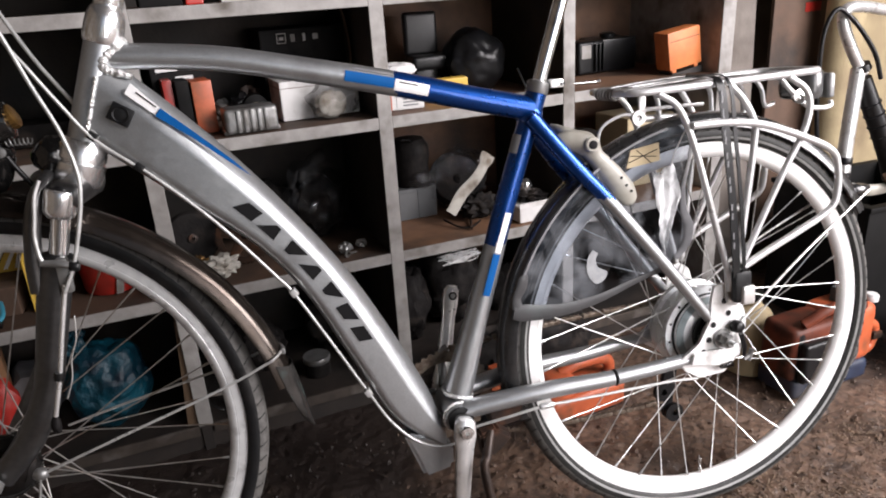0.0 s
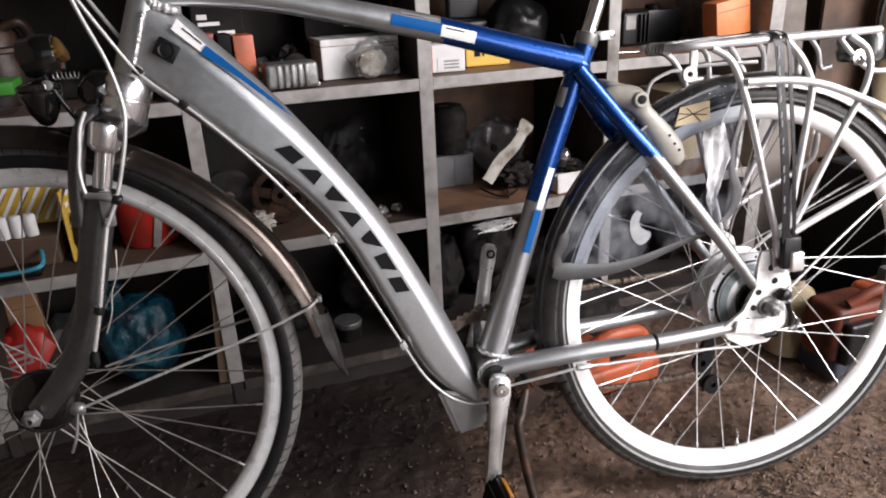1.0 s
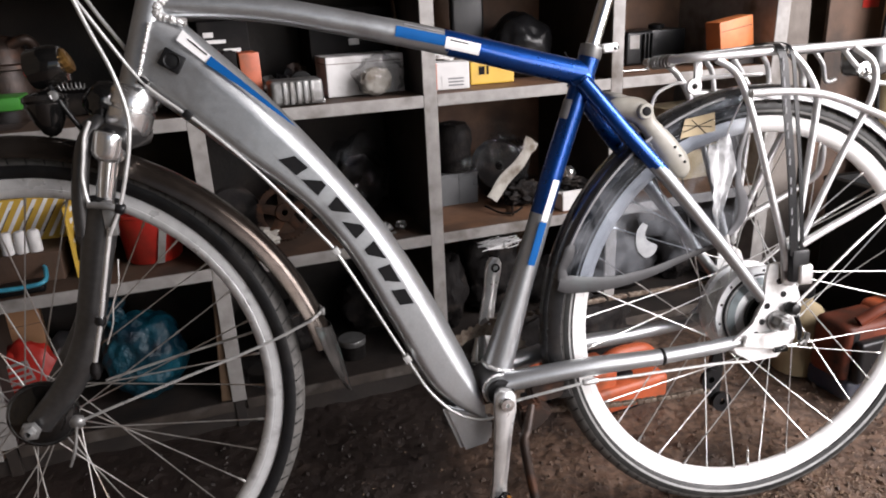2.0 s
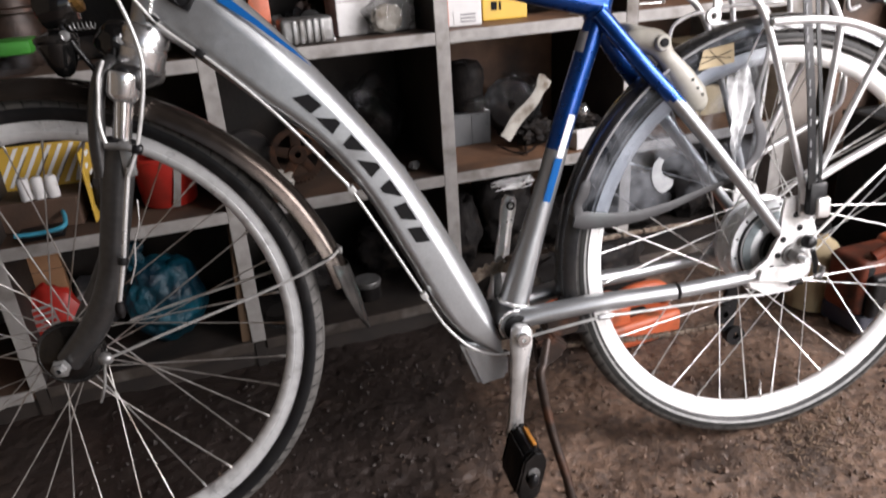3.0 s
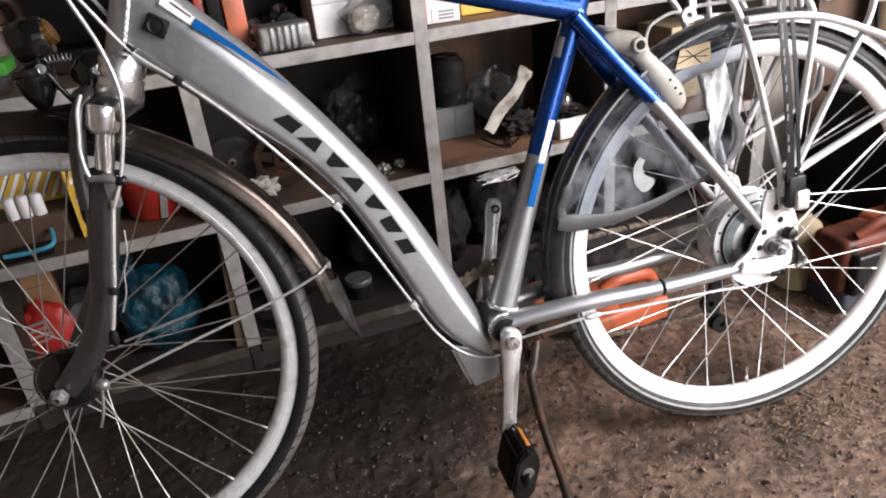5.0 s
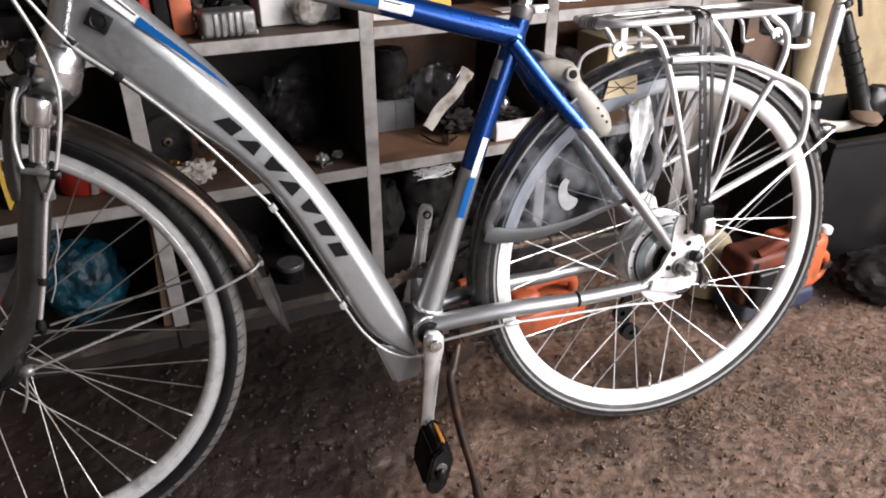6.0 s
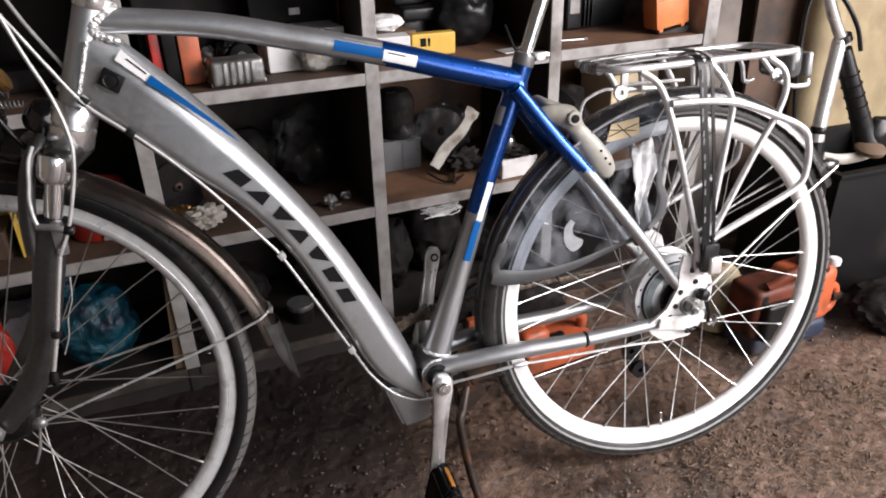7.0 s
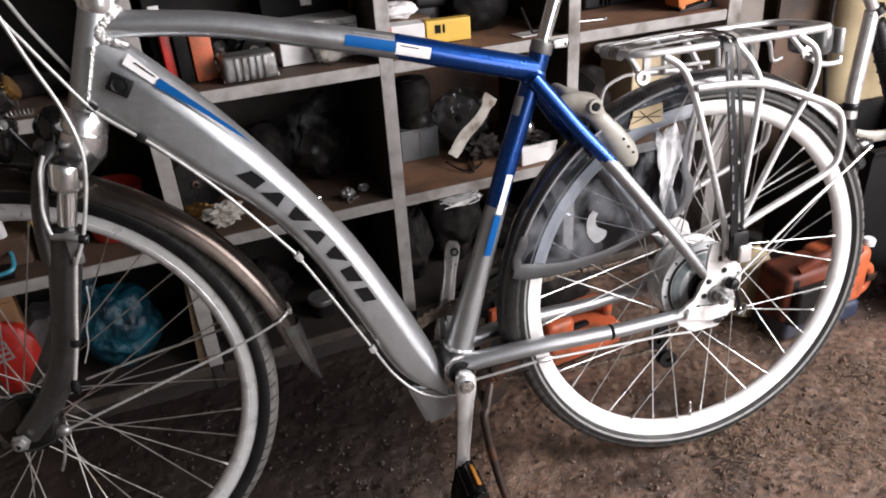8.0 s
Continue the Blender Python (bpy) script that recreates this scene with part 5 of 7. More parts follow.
    part("cable_tie", move(turned([(0.0125, -0.003), (0.0142, 0), (0.0125, 0.003)], 18), along((-0.187, -0.054, 0.307), (-0.150, -0.056, 0.308))), BLACK, bike, "black cable tie")
    part("hub_lever", join(move(turned([(0.006, 0), (0.0105, 0.002), (0.0110, 0.010), (0.0085, 0.016), (0.004, 0.018)], 16), along((0.020, -0.072, 0.366), (0.026, -0.110, 0.368))), sweep([(0.030, -0.078, 0.352), (0.036, -0.079, 0.330), (0.036, -0.079, 0.312)], [0.0045, 0.004, 0.003], 8)), BLACK, bike, "small black hub lever")
    part("wing_screw", join(sweep([(0.036, -0.079, 0.306), (0.052, -0.080, 0.314)], [0.0040, 0.0030], 8), sweep([(0.044, -0.080, 0.302), (0.050, -0.080, 0.322)], [0.0035, 0.0045], 8)), ZINC, bike, "small steel wing screw")
    part("hub_spring", move(join(*[put(spun([(0.0035, k * 0.004 - 0.0015), (0.0055, k * 0.004), (0.0035, k * 0.004 + 0.0015)], 12), (0, 0, 0)) for k in range(6)]), Matrix.Translation((-0.005, -0.076, 0.300)) @ Matrix.Rotation(radians(-90), 4, "Z")), BLACK, bike)
    # headlamp on its bracket before the head tube
    lamp = part("headlamp", move(turned([(0.012, -0.026), (0.022, -0.024), (0.0255, -0.014), (0.0262, 0.002), (0.0255, 0.004), (0.0255, 0.012), (0.0235, 0.018), (0.015, 0.022)], 32), along((-1.011, 0.0, 0.800), (-1.08, 0.0, 0.789))), GLOSS_BLACK, bike, "black round headlamp before the head tube")
    cap = turned([(0.011, 0), (0.0160, 0.001), (0.0165, 0.004), (0.0160, 0.009), (0.0125, 0.011)], 40)
    for k, v in enumerate(cap.verts):
        if k % 2:
            v.co.x, v.co.y = v.co.x * 0.93, v.co.y * 0.93
    part("brass_cap", move(cap, along((-0.9905, 0.0, 0.805), (-0.95, 0.0, 0.822))), BRASS, lamp, "knurled brass coloured lamp end")
    shell = turned([(0.004, 0), (0.010, 0.004), (0.018, 0.018), (0.0255, 0.038), (0.0262, 0.041), (0.0250, 0.043), (0.0275, 0.046), (0.0265, 0.052), (0.016, 0.057)], 32)
    part("lamp_shell", move(shell, along((-1.0170, 0.004, 0.713), (-1.0205, 0.004, 0.780))), GLOSS_BLACK, lamp, "tapering gloss black plastic shell")
    pts = [Vector((-1.000 + 0.0009 * k, 0.0 + 0.0042 * math.cos(k * 1.1), 0.7745 + 0.0042 * math.sin(k * 1.1))) for k in range(36)]
    part("lamp_spring", sweep(pts, 0.0009, 6, per=2), ZINC, lamp, "small steel coil spring")
    part("lamp_bolt", move(turned([(0.003, 0), (0.0065, 0.001), (0.0065, 0.005), (0.003, 0.006)], 16), along((-1.003, -0.012, 0.764), (-1.003, -0.03, 0.764))), ZINC, lamp)
    part("lamp_bracket", sweep([(-0.940, 0.0, 0.700), (-0.965, 0.0, 0.704), (-0.982, 0.0, 0.722), (-1.003, -0.008, 0.766), (-1.012, -0.002, 0.786)], 0.0034, 10), BLACK, lamp)


bike_small()

# ---- things in the pigeonholes ----
L0, L1, L2, L3 = (z + 0.0005 for z in LEVELS)


def carton(name, label, size, m, mat, category="box", flaps=False, bevel=0.003):
    """A cardboard carton with its lid seam."""
    sx, sy, sz = size
    t = thing(name, label, category, m)
    part("body", block(sx, sy, sz, (0, 0, 0), bevel), mat, t, soft=False)
    part("lid_seam", block(sx + 0.001, sy + 0.001, 0.0012, (0, 0, sz * 0.82), 0), INK if mat in (BLACK, DARK_CARD) else BOARD, t, soft=False)
    return t, (sx, sy, sz)


def sticker_on(t, size, x, z, w, h, mat, name="label", bars=0, ink=None):
    """A paper label on the front of a box, with plain bars for what cannot be read."""
    p = part(name, block(w, 0.0012, h, (x, -size[1] / 2 - 0.0005, z - h / 2), 0), mat, t, soft=False)
    for k in range(bars):
        part("print_bar", block(w * (0.8 - 0.2 * (k % 2)), 0.0008, h * 0.5 / max(bars, 1), (x - w * 0.05 * (k % 2), -size[1] / 2 - 0.0014, z - h / 2 + h * (0.15 + 0.75 * k / bars)), 0), ink or INK, p, soft=False)
    return p


def ribbed_cover():
    t = thing("cylinder_cover", "grey cast ribbed metal cover lying on its side", "engine part", on_shelf(-0.268, 0.055, L2, 2))
    part("body", block(0.104, 0.060, 0.050, (0, 0, 0), 0.009, 3), ZINC, t)
    for k in range(5):
        part("rib", block(0.008, 0.006, 0.044, (-0.026 + 0.0135 * k, -0.0315, 0.003), 0.0025), ZINC, t)
    part("flange", block(0.110, 0.050, 0.008, (0, 0.002, 0.0), 0.002), ZINC, t)


def film_bag(name, label, size, m, seed, group=""):
    return solid(name, lump(*size, seed, 0.30, 1.9, 5, 0.25), FILM, label, "plastic bag", m, group=group)


def top_row():
    t, s = carton("carton", "black carton with a small white label, standing on the shelf", (0.10, 0.16, 0.165), on_shelf(-0.395, 0.22, L2, 6), DARK_CARD)
    sticker_on(t, s, 0.014, 0.098, 0.034, 0.026, WHITE_CARD, bars=2)
    part("logo_mark", block(0.020, 0.001, 0.010, (-0.030, -0.0805, 0.134), 0.002), WHITE_CARD, t)
    part("print_bar", block(0.042, 0.001, 0.007, (-0.018, -0.0805, 0.122), 0), WHITE_CARD, t, soft=False)
    t = thing("file_box", "orange red plastic parts box beside a black one", "box", on_shelf(-0.350, 0.120, L2, 5))
    part("body", block(0.040, 0.075, 0.104, (0, 0, 0), 0.003), ORANGE, t)
    t = thing("file_box", "narrow black plastic box between red ones", "box", on_shelf(-0.386, 0.125, L2, 5))
    part("body", block(0.026, 0.080, 0.108, (0, 0, 0), 0.003), DARK_CARD, t)
    t = thing("file_box", "thin dark red box pushed behind the others", "box", on_shelf(-0.413, 0.135, L2, 5))
    part("body", block(0.018, 0.08, 0.110, (0, 0, 0), 0.002), RED, t)
    ribbed_cover()
    t, s = carton("carton", "white carton with a wrapped part lying before it", (0.172, 0.10, 0.082), on_shelf(-0.110, 0.155, L2, 3), WHITE_CARD)
    film_bag("plastic_bag", "crumpled clear plastic bag with a beige part inside", (0.120, 0.06, 0.088), on_shelf(-0.085, 0.070, L2, 10), 2)
    solid("wrapped_part", lump(0.070, 0.030, 0.058, 8, 0.28, 1.8, 4, 0.15), CLOTH, "beige part wrapped in clear film", "spare part", on_shelf(-0.094, 0.076, L2 + 0.001, 10))
    t, s = carton("carton", "large dark carton with pale handling marks", (0.20, 0.14, 0.18), on_shelf(-0.105, 0.29, L2, 2), DARK_CARD)
    x0 = -0.052
    part("mark_frame", join(block(0.020, 0.001, 0.0015, (x0, -0.0705, 0.150), 0), block(0.020, 0.001, 0.0015, (x0, -0.0705, 0.170), 0), block(0.0015, 0.001, 0.020, (x0 - 0.0095, -0.0705, 0.151), 0), block(0.0015, 0.001, 0.020, (x0 + 0.0095, -0.0705, 0.151), 0)), EDGE, t, "square pale handling mark", soft=False)
    for k, (w, h) in enumerate(((0.010, 0.006), (0.010, 0.016), (0.006, 0.016), (0.012, 0.012))):
        part("handling_mark", block(w, 0.001, h, (x0 + 0.0255 * k, -0.0705, 0.160 - h / 2), 0.0004), EDGE, t, soft=False)
    part("label", block(0.024, 0.001, 0.014, (0.0, -0.0705, 0.098), 0), WHITE_CARD, t, soft=False)
    bm = bmesh.new()
    loops = [[Vector((0.02 * math.sin(k * 0.25), -0.05, 0.02 * k)), Vector((0.02 * math.sin(k * 0.25) + 0.02, 0.05, 0.02 * k)), Vector((0.02 * math.sin(k * 0.25) + 0.022, 0.05, 0.02 * k)), Vector((0.02 * math.sin(k * 0.25) + 0.002, -0.05, 0.02 * k))] for k in range(12)]
    solid("cardboard_sheet", rings(bm, loops), CARDBOARD, "bowed brown cardboard sheet leaning in the pigeonhole", "cardboard", on_shelf(-0.040, 0.20, L2))
    # loose parts behind the ribbed cover
    t = thing("pulley", "small black pulley with a pale bore", "spare part", on_shelf(-0.235, 0.19, L2))
    part("rim", move(spun([(0.010, -0.012), (0.026, -0.012), (0.022, 0), (0.026, 0.012), (0.010, 0.012)], 28), pose(0, 0, 0.027)), BLACK, t)
    part("bore", move(spun([(0.005, -0.013), (0.010, -0.013), (0.010, 0.013), (0.005, 0.013)], 20), pose(0, 0, 0.027)), CREAM, t)
    for k in range(4):
        solid("metal_scrap", lump(0.05, 0.04, 0.035 + 0.01 * k, 20 + k, 0.5, 2.2, 3, 0.4), (RUST, ZINC, BLACK, RUST)[k], "dark greasy metal scrap lying on the shelf", "metal scrap", on_shelf(-0.32 + 0.028 * k, 0.22 + 0.02 * (k % 2), L2))

    # third pigeonhole
    t = thing("carton", "small orange and white carton with crumpled edges", "box", on_shelf(0.070, 0.085, L2, -6))
    part("body", block(0.086, 0.050, 0.058, (0, 0, 0), 0.003), WHITE_CARD, t, soft=False)
    part("orange_side", block(0.014, 0.0515, 0.056, (-0.0365, 0, 0.001), 0.001), ORANGE, t, soft=False)
    part("label", block(0.058, 0.001, 0.026, (0.010, -0.0256, 0.004), 0), WHITE_CARD, t, soft=False)
    for k in range(3):
        part("print_bar", block(0.034, 0.0008, 0.003, (0.012, -0.0264, 0.008 + 0.007 * k), 0), GREY_PLASTIC, t, soft=False)
    solid("paper_wad", lump(0.10, 0.07, 0.040, 12, 0.22, 1.8, 4, 0.15), WHITE_CARD, "crumpled white paper with an orange edge", "paper", on_shelf(0.085, 0.16, L2 + 0.055))
    t = thing("carton", "flat brown carton below crumpled paper", "box", on_shelf(0.09, 0.175, L2, 4))
    part("body", block(0.12, 0.10, 0.055, (0, 0, 0), 0.003), CARDBOARD, t, soft=False)
    t = thing("yellow_card", "yellow card packet with a dark printed mark", "packet", on_shelf(0.185, 0.115, L2, -4))
    part("body", block(0.105, 0.030, 0.050, (0, 0, 0), 0.004), YELLOW, t, soft=False)
    part("print_bar", block(0.014, 0.001, 0.018, (-0.026, -0.0155, 0.022), 0), INK, t, soft=False)
    part("print_bar", block(0.005, 0.001, 0.018, (-0.012, -0.0155, 0.022), 0), INK, t, soft=False)
    solid("dust_cap", lump(0.155, 0.13, 0.16, 15, 0.18, 1.6, 4), BLACK, "dark grey rubbery round cover", "cover", on_shelf(0.300, 0.20, L2 + 0.001))
    t = thing("bracket_seat", "dark grey moulded plastic part with a curved back", "spare part", on_shelf(0.185, 0.255, L2))
    part("back", block(0.085, 0.022, 0.100, (0, 0, 0.092), 0.018, 4), BLACK, t)
    part("base", block(0.100, 0.070, 0.034, (0.01, -0.02, 0.060), 0.010, 3), BLACK, t)
    part("foot", block(0.060, 0.050, 0.062, (0, -0.01, 0), 0.006), BLACK, t)
    solid("motor_block", lump(0.13, 0.12, 0.09, 17, 0.35, 2.4, 3, 0.2), NEAR_BLACK, "black greasy machine part in the shade", "machine part", on_shelf(0.28, 0.27, L2))
    part("loose_cable", sweep([(0.345, 0.06, L2 + 0.060), (0.350, 0.04, L2 + 0.030), (0.360, 0.035, L2 + 0.008), (0.385, 0.05, L2 + 0.004)], 0.0028, 8), BLACK, thing("cable", "short black cable hanging on the shelf", "cable", SHELF))
    t = thing("notice", "small pale paper sheet on the shelf board", "paper", on_shelf(0.365, 0.060, L2, 8))
    part("sheet", block(0.070, 0.045, 0.0015, (0, 0, 0), 0), WHITE_CARD, t, soft=False)

    # fourth pigeonhole
    t = thing("machine_part", "black machine part with a pale label", "machine part", on_shelf(0.650, 0.250, L2, 4))
    part("body", block(0.085, 0.07, 0.085, (0, 0, 0), 0.008, 3), BLACK, t)
    part("label", block(0.030, 0.001, 0.034, (-0.018, -0.0355, 0.042), 0), EDGE, t, soft=False)
    for k in range(3):
        part("fin", block(0.004, 0.012, 0.070, (0.008 + 0.012 * k, -0.040, 0.008), 0.001), BLACK, t)
    t = thing("machine_part", "black box-shaped machine part", "machine part", on_shelf(0.745, 0.28, L2, 2))
    part("body", block(0.12, 0.10, 0.085, (0, 0, 0), 0.006), BLACK, t)
    part("cap", turned_at([(0.02, 0), (0.022, 0.01), (0.012, 0.014)], (0, 0, 0.085)), BLACK, t)
    t = thing("wedge", "thin dark wooden wedge under an orange box", "offcut", on_shelf(0.826, 0.075, L2))
    part("wood", slab([(-0.045, 0.0), (0.050, 0.0), (0.050, 0.017), (-0.045, 0.002)], 0.05), DARK_BOARD, t, soft=False)
    t = thing("battery_box", "tilted bright orange plastic box standing on small feet", "box", on_shelf(0.824, 0.075, L2 + 0.0095, 0, 0, -9))
    part("body", block(0.100, 0.055, 0.094, (0, 0, 0.008), 0.004, 2), LIGHT_ORANGE, t)
    for x in (-0.034, 0.034):
        part("foot", block(0.012, 0.012, 0.010, (x, -0.018, 0), 0.002), LIGHT_ORANGE, t)
    part("panel_line", block(0.088, 0.001, 0.0014, (0, -0.0278, 0.078), 0), BOARD, t, soft=False)
    t = thing("bolt", "silver bolt lying on the shelf board", "bolt", on_shelf(0.545, 0.080, L2 + 0.004, -12))
    part("shank", sweep([(-0.030, 0, 0), (0.028, 0, 0)], 0.0034, 10), CHROME, t)
    part("head", sweep([(0.028, 0, 0), (0.036, 0, 0)], 0.0062, 6), CHROME, t)
    solid("cloth_scrap", lump(0.05, 0.04, 0.05, 27, 0.4, 2.2, 3), WHITE_CARD, "torn scrap of white card by the upright", "paper", on_shelf(0.492, 0.20, L2 + 0.0005))

    # first pigeonhole, behind the headlamp
    t = thing("plastic_tray", "bright green plastic tray on the shelf", "tray", on_shelf(-0.835, 0.075, L2))
    part("body", block(0.160, 0.09, 0.024, (0.004, 0, 0.034), 0.006), GREEN, t)
    part("clear_lid", block(0.146, 0.086, 0.033, (0, 0, 0.001), 0.003), FILM, t)
    t = thing("engine_casing", "round engine casing in dark shaded brown standing on the shelf", "engine part", on_shelf(-0.800, 0.19, L2, 12))
    # rust colour here darkens the casing for the weak light of this bay
    part("casing", turned([(0.050, 0), (0.055, 0.01), (0.055, 0.07), (0.046, 0.10), (0.048, 0.13), (0.030, 0.155), (0.012, 0.160)], 32), RUST, t)
    part("flange", turned_at([(0.050, 0), (0.062, 0.003), (0.062, 0.010), (0.050, 0.013)], (0, 0, 0.095)), RUST, t)
    part("elbow", sweep([(0.02, -0.03, 0.14), (0.05, -0.035, 0.150), (0.065, -0.02, 0.125), (0.060, -0.01, 0.09)], 0.010, 12), RUST, t)
    solid("metal_scrap", lump(0.09, 0.08, 0.10, 31, 0.5, 2.2, 3, 0.4), RUST, "rusty machine scrap lying on the shelf", "metal scrap", on_shelf(-0.875, 0.26, L2))
    solid("plastic_scrap", lump(0.06, 0.05, 0.085, 35, 0.4, 2.4, 3, 0.4), RED, "dull red plastic scrap behind a tray", "plastic scrap", on_shelf(-0.860, 0.165, L2 + 0.0005))
    t = thing("machine_part", "low black machine block in the dark pigeonhole", "machine part", on_shelf(-0.655, 0.215, L2))
    part("block", block(0.13, 0.09, 0.045, (0.01, 0, 0), 0.008), NEAR_BLACK, t)
    solid("metal_scrap", lump(0.08, 0.06, 0.05, 33, 0.5, 2.4, 3, 0.4), ZINC, "bent grey metal scrap on the shelf", "metal scrap", on_shelf(-0.56, 0.10, L2))

    # on the uppermost board
    t, s = carton("carton", "black carton on the top board", (0.074, 0.10, 0.06), on_shelf(-0.396, 0.060, L3, 2), DARK_CARD)
    t, s = carton("carton", "small red carton on the top board", (0.032, 0.06, 0.04), on_shelf(-0.338, 0.050, L3, 4), RED)
    t, s = carton("carton", "flat white carton on the top board", (0.085, 0.10, 0.03), on_shelf(-0.245, 0.060, L3, -4), WHITE_CARD)
    t, s = carton("carton", "black carton on the top board", (0.20, 0.18, 0.15), on_shelf(-0.06, 0.19, L3, -3), DARK_CARD)
    t, s = carton("carton", "dusty brown carton on the top board", (0.26, 0.2, 0.16), on_shelf(0.26, 0.17, L3, 2), CARDBOARD)


def turned_at(profile, at, n=24):
    return move(turned(profile, n), Matrix.Translation(at))


def cog(name, label, m, r, teeth, mat, holes=5):
    t = thing(name, label, "sprocket", m)
    outline = []
    for k in range(teeth * 4):
        a = 2 * math.pi * k / (teeth * 4)
        outline.append((r + (0.0045 if k % 4 in (0, 1) else 0)) * Vector((math.cos(a), math.sin(a))))
    inner = [v.normalized() * (r - 0.012) for v in outline]
    loops = [[Vector((v.x, y, v.y)) for v in o] for o, y in ((outline, -0.0015), (outline, 0.0015), (inner, 0.0015), (inner, -0.0015))]
    part("toothed_ring", rings(bmesh.new(), loops, close=True), mat, t)
    part("boss", spun([(0.007, -0.006), (0.020, -0.006), (0.022, 0), (0.020, 0.006), (0.007, 0.006)], 24), mat, t)
    for k in range(holes):
        a = 2 * math.pi * k / holes + 0.3
        part("arm", sweep([(0.016 * math.cos(a), 0, 0.016 * math.sin(a)), ((r - 0.009) * math.cos(a), 0, (r - 0.009) * math.sin(a))], [0.012, 0.010], 10, wide=0.25), mat, t)
    return t


def middle_row():
    cog("sprocket", "rusty brown chainring leaning in the pigeonhole", on_shelf(-0.312, 0.125, L1 + 0.062, 4, -14), 0.058, 42, DARK_RUST)
    t = thing("pulley", "dark worn pulley leaning against the back", "pulley", on_shelf(-0.418, 0.17, L1 + 0.064, 6, -10))
    part("disc", spun([(0.006, -0.010), (0.055, -0.010), (0.060, -0.004), (0.055, 0), (0.060, 0.006), (0.055, 0.012), (0.006, 0.012)], 36), NEAR_BLACK, t)
    part("hub", spun([(0.004, -0.016), (0.010, -0.015), (0.010, -0.008), (0.004, -0.008)], 16), RUST, t)
    film_bag("plastic_bag", "dark part in a crumpled shiny clear bag", (0.16, 0.12, 0.20), on_shelf(-0.120, 0.22, L1, 20), 5)
    solid("motor_block", lump(0.13, 0.10, 0.15, 41, 0.3, 2.2, 3, 0.2), NEAR_BLACK, "black machine part wrapped in film", "machine part", on_shelf(-0.120, 0.225, L1))
    solid("motor_block", lump(0.12, 0.14, 0.16, 43, 0.3, 2.2, 3, 0.2), NEAR_BLACK, "black machine part deep in the shade", "machine part", on_shelf(-0.24, 0.26, L1))
    for k, (x, y, w, mt) in enumerate(((-0.180, 0.06, 0.030, CHROME), (-0.105, 0.055, 0.032, ZINC), (-0.060, 0.08, 0.026, ZINC), (-0.395, 0.06, 0.030, RUST))):
        solid("metal_scrap", lump(w, w * 0.7, w * 0.8, 50 + k, 0.5, 2.6, 3, 0.4), mt, "small shiny metal fitting on the shelf", "metal scrap", on_shelf(x, y, L1))
    t = thing("shackle", "small steel eye fitting lying on the shelf", "fitting", on_shelf(-0.105, 0.035, L1 + 0.008, 35))
    part("eye", spun([(0.005, -0.002), (0.009, -0.002), (0.009, 0.002), (0.005, 0.002)], 18), ZINC, t)
    part("shank", sweep([(0.007, 0, -0.003), (0.028, 0, -0.006)], 0.0035, 8), ZINC, t)
    solid("rag", lump(0.085, 0.060, 0.045, 61, 0.45, 2.6, 4, 0.5), CLOTH, "crumpled dirty white rag", "rag", on_shelf(-0.375, 0.060, L1, 20))
    solid("brass_fitting", lump(0.06, 0.040, 0.045, 62, 0.5, 2.4, 4, 0.4), BRASS, "small brass fitting beside a rag", "fitting", on_shelf(-0.425, 0.10, L1))
    # third pigeonhole
    for x, ry in ((0.103, 3), (0.156, -2)):
        t = thing("parts_box", "plain grey card box with a dark slit", "box", on_shelf(x, 0.235, L1, ry), group="grey boxes on the shelf")
        part("body", block(0.050, 0.07, 0.070, (0, 0, 0), 0.002), GREY_CARD, t, soft=False)
        part("lid", block(0.052, 0.072, 0.010, (0, 0, 0.0695), 0.002), GREY_CARD, t, soft=False)
    t = thing("motor_housing", "black motor housing wrapped in clear film on boxes", "motor", on_shelf(0.132, 0.245, L1 + 0.080, 6))
    part("housing", turned([(0.042, 0), (0.047, 0.008), (0.046, 0.050), (0.050, 0.075), (0.048, 0.100), (0.036, 0.118), (0.010, 0.124)], 32), NEAR_BLACK, t)
    part("wire", sweep([(0.0, -0.02, 0.10), (-0.02, -0.05, 0.125), (-0.05, -0.06, 0.130)], 0.0016, 6), BLACK, t)
    film_bag("plastic_bag", "clear wrapping film bunched below a motor", (0.07, 0.05, 0.042), on_shelf(0.145, 0.195, L1 + 0.0805), 7)
    t = thing("flywheel", "round dark flywheel in a clear plastic bag", "machine part", on_shelf(0.245, 0.22, L1 + 0.080, -8, -18))
    part("disc", spun([(0.01, -0.02), (0.060, -0.018), (0.070, -0.006), (0.070, 0.012), (0.01, 0.02)], 40, close=False), NEAR_BLACK, t)
    part("cap", spun([(0.004, -0.026), (0.010, -0.024), (0.012, -0.018), (0.004, -0.016)], 24), NEAR_BLACK, t)
    film_bag("plastic_bag", "thin clear plastic bag round a dark wheel", (0.155, 0.10, 0.165), on_shelf(0.250, 0.21, L1, 4), 9)
    bm = bmesh.new()
    loops = []
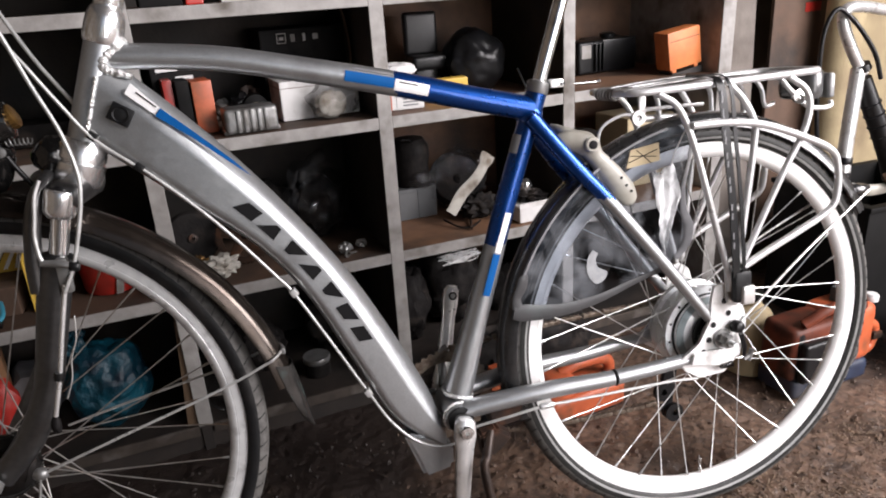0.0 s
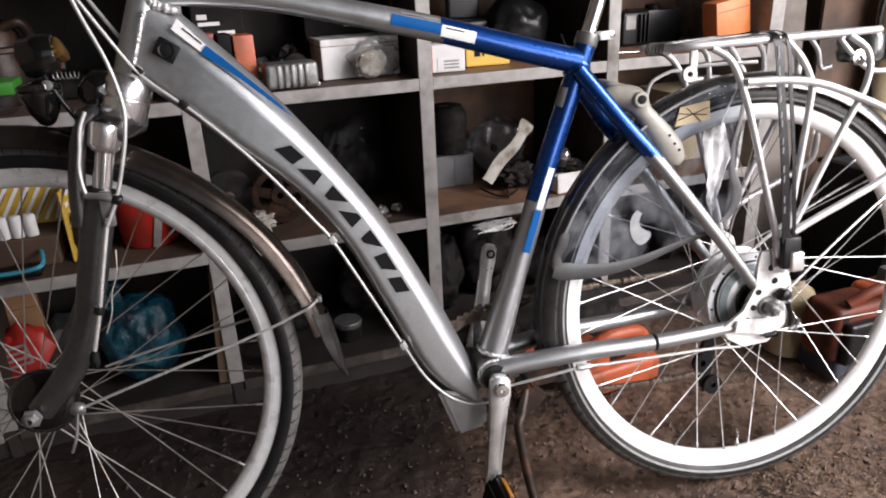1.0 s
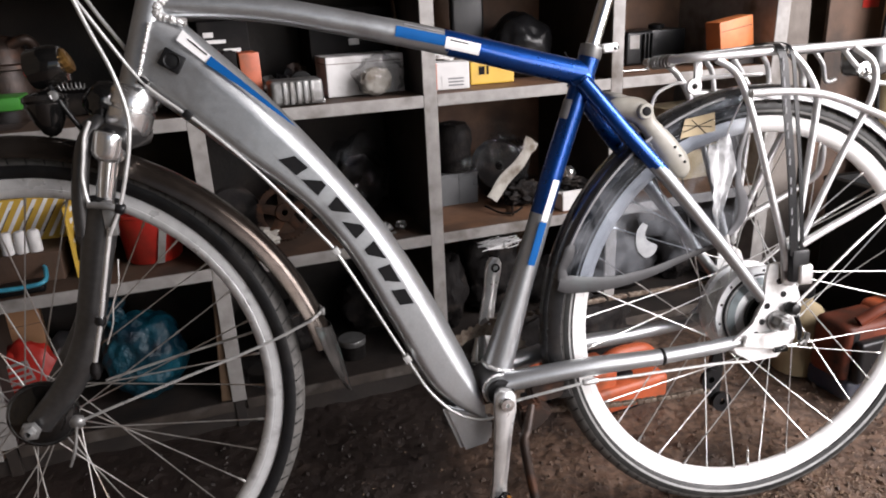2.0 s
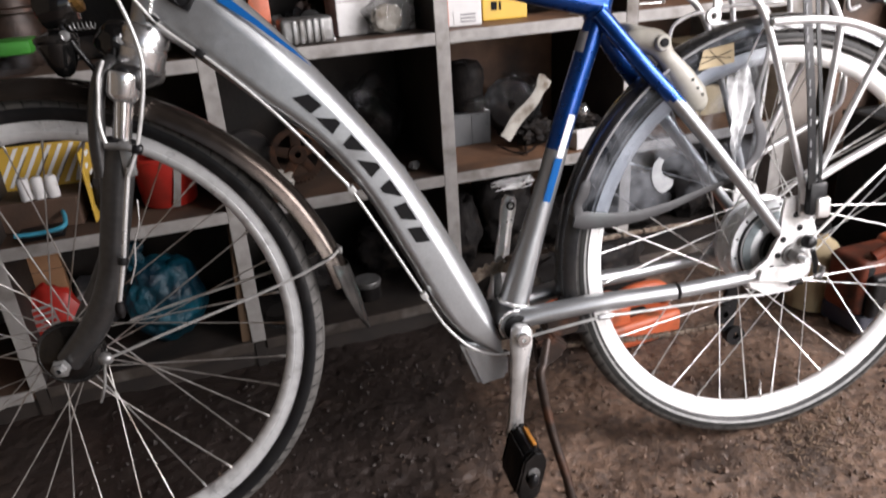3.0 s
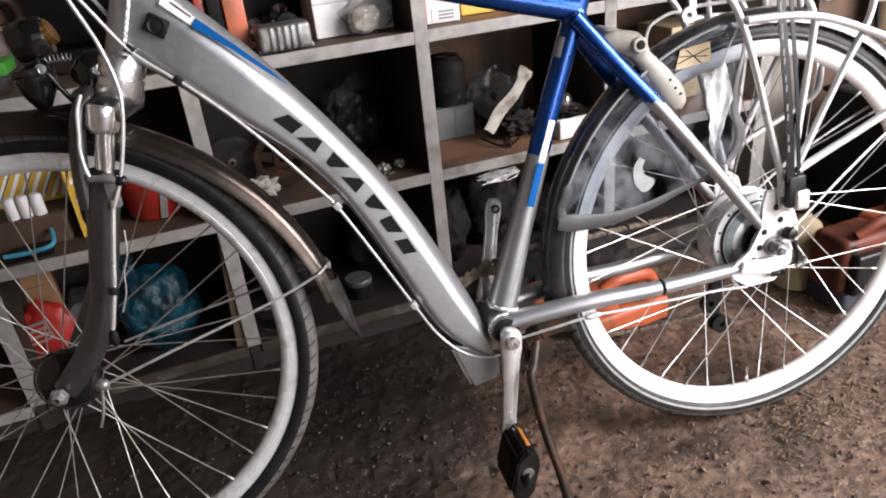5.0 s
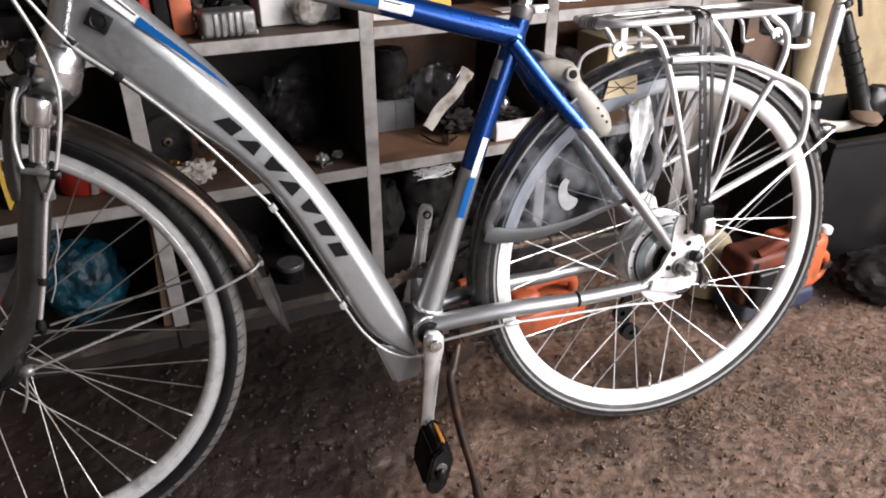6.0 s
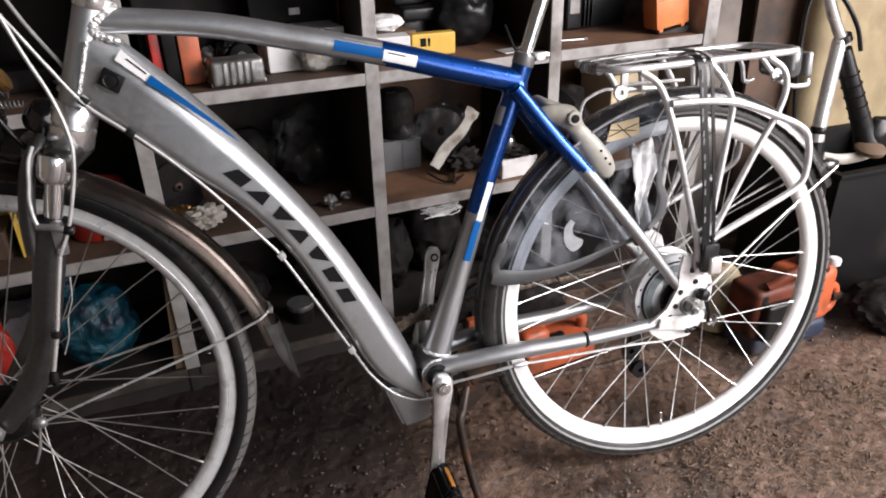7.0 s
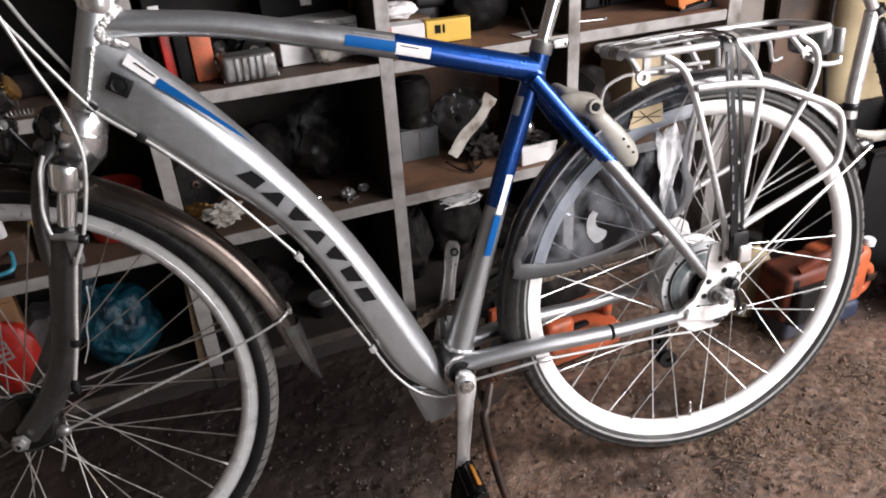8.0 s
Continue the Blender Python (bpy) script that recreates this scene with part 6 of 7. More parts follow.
    for k in range(15):
        s = k / 14
        c = Vector((0.178 + 0.105 * s ** 0.85, 0.105 + 0.006 * math.sin(5 * s), L1 + 0.030 + 0.130 * s + 0.006 * math.sin(7 * s)))
        w = 0.016 + 0.004 * math.sin(4 * s) + (0.008 if k > 12 else 0)
        n = Vector((0.75, 0.25 * math.sin(3 * s), -0.55))
        loops.append([c - n * w, c - n * w * 0.3 + Vector((0, -0.005, 0.002)), c + n * w * 0.4 + Vector((0, -0.004, 0)), c + n * w, c + n * w + Vector((0, 0.001, 0)), c + n * w * 0.4 + Vector((0, -0.003, 0)), c - n * w * 0.3 + Vector((0, -0.004, 0.002)), c - n * w + Vector((0, 0.001, 0))])
    solid("paper_strip", rings(bm, loops), CLOTH, "curled strip of off-white paper hanging over parts", "paper", SHELF)
    solid("machine_part", lump(0.09, 0.06, 0.060, 71, 0.5, 2.4, 4, 0.4), NEAR_BLACK, "dark oily machine fitting below paper", "machine part", on_shelf(0.262, 0.12, L1))
    t = thing("copper_pipe", "thin brown copper pipe lying on the shelf", "pipe", SHELF)
    part("pipe", sweep([(0.205, 0.045, L1 + 0.005), (0.235, 0.12, L1 + 0.006), (0.25, 0.20, L1 + 0.01)], 0.0035, 8), RUST, t)
    t = thing("cable", "short black cable lying on the shelf", "cable", SHELF)
    part("cable_run", sweep([(0.165, 0.12, L1 + 0.012), (0.185, 0.07, L1 + 0.005), (0.215, 0.06, L1 + 0.004), (0.250, 0.09, L1 + 0.004)], 0.0025, 8), BLACK, t)
    t = thing("open_carton", "small open white carton with metal parts", "box", on_shelf(0.372, 0.065, L1, 3))
    part("body", block(0.098, 0.080, 0.040, (0, 0, 0), 0.003), WHITE_CARD, t, soft=False)
    for y in (-0.040, 0.040):
        part("rim", block(0.102, 0.004, 0.012, (0, y, 0.037), 0.001), WHITE_CARD, t, soft=False)
    solid("chrome_ball", lump(0.034, 0.032, 0.040, 73, 0.2, 2.2, 3), CHROME, "shiny chrome bell among parts in a carton", "fitting", on_shelf(0.362, 0.065, L1 + 0.062))
    solid("metal_scrap", lump(0.08, 0.06, 0.036, 75, 0.5, 2.6, 4, 0.4), NEAR_BLACK, "loose dark fittings heaped in a carton", "metal scrap", on_shelf(0.374, 0.065, L1 + 0.036))
    # fourth pigeonhole
    t = thing("cardboard_box", "yellowed cardboard box with black wires on it", "box", on_shelf(0.785, 0.20, L1, 3))
    part("body", block(0.160, 0.14, 0.19, (0, 0, 0), 0.004), PALE_CARD, t, soft=False)
    for k in range(4):
        part("wire", sweep([(-0.06, -0.074, 0.080 + 0.012 * k), (0.0, -0.078, 0.084 + 0.004 * k), (0.07, -0.074, 0.060 + 0.020 * k)], 0.0018, 6), BLACK, t)
    solid("motor_block", lump(0.2, 0.18, 0.18, 81, 0.3, 2.0, 3, 0.2), NEAR_BLACK, "black machine part in the dark pigeonhole", "machine part", on_shelf(0.58, 0.20, L1))
    # first pigeonhole, seen through the front wheel
    t = thing("striped_carton", "open yellow and white striped carton of small rolls", "box", on_shelf(-0.805, 0.13, L1, -4))
    part("body", block(0.165, 0.10, 0.060, (-0.03, 0.0, 0), 0.003), BOARD, t, soft=False)
    back = part("raised_lid", block(0.190, 0.004, 0.150, (-0.02, 0.05, 0), 0.001), YELLOW, t, soft=False)
    side = part("side_panel", block(0.004, 0.10, 0.145, (0.076, 0.0, 0), 0.001), YELLOW, t, soft=False)
    for k in range(9):
        x = -0.112 + 0.021 * k
        part("white_stripe", slab([(x, 0.066), (x + 0.008, 0.066), (min(x + 0.058, 0.072), 0.146), (min(x + 0.050, 0.066), 0.146)], 0.0008, lift=0.0475), STICKER, back, soft=False)
        if k % 2 and k < 8:
            part("print_bar", slab([(x + 0.012, 0.076), (x + 0.015, 0.076), (x + 0.048, 0.128), (x + 0.045, 0.128)], 0.0008, lift=0.0475), RUST, back, soft=False)
    for k in range(7):
        for x in (0.0737, 0.0783):
            part("white_stripe", block(0.0008, 0.030 - 0.008 * (k % 2), 0.009, (x, -0.022 * (k % 2) + 0.004, 0.006 + 0.020 * k), 0), STICKER, side, soft=False)
    for k in range(3):
        t = thing("paper_roll", "small white paper roll standing in a carton", "roll", on_shelf(-0.845 + 0.024 * k, 0.095, L1 + 0.0605), group="white rolls in the striped carton")
        part("roll", turned([(0.010, 0), (0.0115, 0.001), (0.0115, 0.040), (0.008, 0.044), (0.003, 0.0445)], 20), WHITE_CARD, t)
    t = thing("blue_tray", "light blue plastic tray rim before a carton", "tray", on_shelf(-0.825, 0.045, L1, 4))
    part("tray", block(0.080, 0.05, 0.014, (0, 0, 0), 0.004), BLACK, t)
    part("rim", sweep([(-0.044, -0.027, 0.018), (0.0, -0.029, 0.016), (0.040, -0.027, 0.020), (0.044, 0.0, 0.030), (0.040, 0.024, 0.034)], 0.0045, 10), CYAN, t)
    t = thing("red_bucket", "red plastic bucket with a pale stripe", "bucket", on_shelf(-0.590, 0.14, L1))
    part("pail", turned([(0.052, 0), (0.056, 0.004), (0.064, 0.100), (0.067, 0.102), (0.067, 0.108), (0.060, 0.108), (0.052, 0.010)], 36), RED, t)
    part("pale_stripe", move(slab([(-0.004, 0.004), (0.010, 0.004), (0.030, 0.095), (0.014, 0.095)], 0.001), Matrix.Translation((0.010, -0.0625, 0))), EDGE, t, soft=False)
    solid("machine_part", lump(0.08, 0.07, 0.10, 91, 0.4, 2.2, 3, 0.3), NEAR_BLACK, "dark oily machine part on the shelf", "machine part", on_shelf(-0.700, 0.12, L1))


GREY_CARD = material("grey_card", (0.10, 0.104, 0.108), (0.08, 0.083, 0.087), 0.6, 0, 20, grime=(0.12, 0.12, 0.12), grime_amount=0.25)


def bottom_row():
    t = thing("teal_bag", "dark teal knotted plastic bag on the bottom board", "plastic bag", on_shelf(-0.645, 0.12, L0))
    part("sack", lump(0.17, 0.15, 0.20, 101, 0.16, 1.5, 5, 0.10), TEAL, t)
    part("knot", move(lump(0.05, 0.05, 0.07, 102, 0.5, 2.2, 4, 0.4), Matrix.Translation((-0.05, 0.0, 0.17))), TEAL, t)
    t = thing("board_offcut", "brown board offcut leaning on the upright", "board", on_shelf(-0.492, 0.07, L0, 0, 0, 4))
    part("board", block(0.026, 0.12, 0.275, (0, 0, 0), 0.002), CARDBOARD, t, soft=False)
    t = thing("red_packet", "bright red foil packet with a white printed panel", "packet", on_shelf(-0.870, 0.11, L0, -8))
    part("packet", lump(0.125, 0.07, 0.19, 103, 0.16, 2.0, 4, 0.1), RED, t)
    part("printed_panel", move(block(0.060, 0.001, 0.045, (0, 0, 0), 0.0), pose(-0.005, -0.0365, 0.100, -6, -12, 0)), EDGE, t, soft=False)
    for k in range(3):
        part("print_bar", move(block(0.052, 0.001, 0.007, (0, 0, 0.006 + 0.013 * k), 0), pose(-0.005, -0.0375, 0.100, -6, -12, 0)), RED, t, soft=False)
    carton("carton", "brown carton with a raised flap behind a red packet", (0.12, 0.08, 0.23), on_shelf(-0.905, 0.20, L0, 10), KRAFT)
    solid("motor_block", lump(0.16, 0.14, 0.12, 105, 0.3, 2.0, 3, 0.2), GREY_PLASTIC, "grey machine part in the dark shelf", "machine part", on_shelf(-0.80, 0.27, L0))
    t = thing("glass_jar", "small clear glass jar lying on the bottom board", "jar", on_shelf(-0.415, 0.06, L0))
    part("jar", move(spun([(0.032, -0.03), (0.036, -0.026), (0.036, 0.03), (0.034, 0.03), (0.034, -0.024), (0.030, -0.028)], 32), pose(0, 0, 0.037)), FILM, t)
    t = thing("tin_can", "low black tin can with a metal rim", "can", on_shelf(-0.195, 0.10, L0))
    part("can", turned([(0.030, 0), (0.031, 0.002), (0.031, 0.042), (0.032, 0.044), (0.030, 0.045), (0.028, 0.040)], 32), NEAR_BLACK, t)
    part("rim", turned([(0.0315, 0.034), (0.0325, 0.036), (0.0325, 0.046), (0.0315, 0.048)], 32), ZINC, t, "dull metal rim")
    # filler lumps, near-black, stand in for the deep shade of the bottom bays
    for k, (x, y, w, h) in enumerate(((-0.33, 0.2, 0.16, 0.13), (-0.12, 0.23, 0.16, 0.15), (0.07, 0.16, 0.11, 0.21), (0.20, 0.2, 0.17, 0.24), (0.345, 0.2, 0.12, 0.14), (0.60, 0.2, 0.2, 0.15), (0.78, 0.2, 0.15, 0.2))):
        solid("machine_part", lump(w, w * 0.9, h, 111 + k, 0.28, 1.8, 4, 0.12), NEAR_BLACK, "black filler lump on the bottom board for shaded clutter", "machine part", on_shelf(x, y, L0))
    film_bag("plastic_bag", "clear film crumpled over dark machine parts", (0.15, 0.10, 0.05), on_shelf(0.160, 0.12, L0 + 0.235), 11)
    solid("wire_bundle", wire_loops(14, 0.055, 0.02, 5), STICKER, "tangle of thin pale wire on machine parts", "wire", on_shelf(0.175, 0.055, L0 + 0.232), kind="stuff")
    solid("film_scrap", lump(0.060, 0.03, 0.014, 121, 0.4, 2.2, 4, 0.3), WHITE_CARD, "crumpled strip of white film on machine parts", "film", on_shelf(0.172, 0.055, L0 + 0.230))


def wire_loops(count, wide, high, seed):
    rnd = random.Random(seed)
    bm = bmesh.new()
    for k in range(count):
        pts = [(rnd.uniform(-wide, wide), rnd.uniform(-wide * 0.4, wide * 0.4), rnd.uniform(0, high)) for _ in range(4)]
        sweep(pts, 0.0009, 5, per=6, bm=bm)
    return bm


def guard_reflection():
    """A crumpled white strip on the clear guard that stands in for a bright reflection."""
    bm = bmesh.new()
    nx, nz = 10, 22
    rows = []
    for j in range(nz + 1):
        row = []
        for i in range(nx + 1):
            u, v = i / nx, j / nz
            tear = 0.005 * abs((v * 4.3) % 1 - 0.5) + 0.003 * noise.noise((v * 9, 2, 0))
            left = float(np.interp(v, (0, 0.18, 0.52, 0.80, 1), (-0.104, -0.101, -0.096, -0.094, -0.087))) + tear
            right = float(np.interp(v, (0, 0.16, 0.42, 0.70, 1), (-0.066, -0.061, -0.056, -0.066, -0.080))) - tear * 0.7
            x = left + (right - left) * u
            y = -0.0395 + 0.0040 * noise.noise((u * 5, v * 6, 1)) + 0.0022 * math.sin(u * 14 + v * 9)
            z = 0.628 + 0.014 * u - 0.130 * v + 0.007 * noise.noise((u * 6, v * 6, 8))
            row.append(Vector((x, y, z)))
        rows.append(row)
    loops = [row + [p + Vector((0, 0.0012, 0)) for p in reversed(row)] for row in rows]
    rings(bm, loops)
    ob = solid("reflection_sheet", bm, WHITE_REFLECTION, "white sheet standing for the reflection on the clear coat guard", "plastic sheet", bike.matrix_world.copy())
    # added thread that holds the reflection strip to the rack
    part("tie", sweep([(-0.074, -0.0395, 0.634), (-0.072, -0.050, 0.660), (-0.068, -0.074, 0.698)], 0.0010, 6), WHITE_REFLECTION, ob)


guard_reflection()


def floor_things():
    # orange power tool behind the chain
    t = thing("power_saw", "orange motor saw with a loop handle lying on the floor", "saw", pose(-0.075, 0.315, -0.005, 0, 0, 12))
    part("body", block(0.20, 0.10, 0.062, (0, 0, 0), 0.014, 3), ORANGE, t)
    part("shoulder", block(0.075, 0.085, 0.105, (-0.064, 0.004, 0.004), 0.018, 3), ORANGE, t)
    part("top_handle", sweep([(-0.050, 0, 0.100), (-0.010, -0.005, 0.116), (0.055, -0.005, 0.112), (0.085, -0.002, 0.090), (0.088, 0, 0.055)], [0.014, 0.015, 0.015, 0.013, 0.012], 14), ORANGE, t)
    part("trigger", block(0.05, 0.016, 0.012, (-0.006, -0.02, 0.066), 0.004), BLACK, t)
    part("base_plate", block(0.19, 0.09, 0.004, (0, 0, -0.003), 0.001), BLACK, t)
    # orange part by the seat tube
    t = thing("power_saw", "orange and black saw part standing under the shelf", "saw", pose(-0.265, 0.36, -0.009, 0, 0, 10))
    part("body", block(0.09, 0.06, 0.10, (0, 0, 0), 0.012, 3), BLACK, t)
    part("guard", block(0.026, 0.02, 0.060, (-0.01, -0.034, 0.085), 0.006), ORANGE, t)
    part("guard_fin", block(0.005, 0.022, 0.056, (0.010, -0.036, 0.087), 0.002), ORANGE, t)
    # second saw at the right of the shelves
    t = thing("motor_saw", "orange motor saw with a black side on the floor", "saw", pose(0.500, 0.225, -0.006, 0, 0, 8))
    part("base", block(0.235, 0.110, 0.052, (-0.012, 0.010, 0), 0.016, 3), NAVY, t, "dark blue base")
    body = part("body", block(0.130, 0.10, 0.145, (0.050, 0.008, 0.046), 0.026, 4), ORANGE, t)
    part("motor_cover", block(0.140, 0.096, 0.132, (-0.070, 0.008, 0.046), 0.022, 4), SHADED_ORANGE, t, "dull orange motor cover in shaded tone")
    part("starter_cover", block(0.135, 0.024, 0.098, (-0.058, -0.050, 0.050), 0.030, 4), BLACK, body, "black starter cover")
    for k in range(2):
        part("cooling_fin", block(0.007, 0.006, 0.078 - 0.014 * k, (-0.004 + 0.014 * k, -0.061, 0.072 + 0.008 * k), 0.002), ZINC, body)
    part("side_cover", block(0.022, 0.096, 0.116, (-0.118, 0.006, 0.052), 0.010), BLACK, body, "black end cover")
    part("chrome_grip", sweep([(0.004, -0.066, 0.072), (0.012, -0.072, 0.105), (0.010, -0.068, 0.140), (-0.006, -0.064, 0.148)], 0.006, 10), ZINC, body)
    part("front_handle", sweep([(-0.11, -0.03, 0.185), (-0.06, -0.045, 0.215), (0.02, -0.045, 0.222), (0.07, -0.03, 0.190)], 0.012, 12), SHADED_ORANGE, t)
    part("fuel_cap", turned_at([(0.014, 0), (0.015, 0.012), (0.012, 0.017)], (0.112, -0.02, 0.188)), WHITE_CARD, t, "white fuel cap")
    part("filter_box", block(0.055, 0.055, 0.040, (0.058, 0, 0.186), 0.008), GREY_CARD, t)
    part("rear_grip", sweep([(0.12, 0, 0.12), (0.165, 0, 0.10), (0.16, 0, 0.05), (0.12, 0, 0.04)], [0.014, 0.012, 0.012, 0.014], 12), ORANGE, t)
    part("chain_spike", block(0.03, 0.012, 0.02, (0.165, -0.01, 0.07), 0.004), RUST, t)
    t = thing("jug", "yellowed plastic jug standing on the floor", "jug", pose(0.385, 0.33, -0.009, 0, 0, 0))
    part("jug_body", turned([(0.045, 0), (0.055, 0.006), (0.056, 0.13), (0.040, 0.16), (0.018, 0.175), (0.018, 0.19)], 28), BEIGE, t)
    part("jug_cap", turned_at([(0.020, 0), (0.020, 0.018), (0.016, 0.020)], (0, 0, 0.188)), BLACK, t)
    # near-black lump added to hide the lit boards behind it
    solid("machine_part", lump(0.36, 0.12, 0.20, 141, 0.30, 2.4, 4, 0.1), NEAR_BLACK, "long black filler part on the floor before the shelves", "machine part", pose(-0.15, 0.455, -0.009, 0, 0, 8))
    solid("machine_part", lump(0.26, 0.20, 0.13, 143, 0.22, 2.2, 4, 0.1), NEAR_BLACK, "black machine part on the floor beside a crate", "machine part", pose(0.825, 0.19, -0.009, 0, 0, -10))
    # dark crate, jugs and the handlebar of a second bicycle
    t = thing("crate", "dark grey dusty plastic crate standing on the floor", "crate", pose(0.86, 0.50, -0.009, 0, 0, 4))
    part("base", block(0.36, 0.29, 0.012, (0, 0, 0), 0.004), BIN, t)
    for sx, sy, x, y in ((0.36, 0.012, 0, -0.145), (0.36, 0.012, 0, 0.145), (0.012, 0.278, -0.174, 0), (0.012, 0.278, 0.174, 0)):
        part("side", block(sx, sy, 0.36, (x, y, 0.010), 0.003), BIN, t)
    part("lip", join(block(0.38, 0.020, 0.014, (0, -0.152, 0.356), 0.004), block(0.38, 0.020, 0.014, (0, 0.152, 0.356), 0.004), block(0.020, 0.29, 0.014, (-0.181, 0, 0.356), 0.004), block(0.020, 0.29, 0.014, (0.181, 0, 0.356), 0.004)), BIN, t)
    t = thing("jug", "dirty yellow plastic jug with a ribbed neck", "jug", pose(1.10, 0.20, -0.009))
    part("jug_body", turned([(0.06, 0), (0.07, 0.01), (0.07, 0.15), (0.05, 0.20), (0.025, 0.215), (0.025, 0.24)], 28), BEIGE, t)
    part("jug_cap", turned_at([(0.028, 0), (0.028, 0.03), (0.024, 0.033)], (0, 0, 0.236)), CARDBOARD, t)
    t = thing("spare_bicycle", "silver handlebar end with black grip of a second bicycle", "bicycle", pose(0, 0, 0))
    part("fork_tube", sweep([(0.512, 0.306, 0.785), (0.552, 0.296, 0.700), (0.531, 0.277, 0.547), (0.526, 0.269, 0.485)][1:], 0.0150, 18), ALLOY, t, "silver tube with black bands")
    part("band", move(turned([(0.0155, -0.008), (0.0172, -0.006), (0.0172, 0.006), (0.0155, 0.008)], 20), along((0.5275, 0.2725, 0.510), (0.531, 0.277, 0.547))), BLACK, t)
    part("handlebar", sweep([(0.640, 0.340, 0.812), (0.580, 0.325, 0.822), (0.530, 0.312, 0.826), (0.506, 0.305, 0.818), (0.502, 0.301, 0.798), (0.516, 0.299, 0.765), (0.545, 0.297, 0.718), (0.567, 0.295, 0.690)], 0.0120, 16), ALLOY, t)
    g = part("grip", sweep([(0.566, 0.294, 0.680), (0.590, 0.288, 0.625), (0.622, 0.280, 0.560), (0.650, 0.272, 0.500), (0.668, 0.266, 0.460)], [0.0165, 0.0195, 0.0205, 0.0225, 0.028], 18), BLACK, t, "black ribbed rubber grip")
    for k in range(6):
        c = Vector((0.590, 0.288, 0.625)).lerp(Vector((0.646, 0.273, 0.508)), k / 5)
        part("grip_rib", move(turned([(0.019, -0.002), (0.0225, 0), (0.019, 0.002)], 18), along(c, c + Vector((0.056, -0.015, -0.117)))), BLACK, g)
    part("grip_end", move(lump(0.085, 0.060, 0.085, 131, 0.15, 2, 3), Matrix.Translation((0.690, 0.268, 0.448))), BLACK, g)
    part("clamp", move(turned([(0.0135, -0.008), (0.0185, -0.007), (0.0185, 0.007), (0.0135, 0.008)], 18), along((0.560, 0.296, 0.702), (0.572, 0.293, 0.680))), BLACK, t)
    part("cable", sweep([(0.572, 0.268, 0.300), (0.505, 0.285, 0.420), (0.462, 0.290, 0.580), (0.4464, 0.290, 0.7356), (0.4530, 0.290, 0.800), (0.4720, 0.288, 0.826), (0.4980, 0.284, 0.812), (0.534, 0.276, 0.7736), (0.568, 0.272, 0.728), (0.588, 0.270, 0.680)], 0.0048, 10), BLACK, t, "black brake cable")
    part("lever", sweep([(0.545, 0.262, 0.452), (0.585, 0.255, 0.440), (0.640, 0.250, 0.442), (0.690, 0.246, 0.452)], [0.008, 0.013, 0.012, 0.008], 14, wide=0.6), CREAM, t, "pale metal lever")
    part("fork_crown", sweep([(0.524, 0.268, 0.485), (0.528, 0.264, 0.440), (0.555, 0.264, 0.400), (0.575, 0.275, 0.25), (0.585, 0.30, -0.005)], [0.016, 0.018, 0.016, 0.013, 0.012], 14), BLACK, t)
    part("lever_knob", move(turned([(0.012, 0), (0.030, 0.006), (0.034, 0.016), (0.026, 0.024), (0.008, 0.027)], 28), pose(0.655, 0.245, 0.447, 10, 0, 0)), CARDBOARD, t, "turned brown wooden knob")
    # sheets leaning on the wall beside the shelves
    t = thing("cardboard_sheet", "tall brown board with a red printed patch", "cardboard", SHELF @ pose(1.335, 0.150, -0.009, -1, 0, 0))
    part("sheet", block(0.235, 0.012, 1.35, (0, 0, 0), 0.002), BOARD, t, soft=False)
    part("printed_patch", block(0.060, 0.002, 0.026, (0.030, -0.0065, 0.786), 0), RED, t, "faded red printed patch", soft=False)
    t = thing("painted_board", "dusty grey brown board leaning beside the shelves", "board", SHELF @ pose(1.058, 0.11, -0.009, -3, 0, 0))
    part("sheet", block(0.155, 0.02, 1.35, (0, 0, 0), 0.004), DUSTY_BOARD, t, soft=False)
    t = thing("cream_board", "yellowed cream board leaning on the wall", "board", SHELF @ pose(1.89, 0.14, -0.009, -5, 0, 0))
    part("sheet", block(0.82, 0.03, 1.4, (0, 0, 0), 0.006), BEIGE, t, soft=False)
    t = thing("foam_roll", "tall rolled yellowed foam standing on the floor", "foam", SHELF @ pose(1.405, 0.08, -0.009))
    part("roll", turned([(0.050, 0), (0.053, 0.01), (0.050, 0.6), (0.053, 1.2), (0.047, 1.21)], 28), BEIGE, t)


# darker copy of the orange: shadow on the saw put into the colour
SHADED_ORANGE = material("shaded_orange_plastic", (0.16, 0.038, 0.018), (0.08, 0.022, 0.013), 0.5, 0, 20, grime=(0.02, 0.014, 0.011), grime_amount=0.5, grime_scale=14, gloss=0.25)
NAVY = material("dark_blue_plastic", (0.02, 0.03, 0.06), (0.015, 0.02, 0.04), 0.45, 0, 30, grime=(0.06, 0.055, 0.05), grime_amount=0.3)
BIN = material("dusty_dark_plastic", (0.009, 0.009, 0.009), (0.006, 0.006, 0.006), 0.55, 0, 10, grime=(0.022, 0.020, 0.018), grime_amount=0.3, grime_scale=5, gloss=0.12)


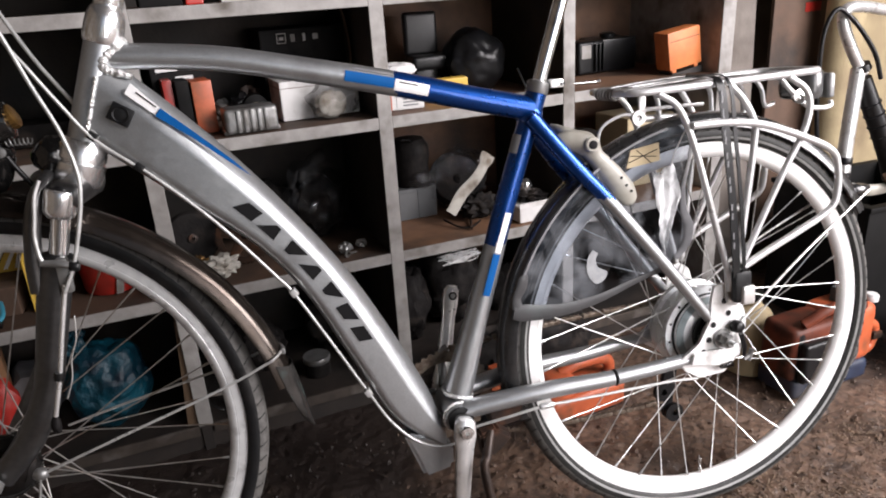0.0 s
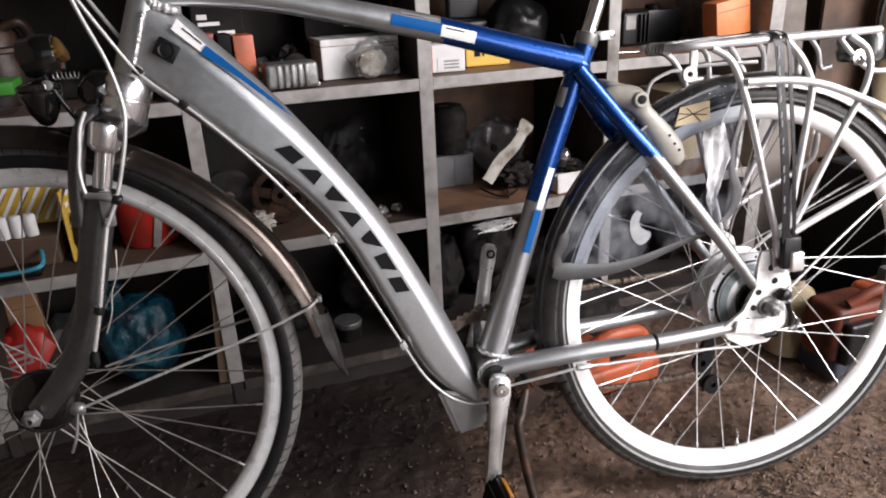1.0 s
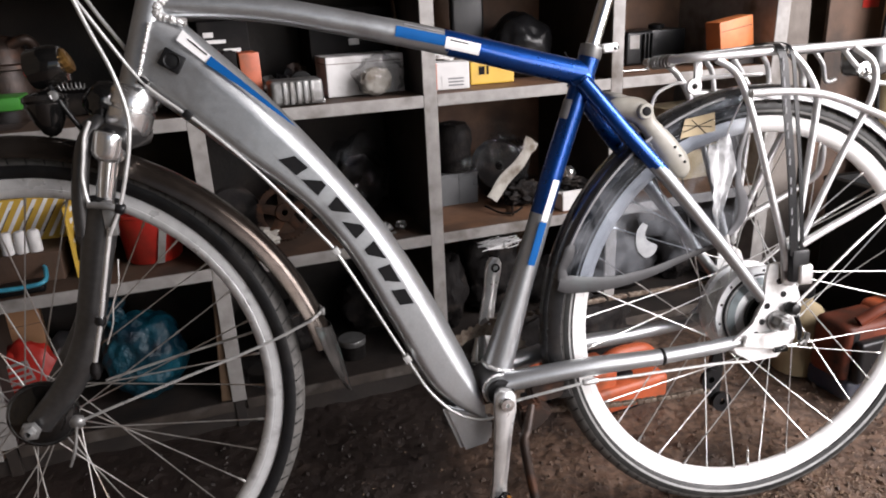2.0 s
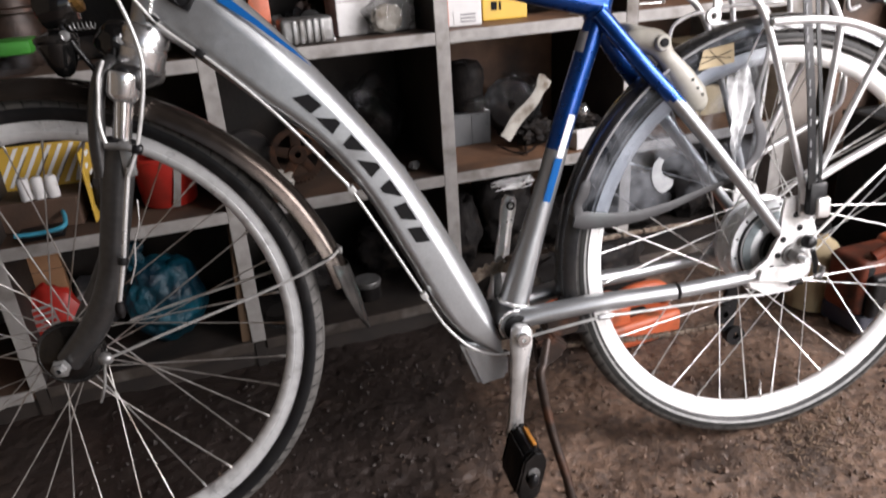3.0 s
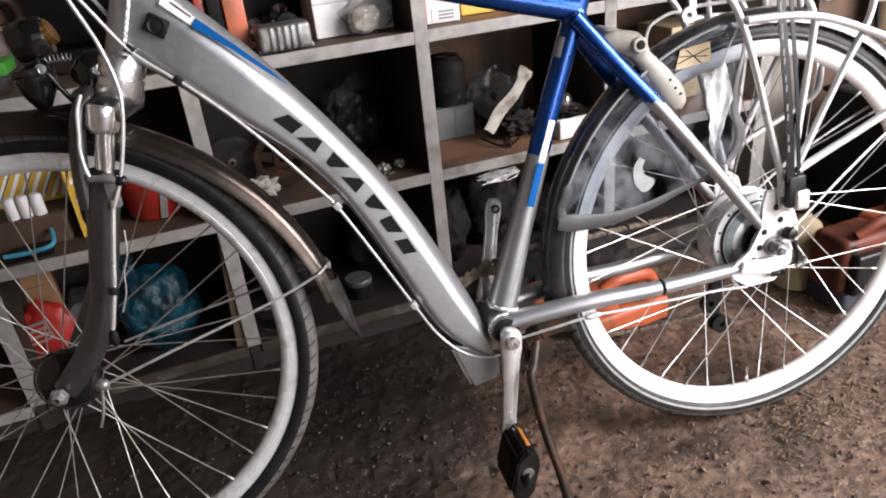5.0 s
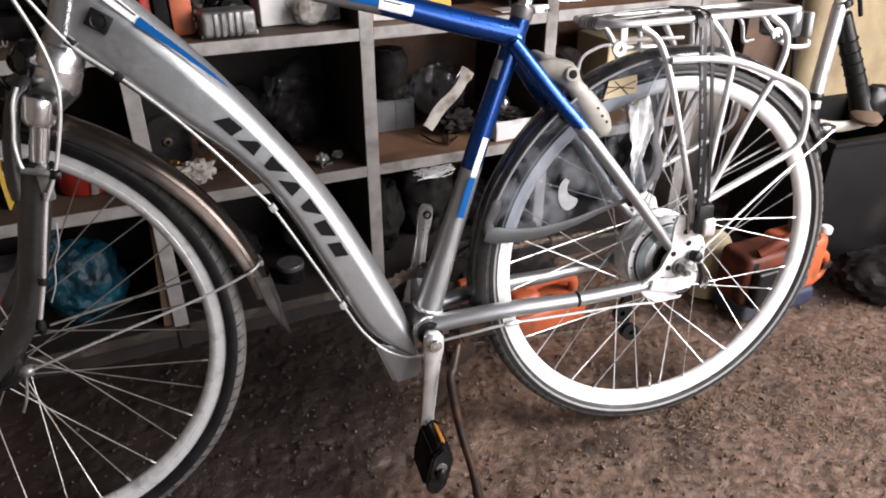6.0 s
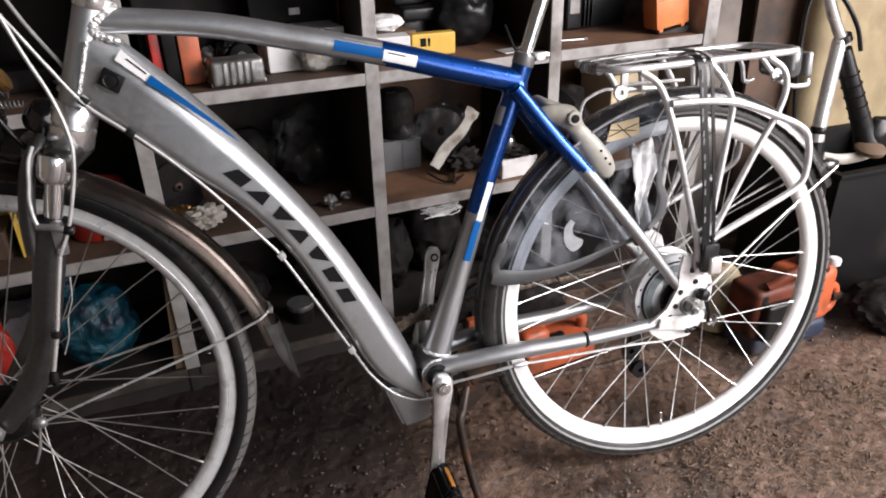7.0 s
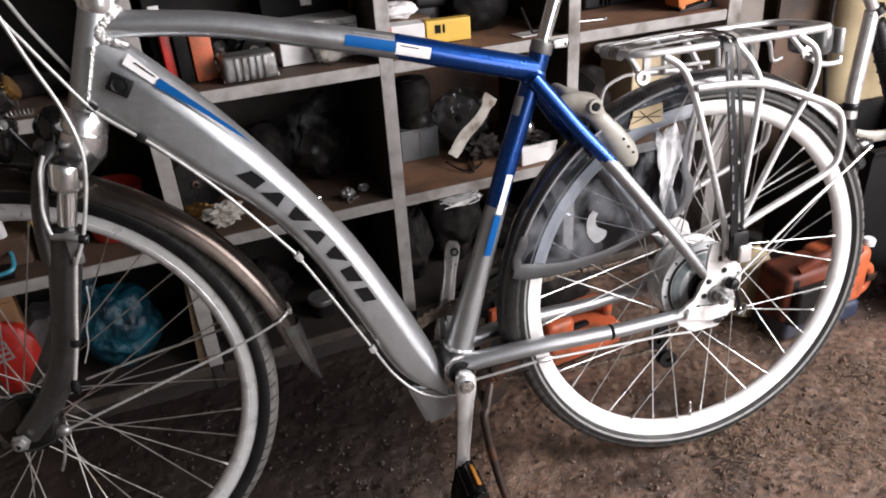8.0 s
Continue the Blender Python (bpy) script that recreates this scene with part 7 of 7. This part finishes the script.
def litter():
    rnd = random.Random(7)
    bm = bmesh.new()
    heaps = ((0.30, -0.15, 0.06), (0.09, -0.06, 0.05), (0.21, -0.09, 0.07), (0.45, 0.02, 0.05), (0.56, -0.02, 0.07), (0.05, -0.12, 0.06), (0.42, -0.22, 0.09))
    for k in range(9500):
        if k % 5 == 0:
            hx, hy, hr = heaps[rnd.randrange(len(heaps))]
            x, y = rnd.gauss(hx, hr), rnd.gauss(hy, hr * 0.7)
        else:
            x, y = rnd.gauss(0.32, 0.46), rnd.uniform(-0.8, 0.36)
        if x < -1.3 or x > 1.3:
            continue
        size = rnd.uniform(0.0010, 0.0028) * (1.35 if k % 5 == 0 or rnd.random() < 0.06 else 1)
        m = Matrix.Translation((x, y, -0.006 + size * 0.3)) @ Euler((rnd.uniform(-0.5, 0.5), rnd.uniform(-0.5, 0.5), rnd.uniform(0, 6))).to_matrix().to_4x4() @ Matrix.Diagonal((size * rnd.uniform(1, 2.4), size, size * 0.7, 1))
        vs = [bm.verts.new(m @ Vector(v)) for v in ((1, 0, 0), (-0.8, 0.5, 0), (-0.5, -0.8, 0.1), (0, 0, 0.9))]
        for a, b, c in ((0, 1, 2), (0, 1, 3), (1, 2, 3), (2, 0, 3)):
            bm.faces.new((vs[a], vs[b], vs[c]))
    clods = bmesh.new()
    for k in range(3600):
        x, y = rnd.uniform(-1.2, 1.1), rnd.uniform(-0.75, 0.38)
        size = rnd.uniform(0.0018, 0.0052) * (1.6 if rnd.random() < 0.05 else 1)
        m = Matrix.Translation((x, y, -0.0065)) @ Euler((rnd.uniform(0, 6), rnd.uniform(0, 6), rnd.uniform(0, 6))).to_matrix().to_4x4() @ Matrix.Diagonal((size * rnd.uniform(1, 1.6), size, size * rnd.uniform(0.6, 1), 1))
        vs = [clods.verts.new(m @ Vector(v)) for v in ((1, 0, 0), (0, 1, 0), (-0.8, 0.2, 0.1), (0.1, -0.9, 0), (0, 0, 0.9), (0, 0.1, -0.9))]
        for a, b in ((0, 1), (1, 2), (2, 3), (3, 0)):
            clods.faces.new((vs[a], vs[b], vs[4]))
            clods.faces.new((vs[b], vs[a], vs[5]))
    solid("soil_clods", clods, GROUND, "small clods of dark soil on the dirt floor", "soil", kind="stuff", soft=False)
    solid("floor_litter", bm, CHIPS, "wood chips, grit and swarf on the floor", "litter", kind="stuff", soft=False)


top_row()
middle_row()
bottom_row()
floor_things()
litter()
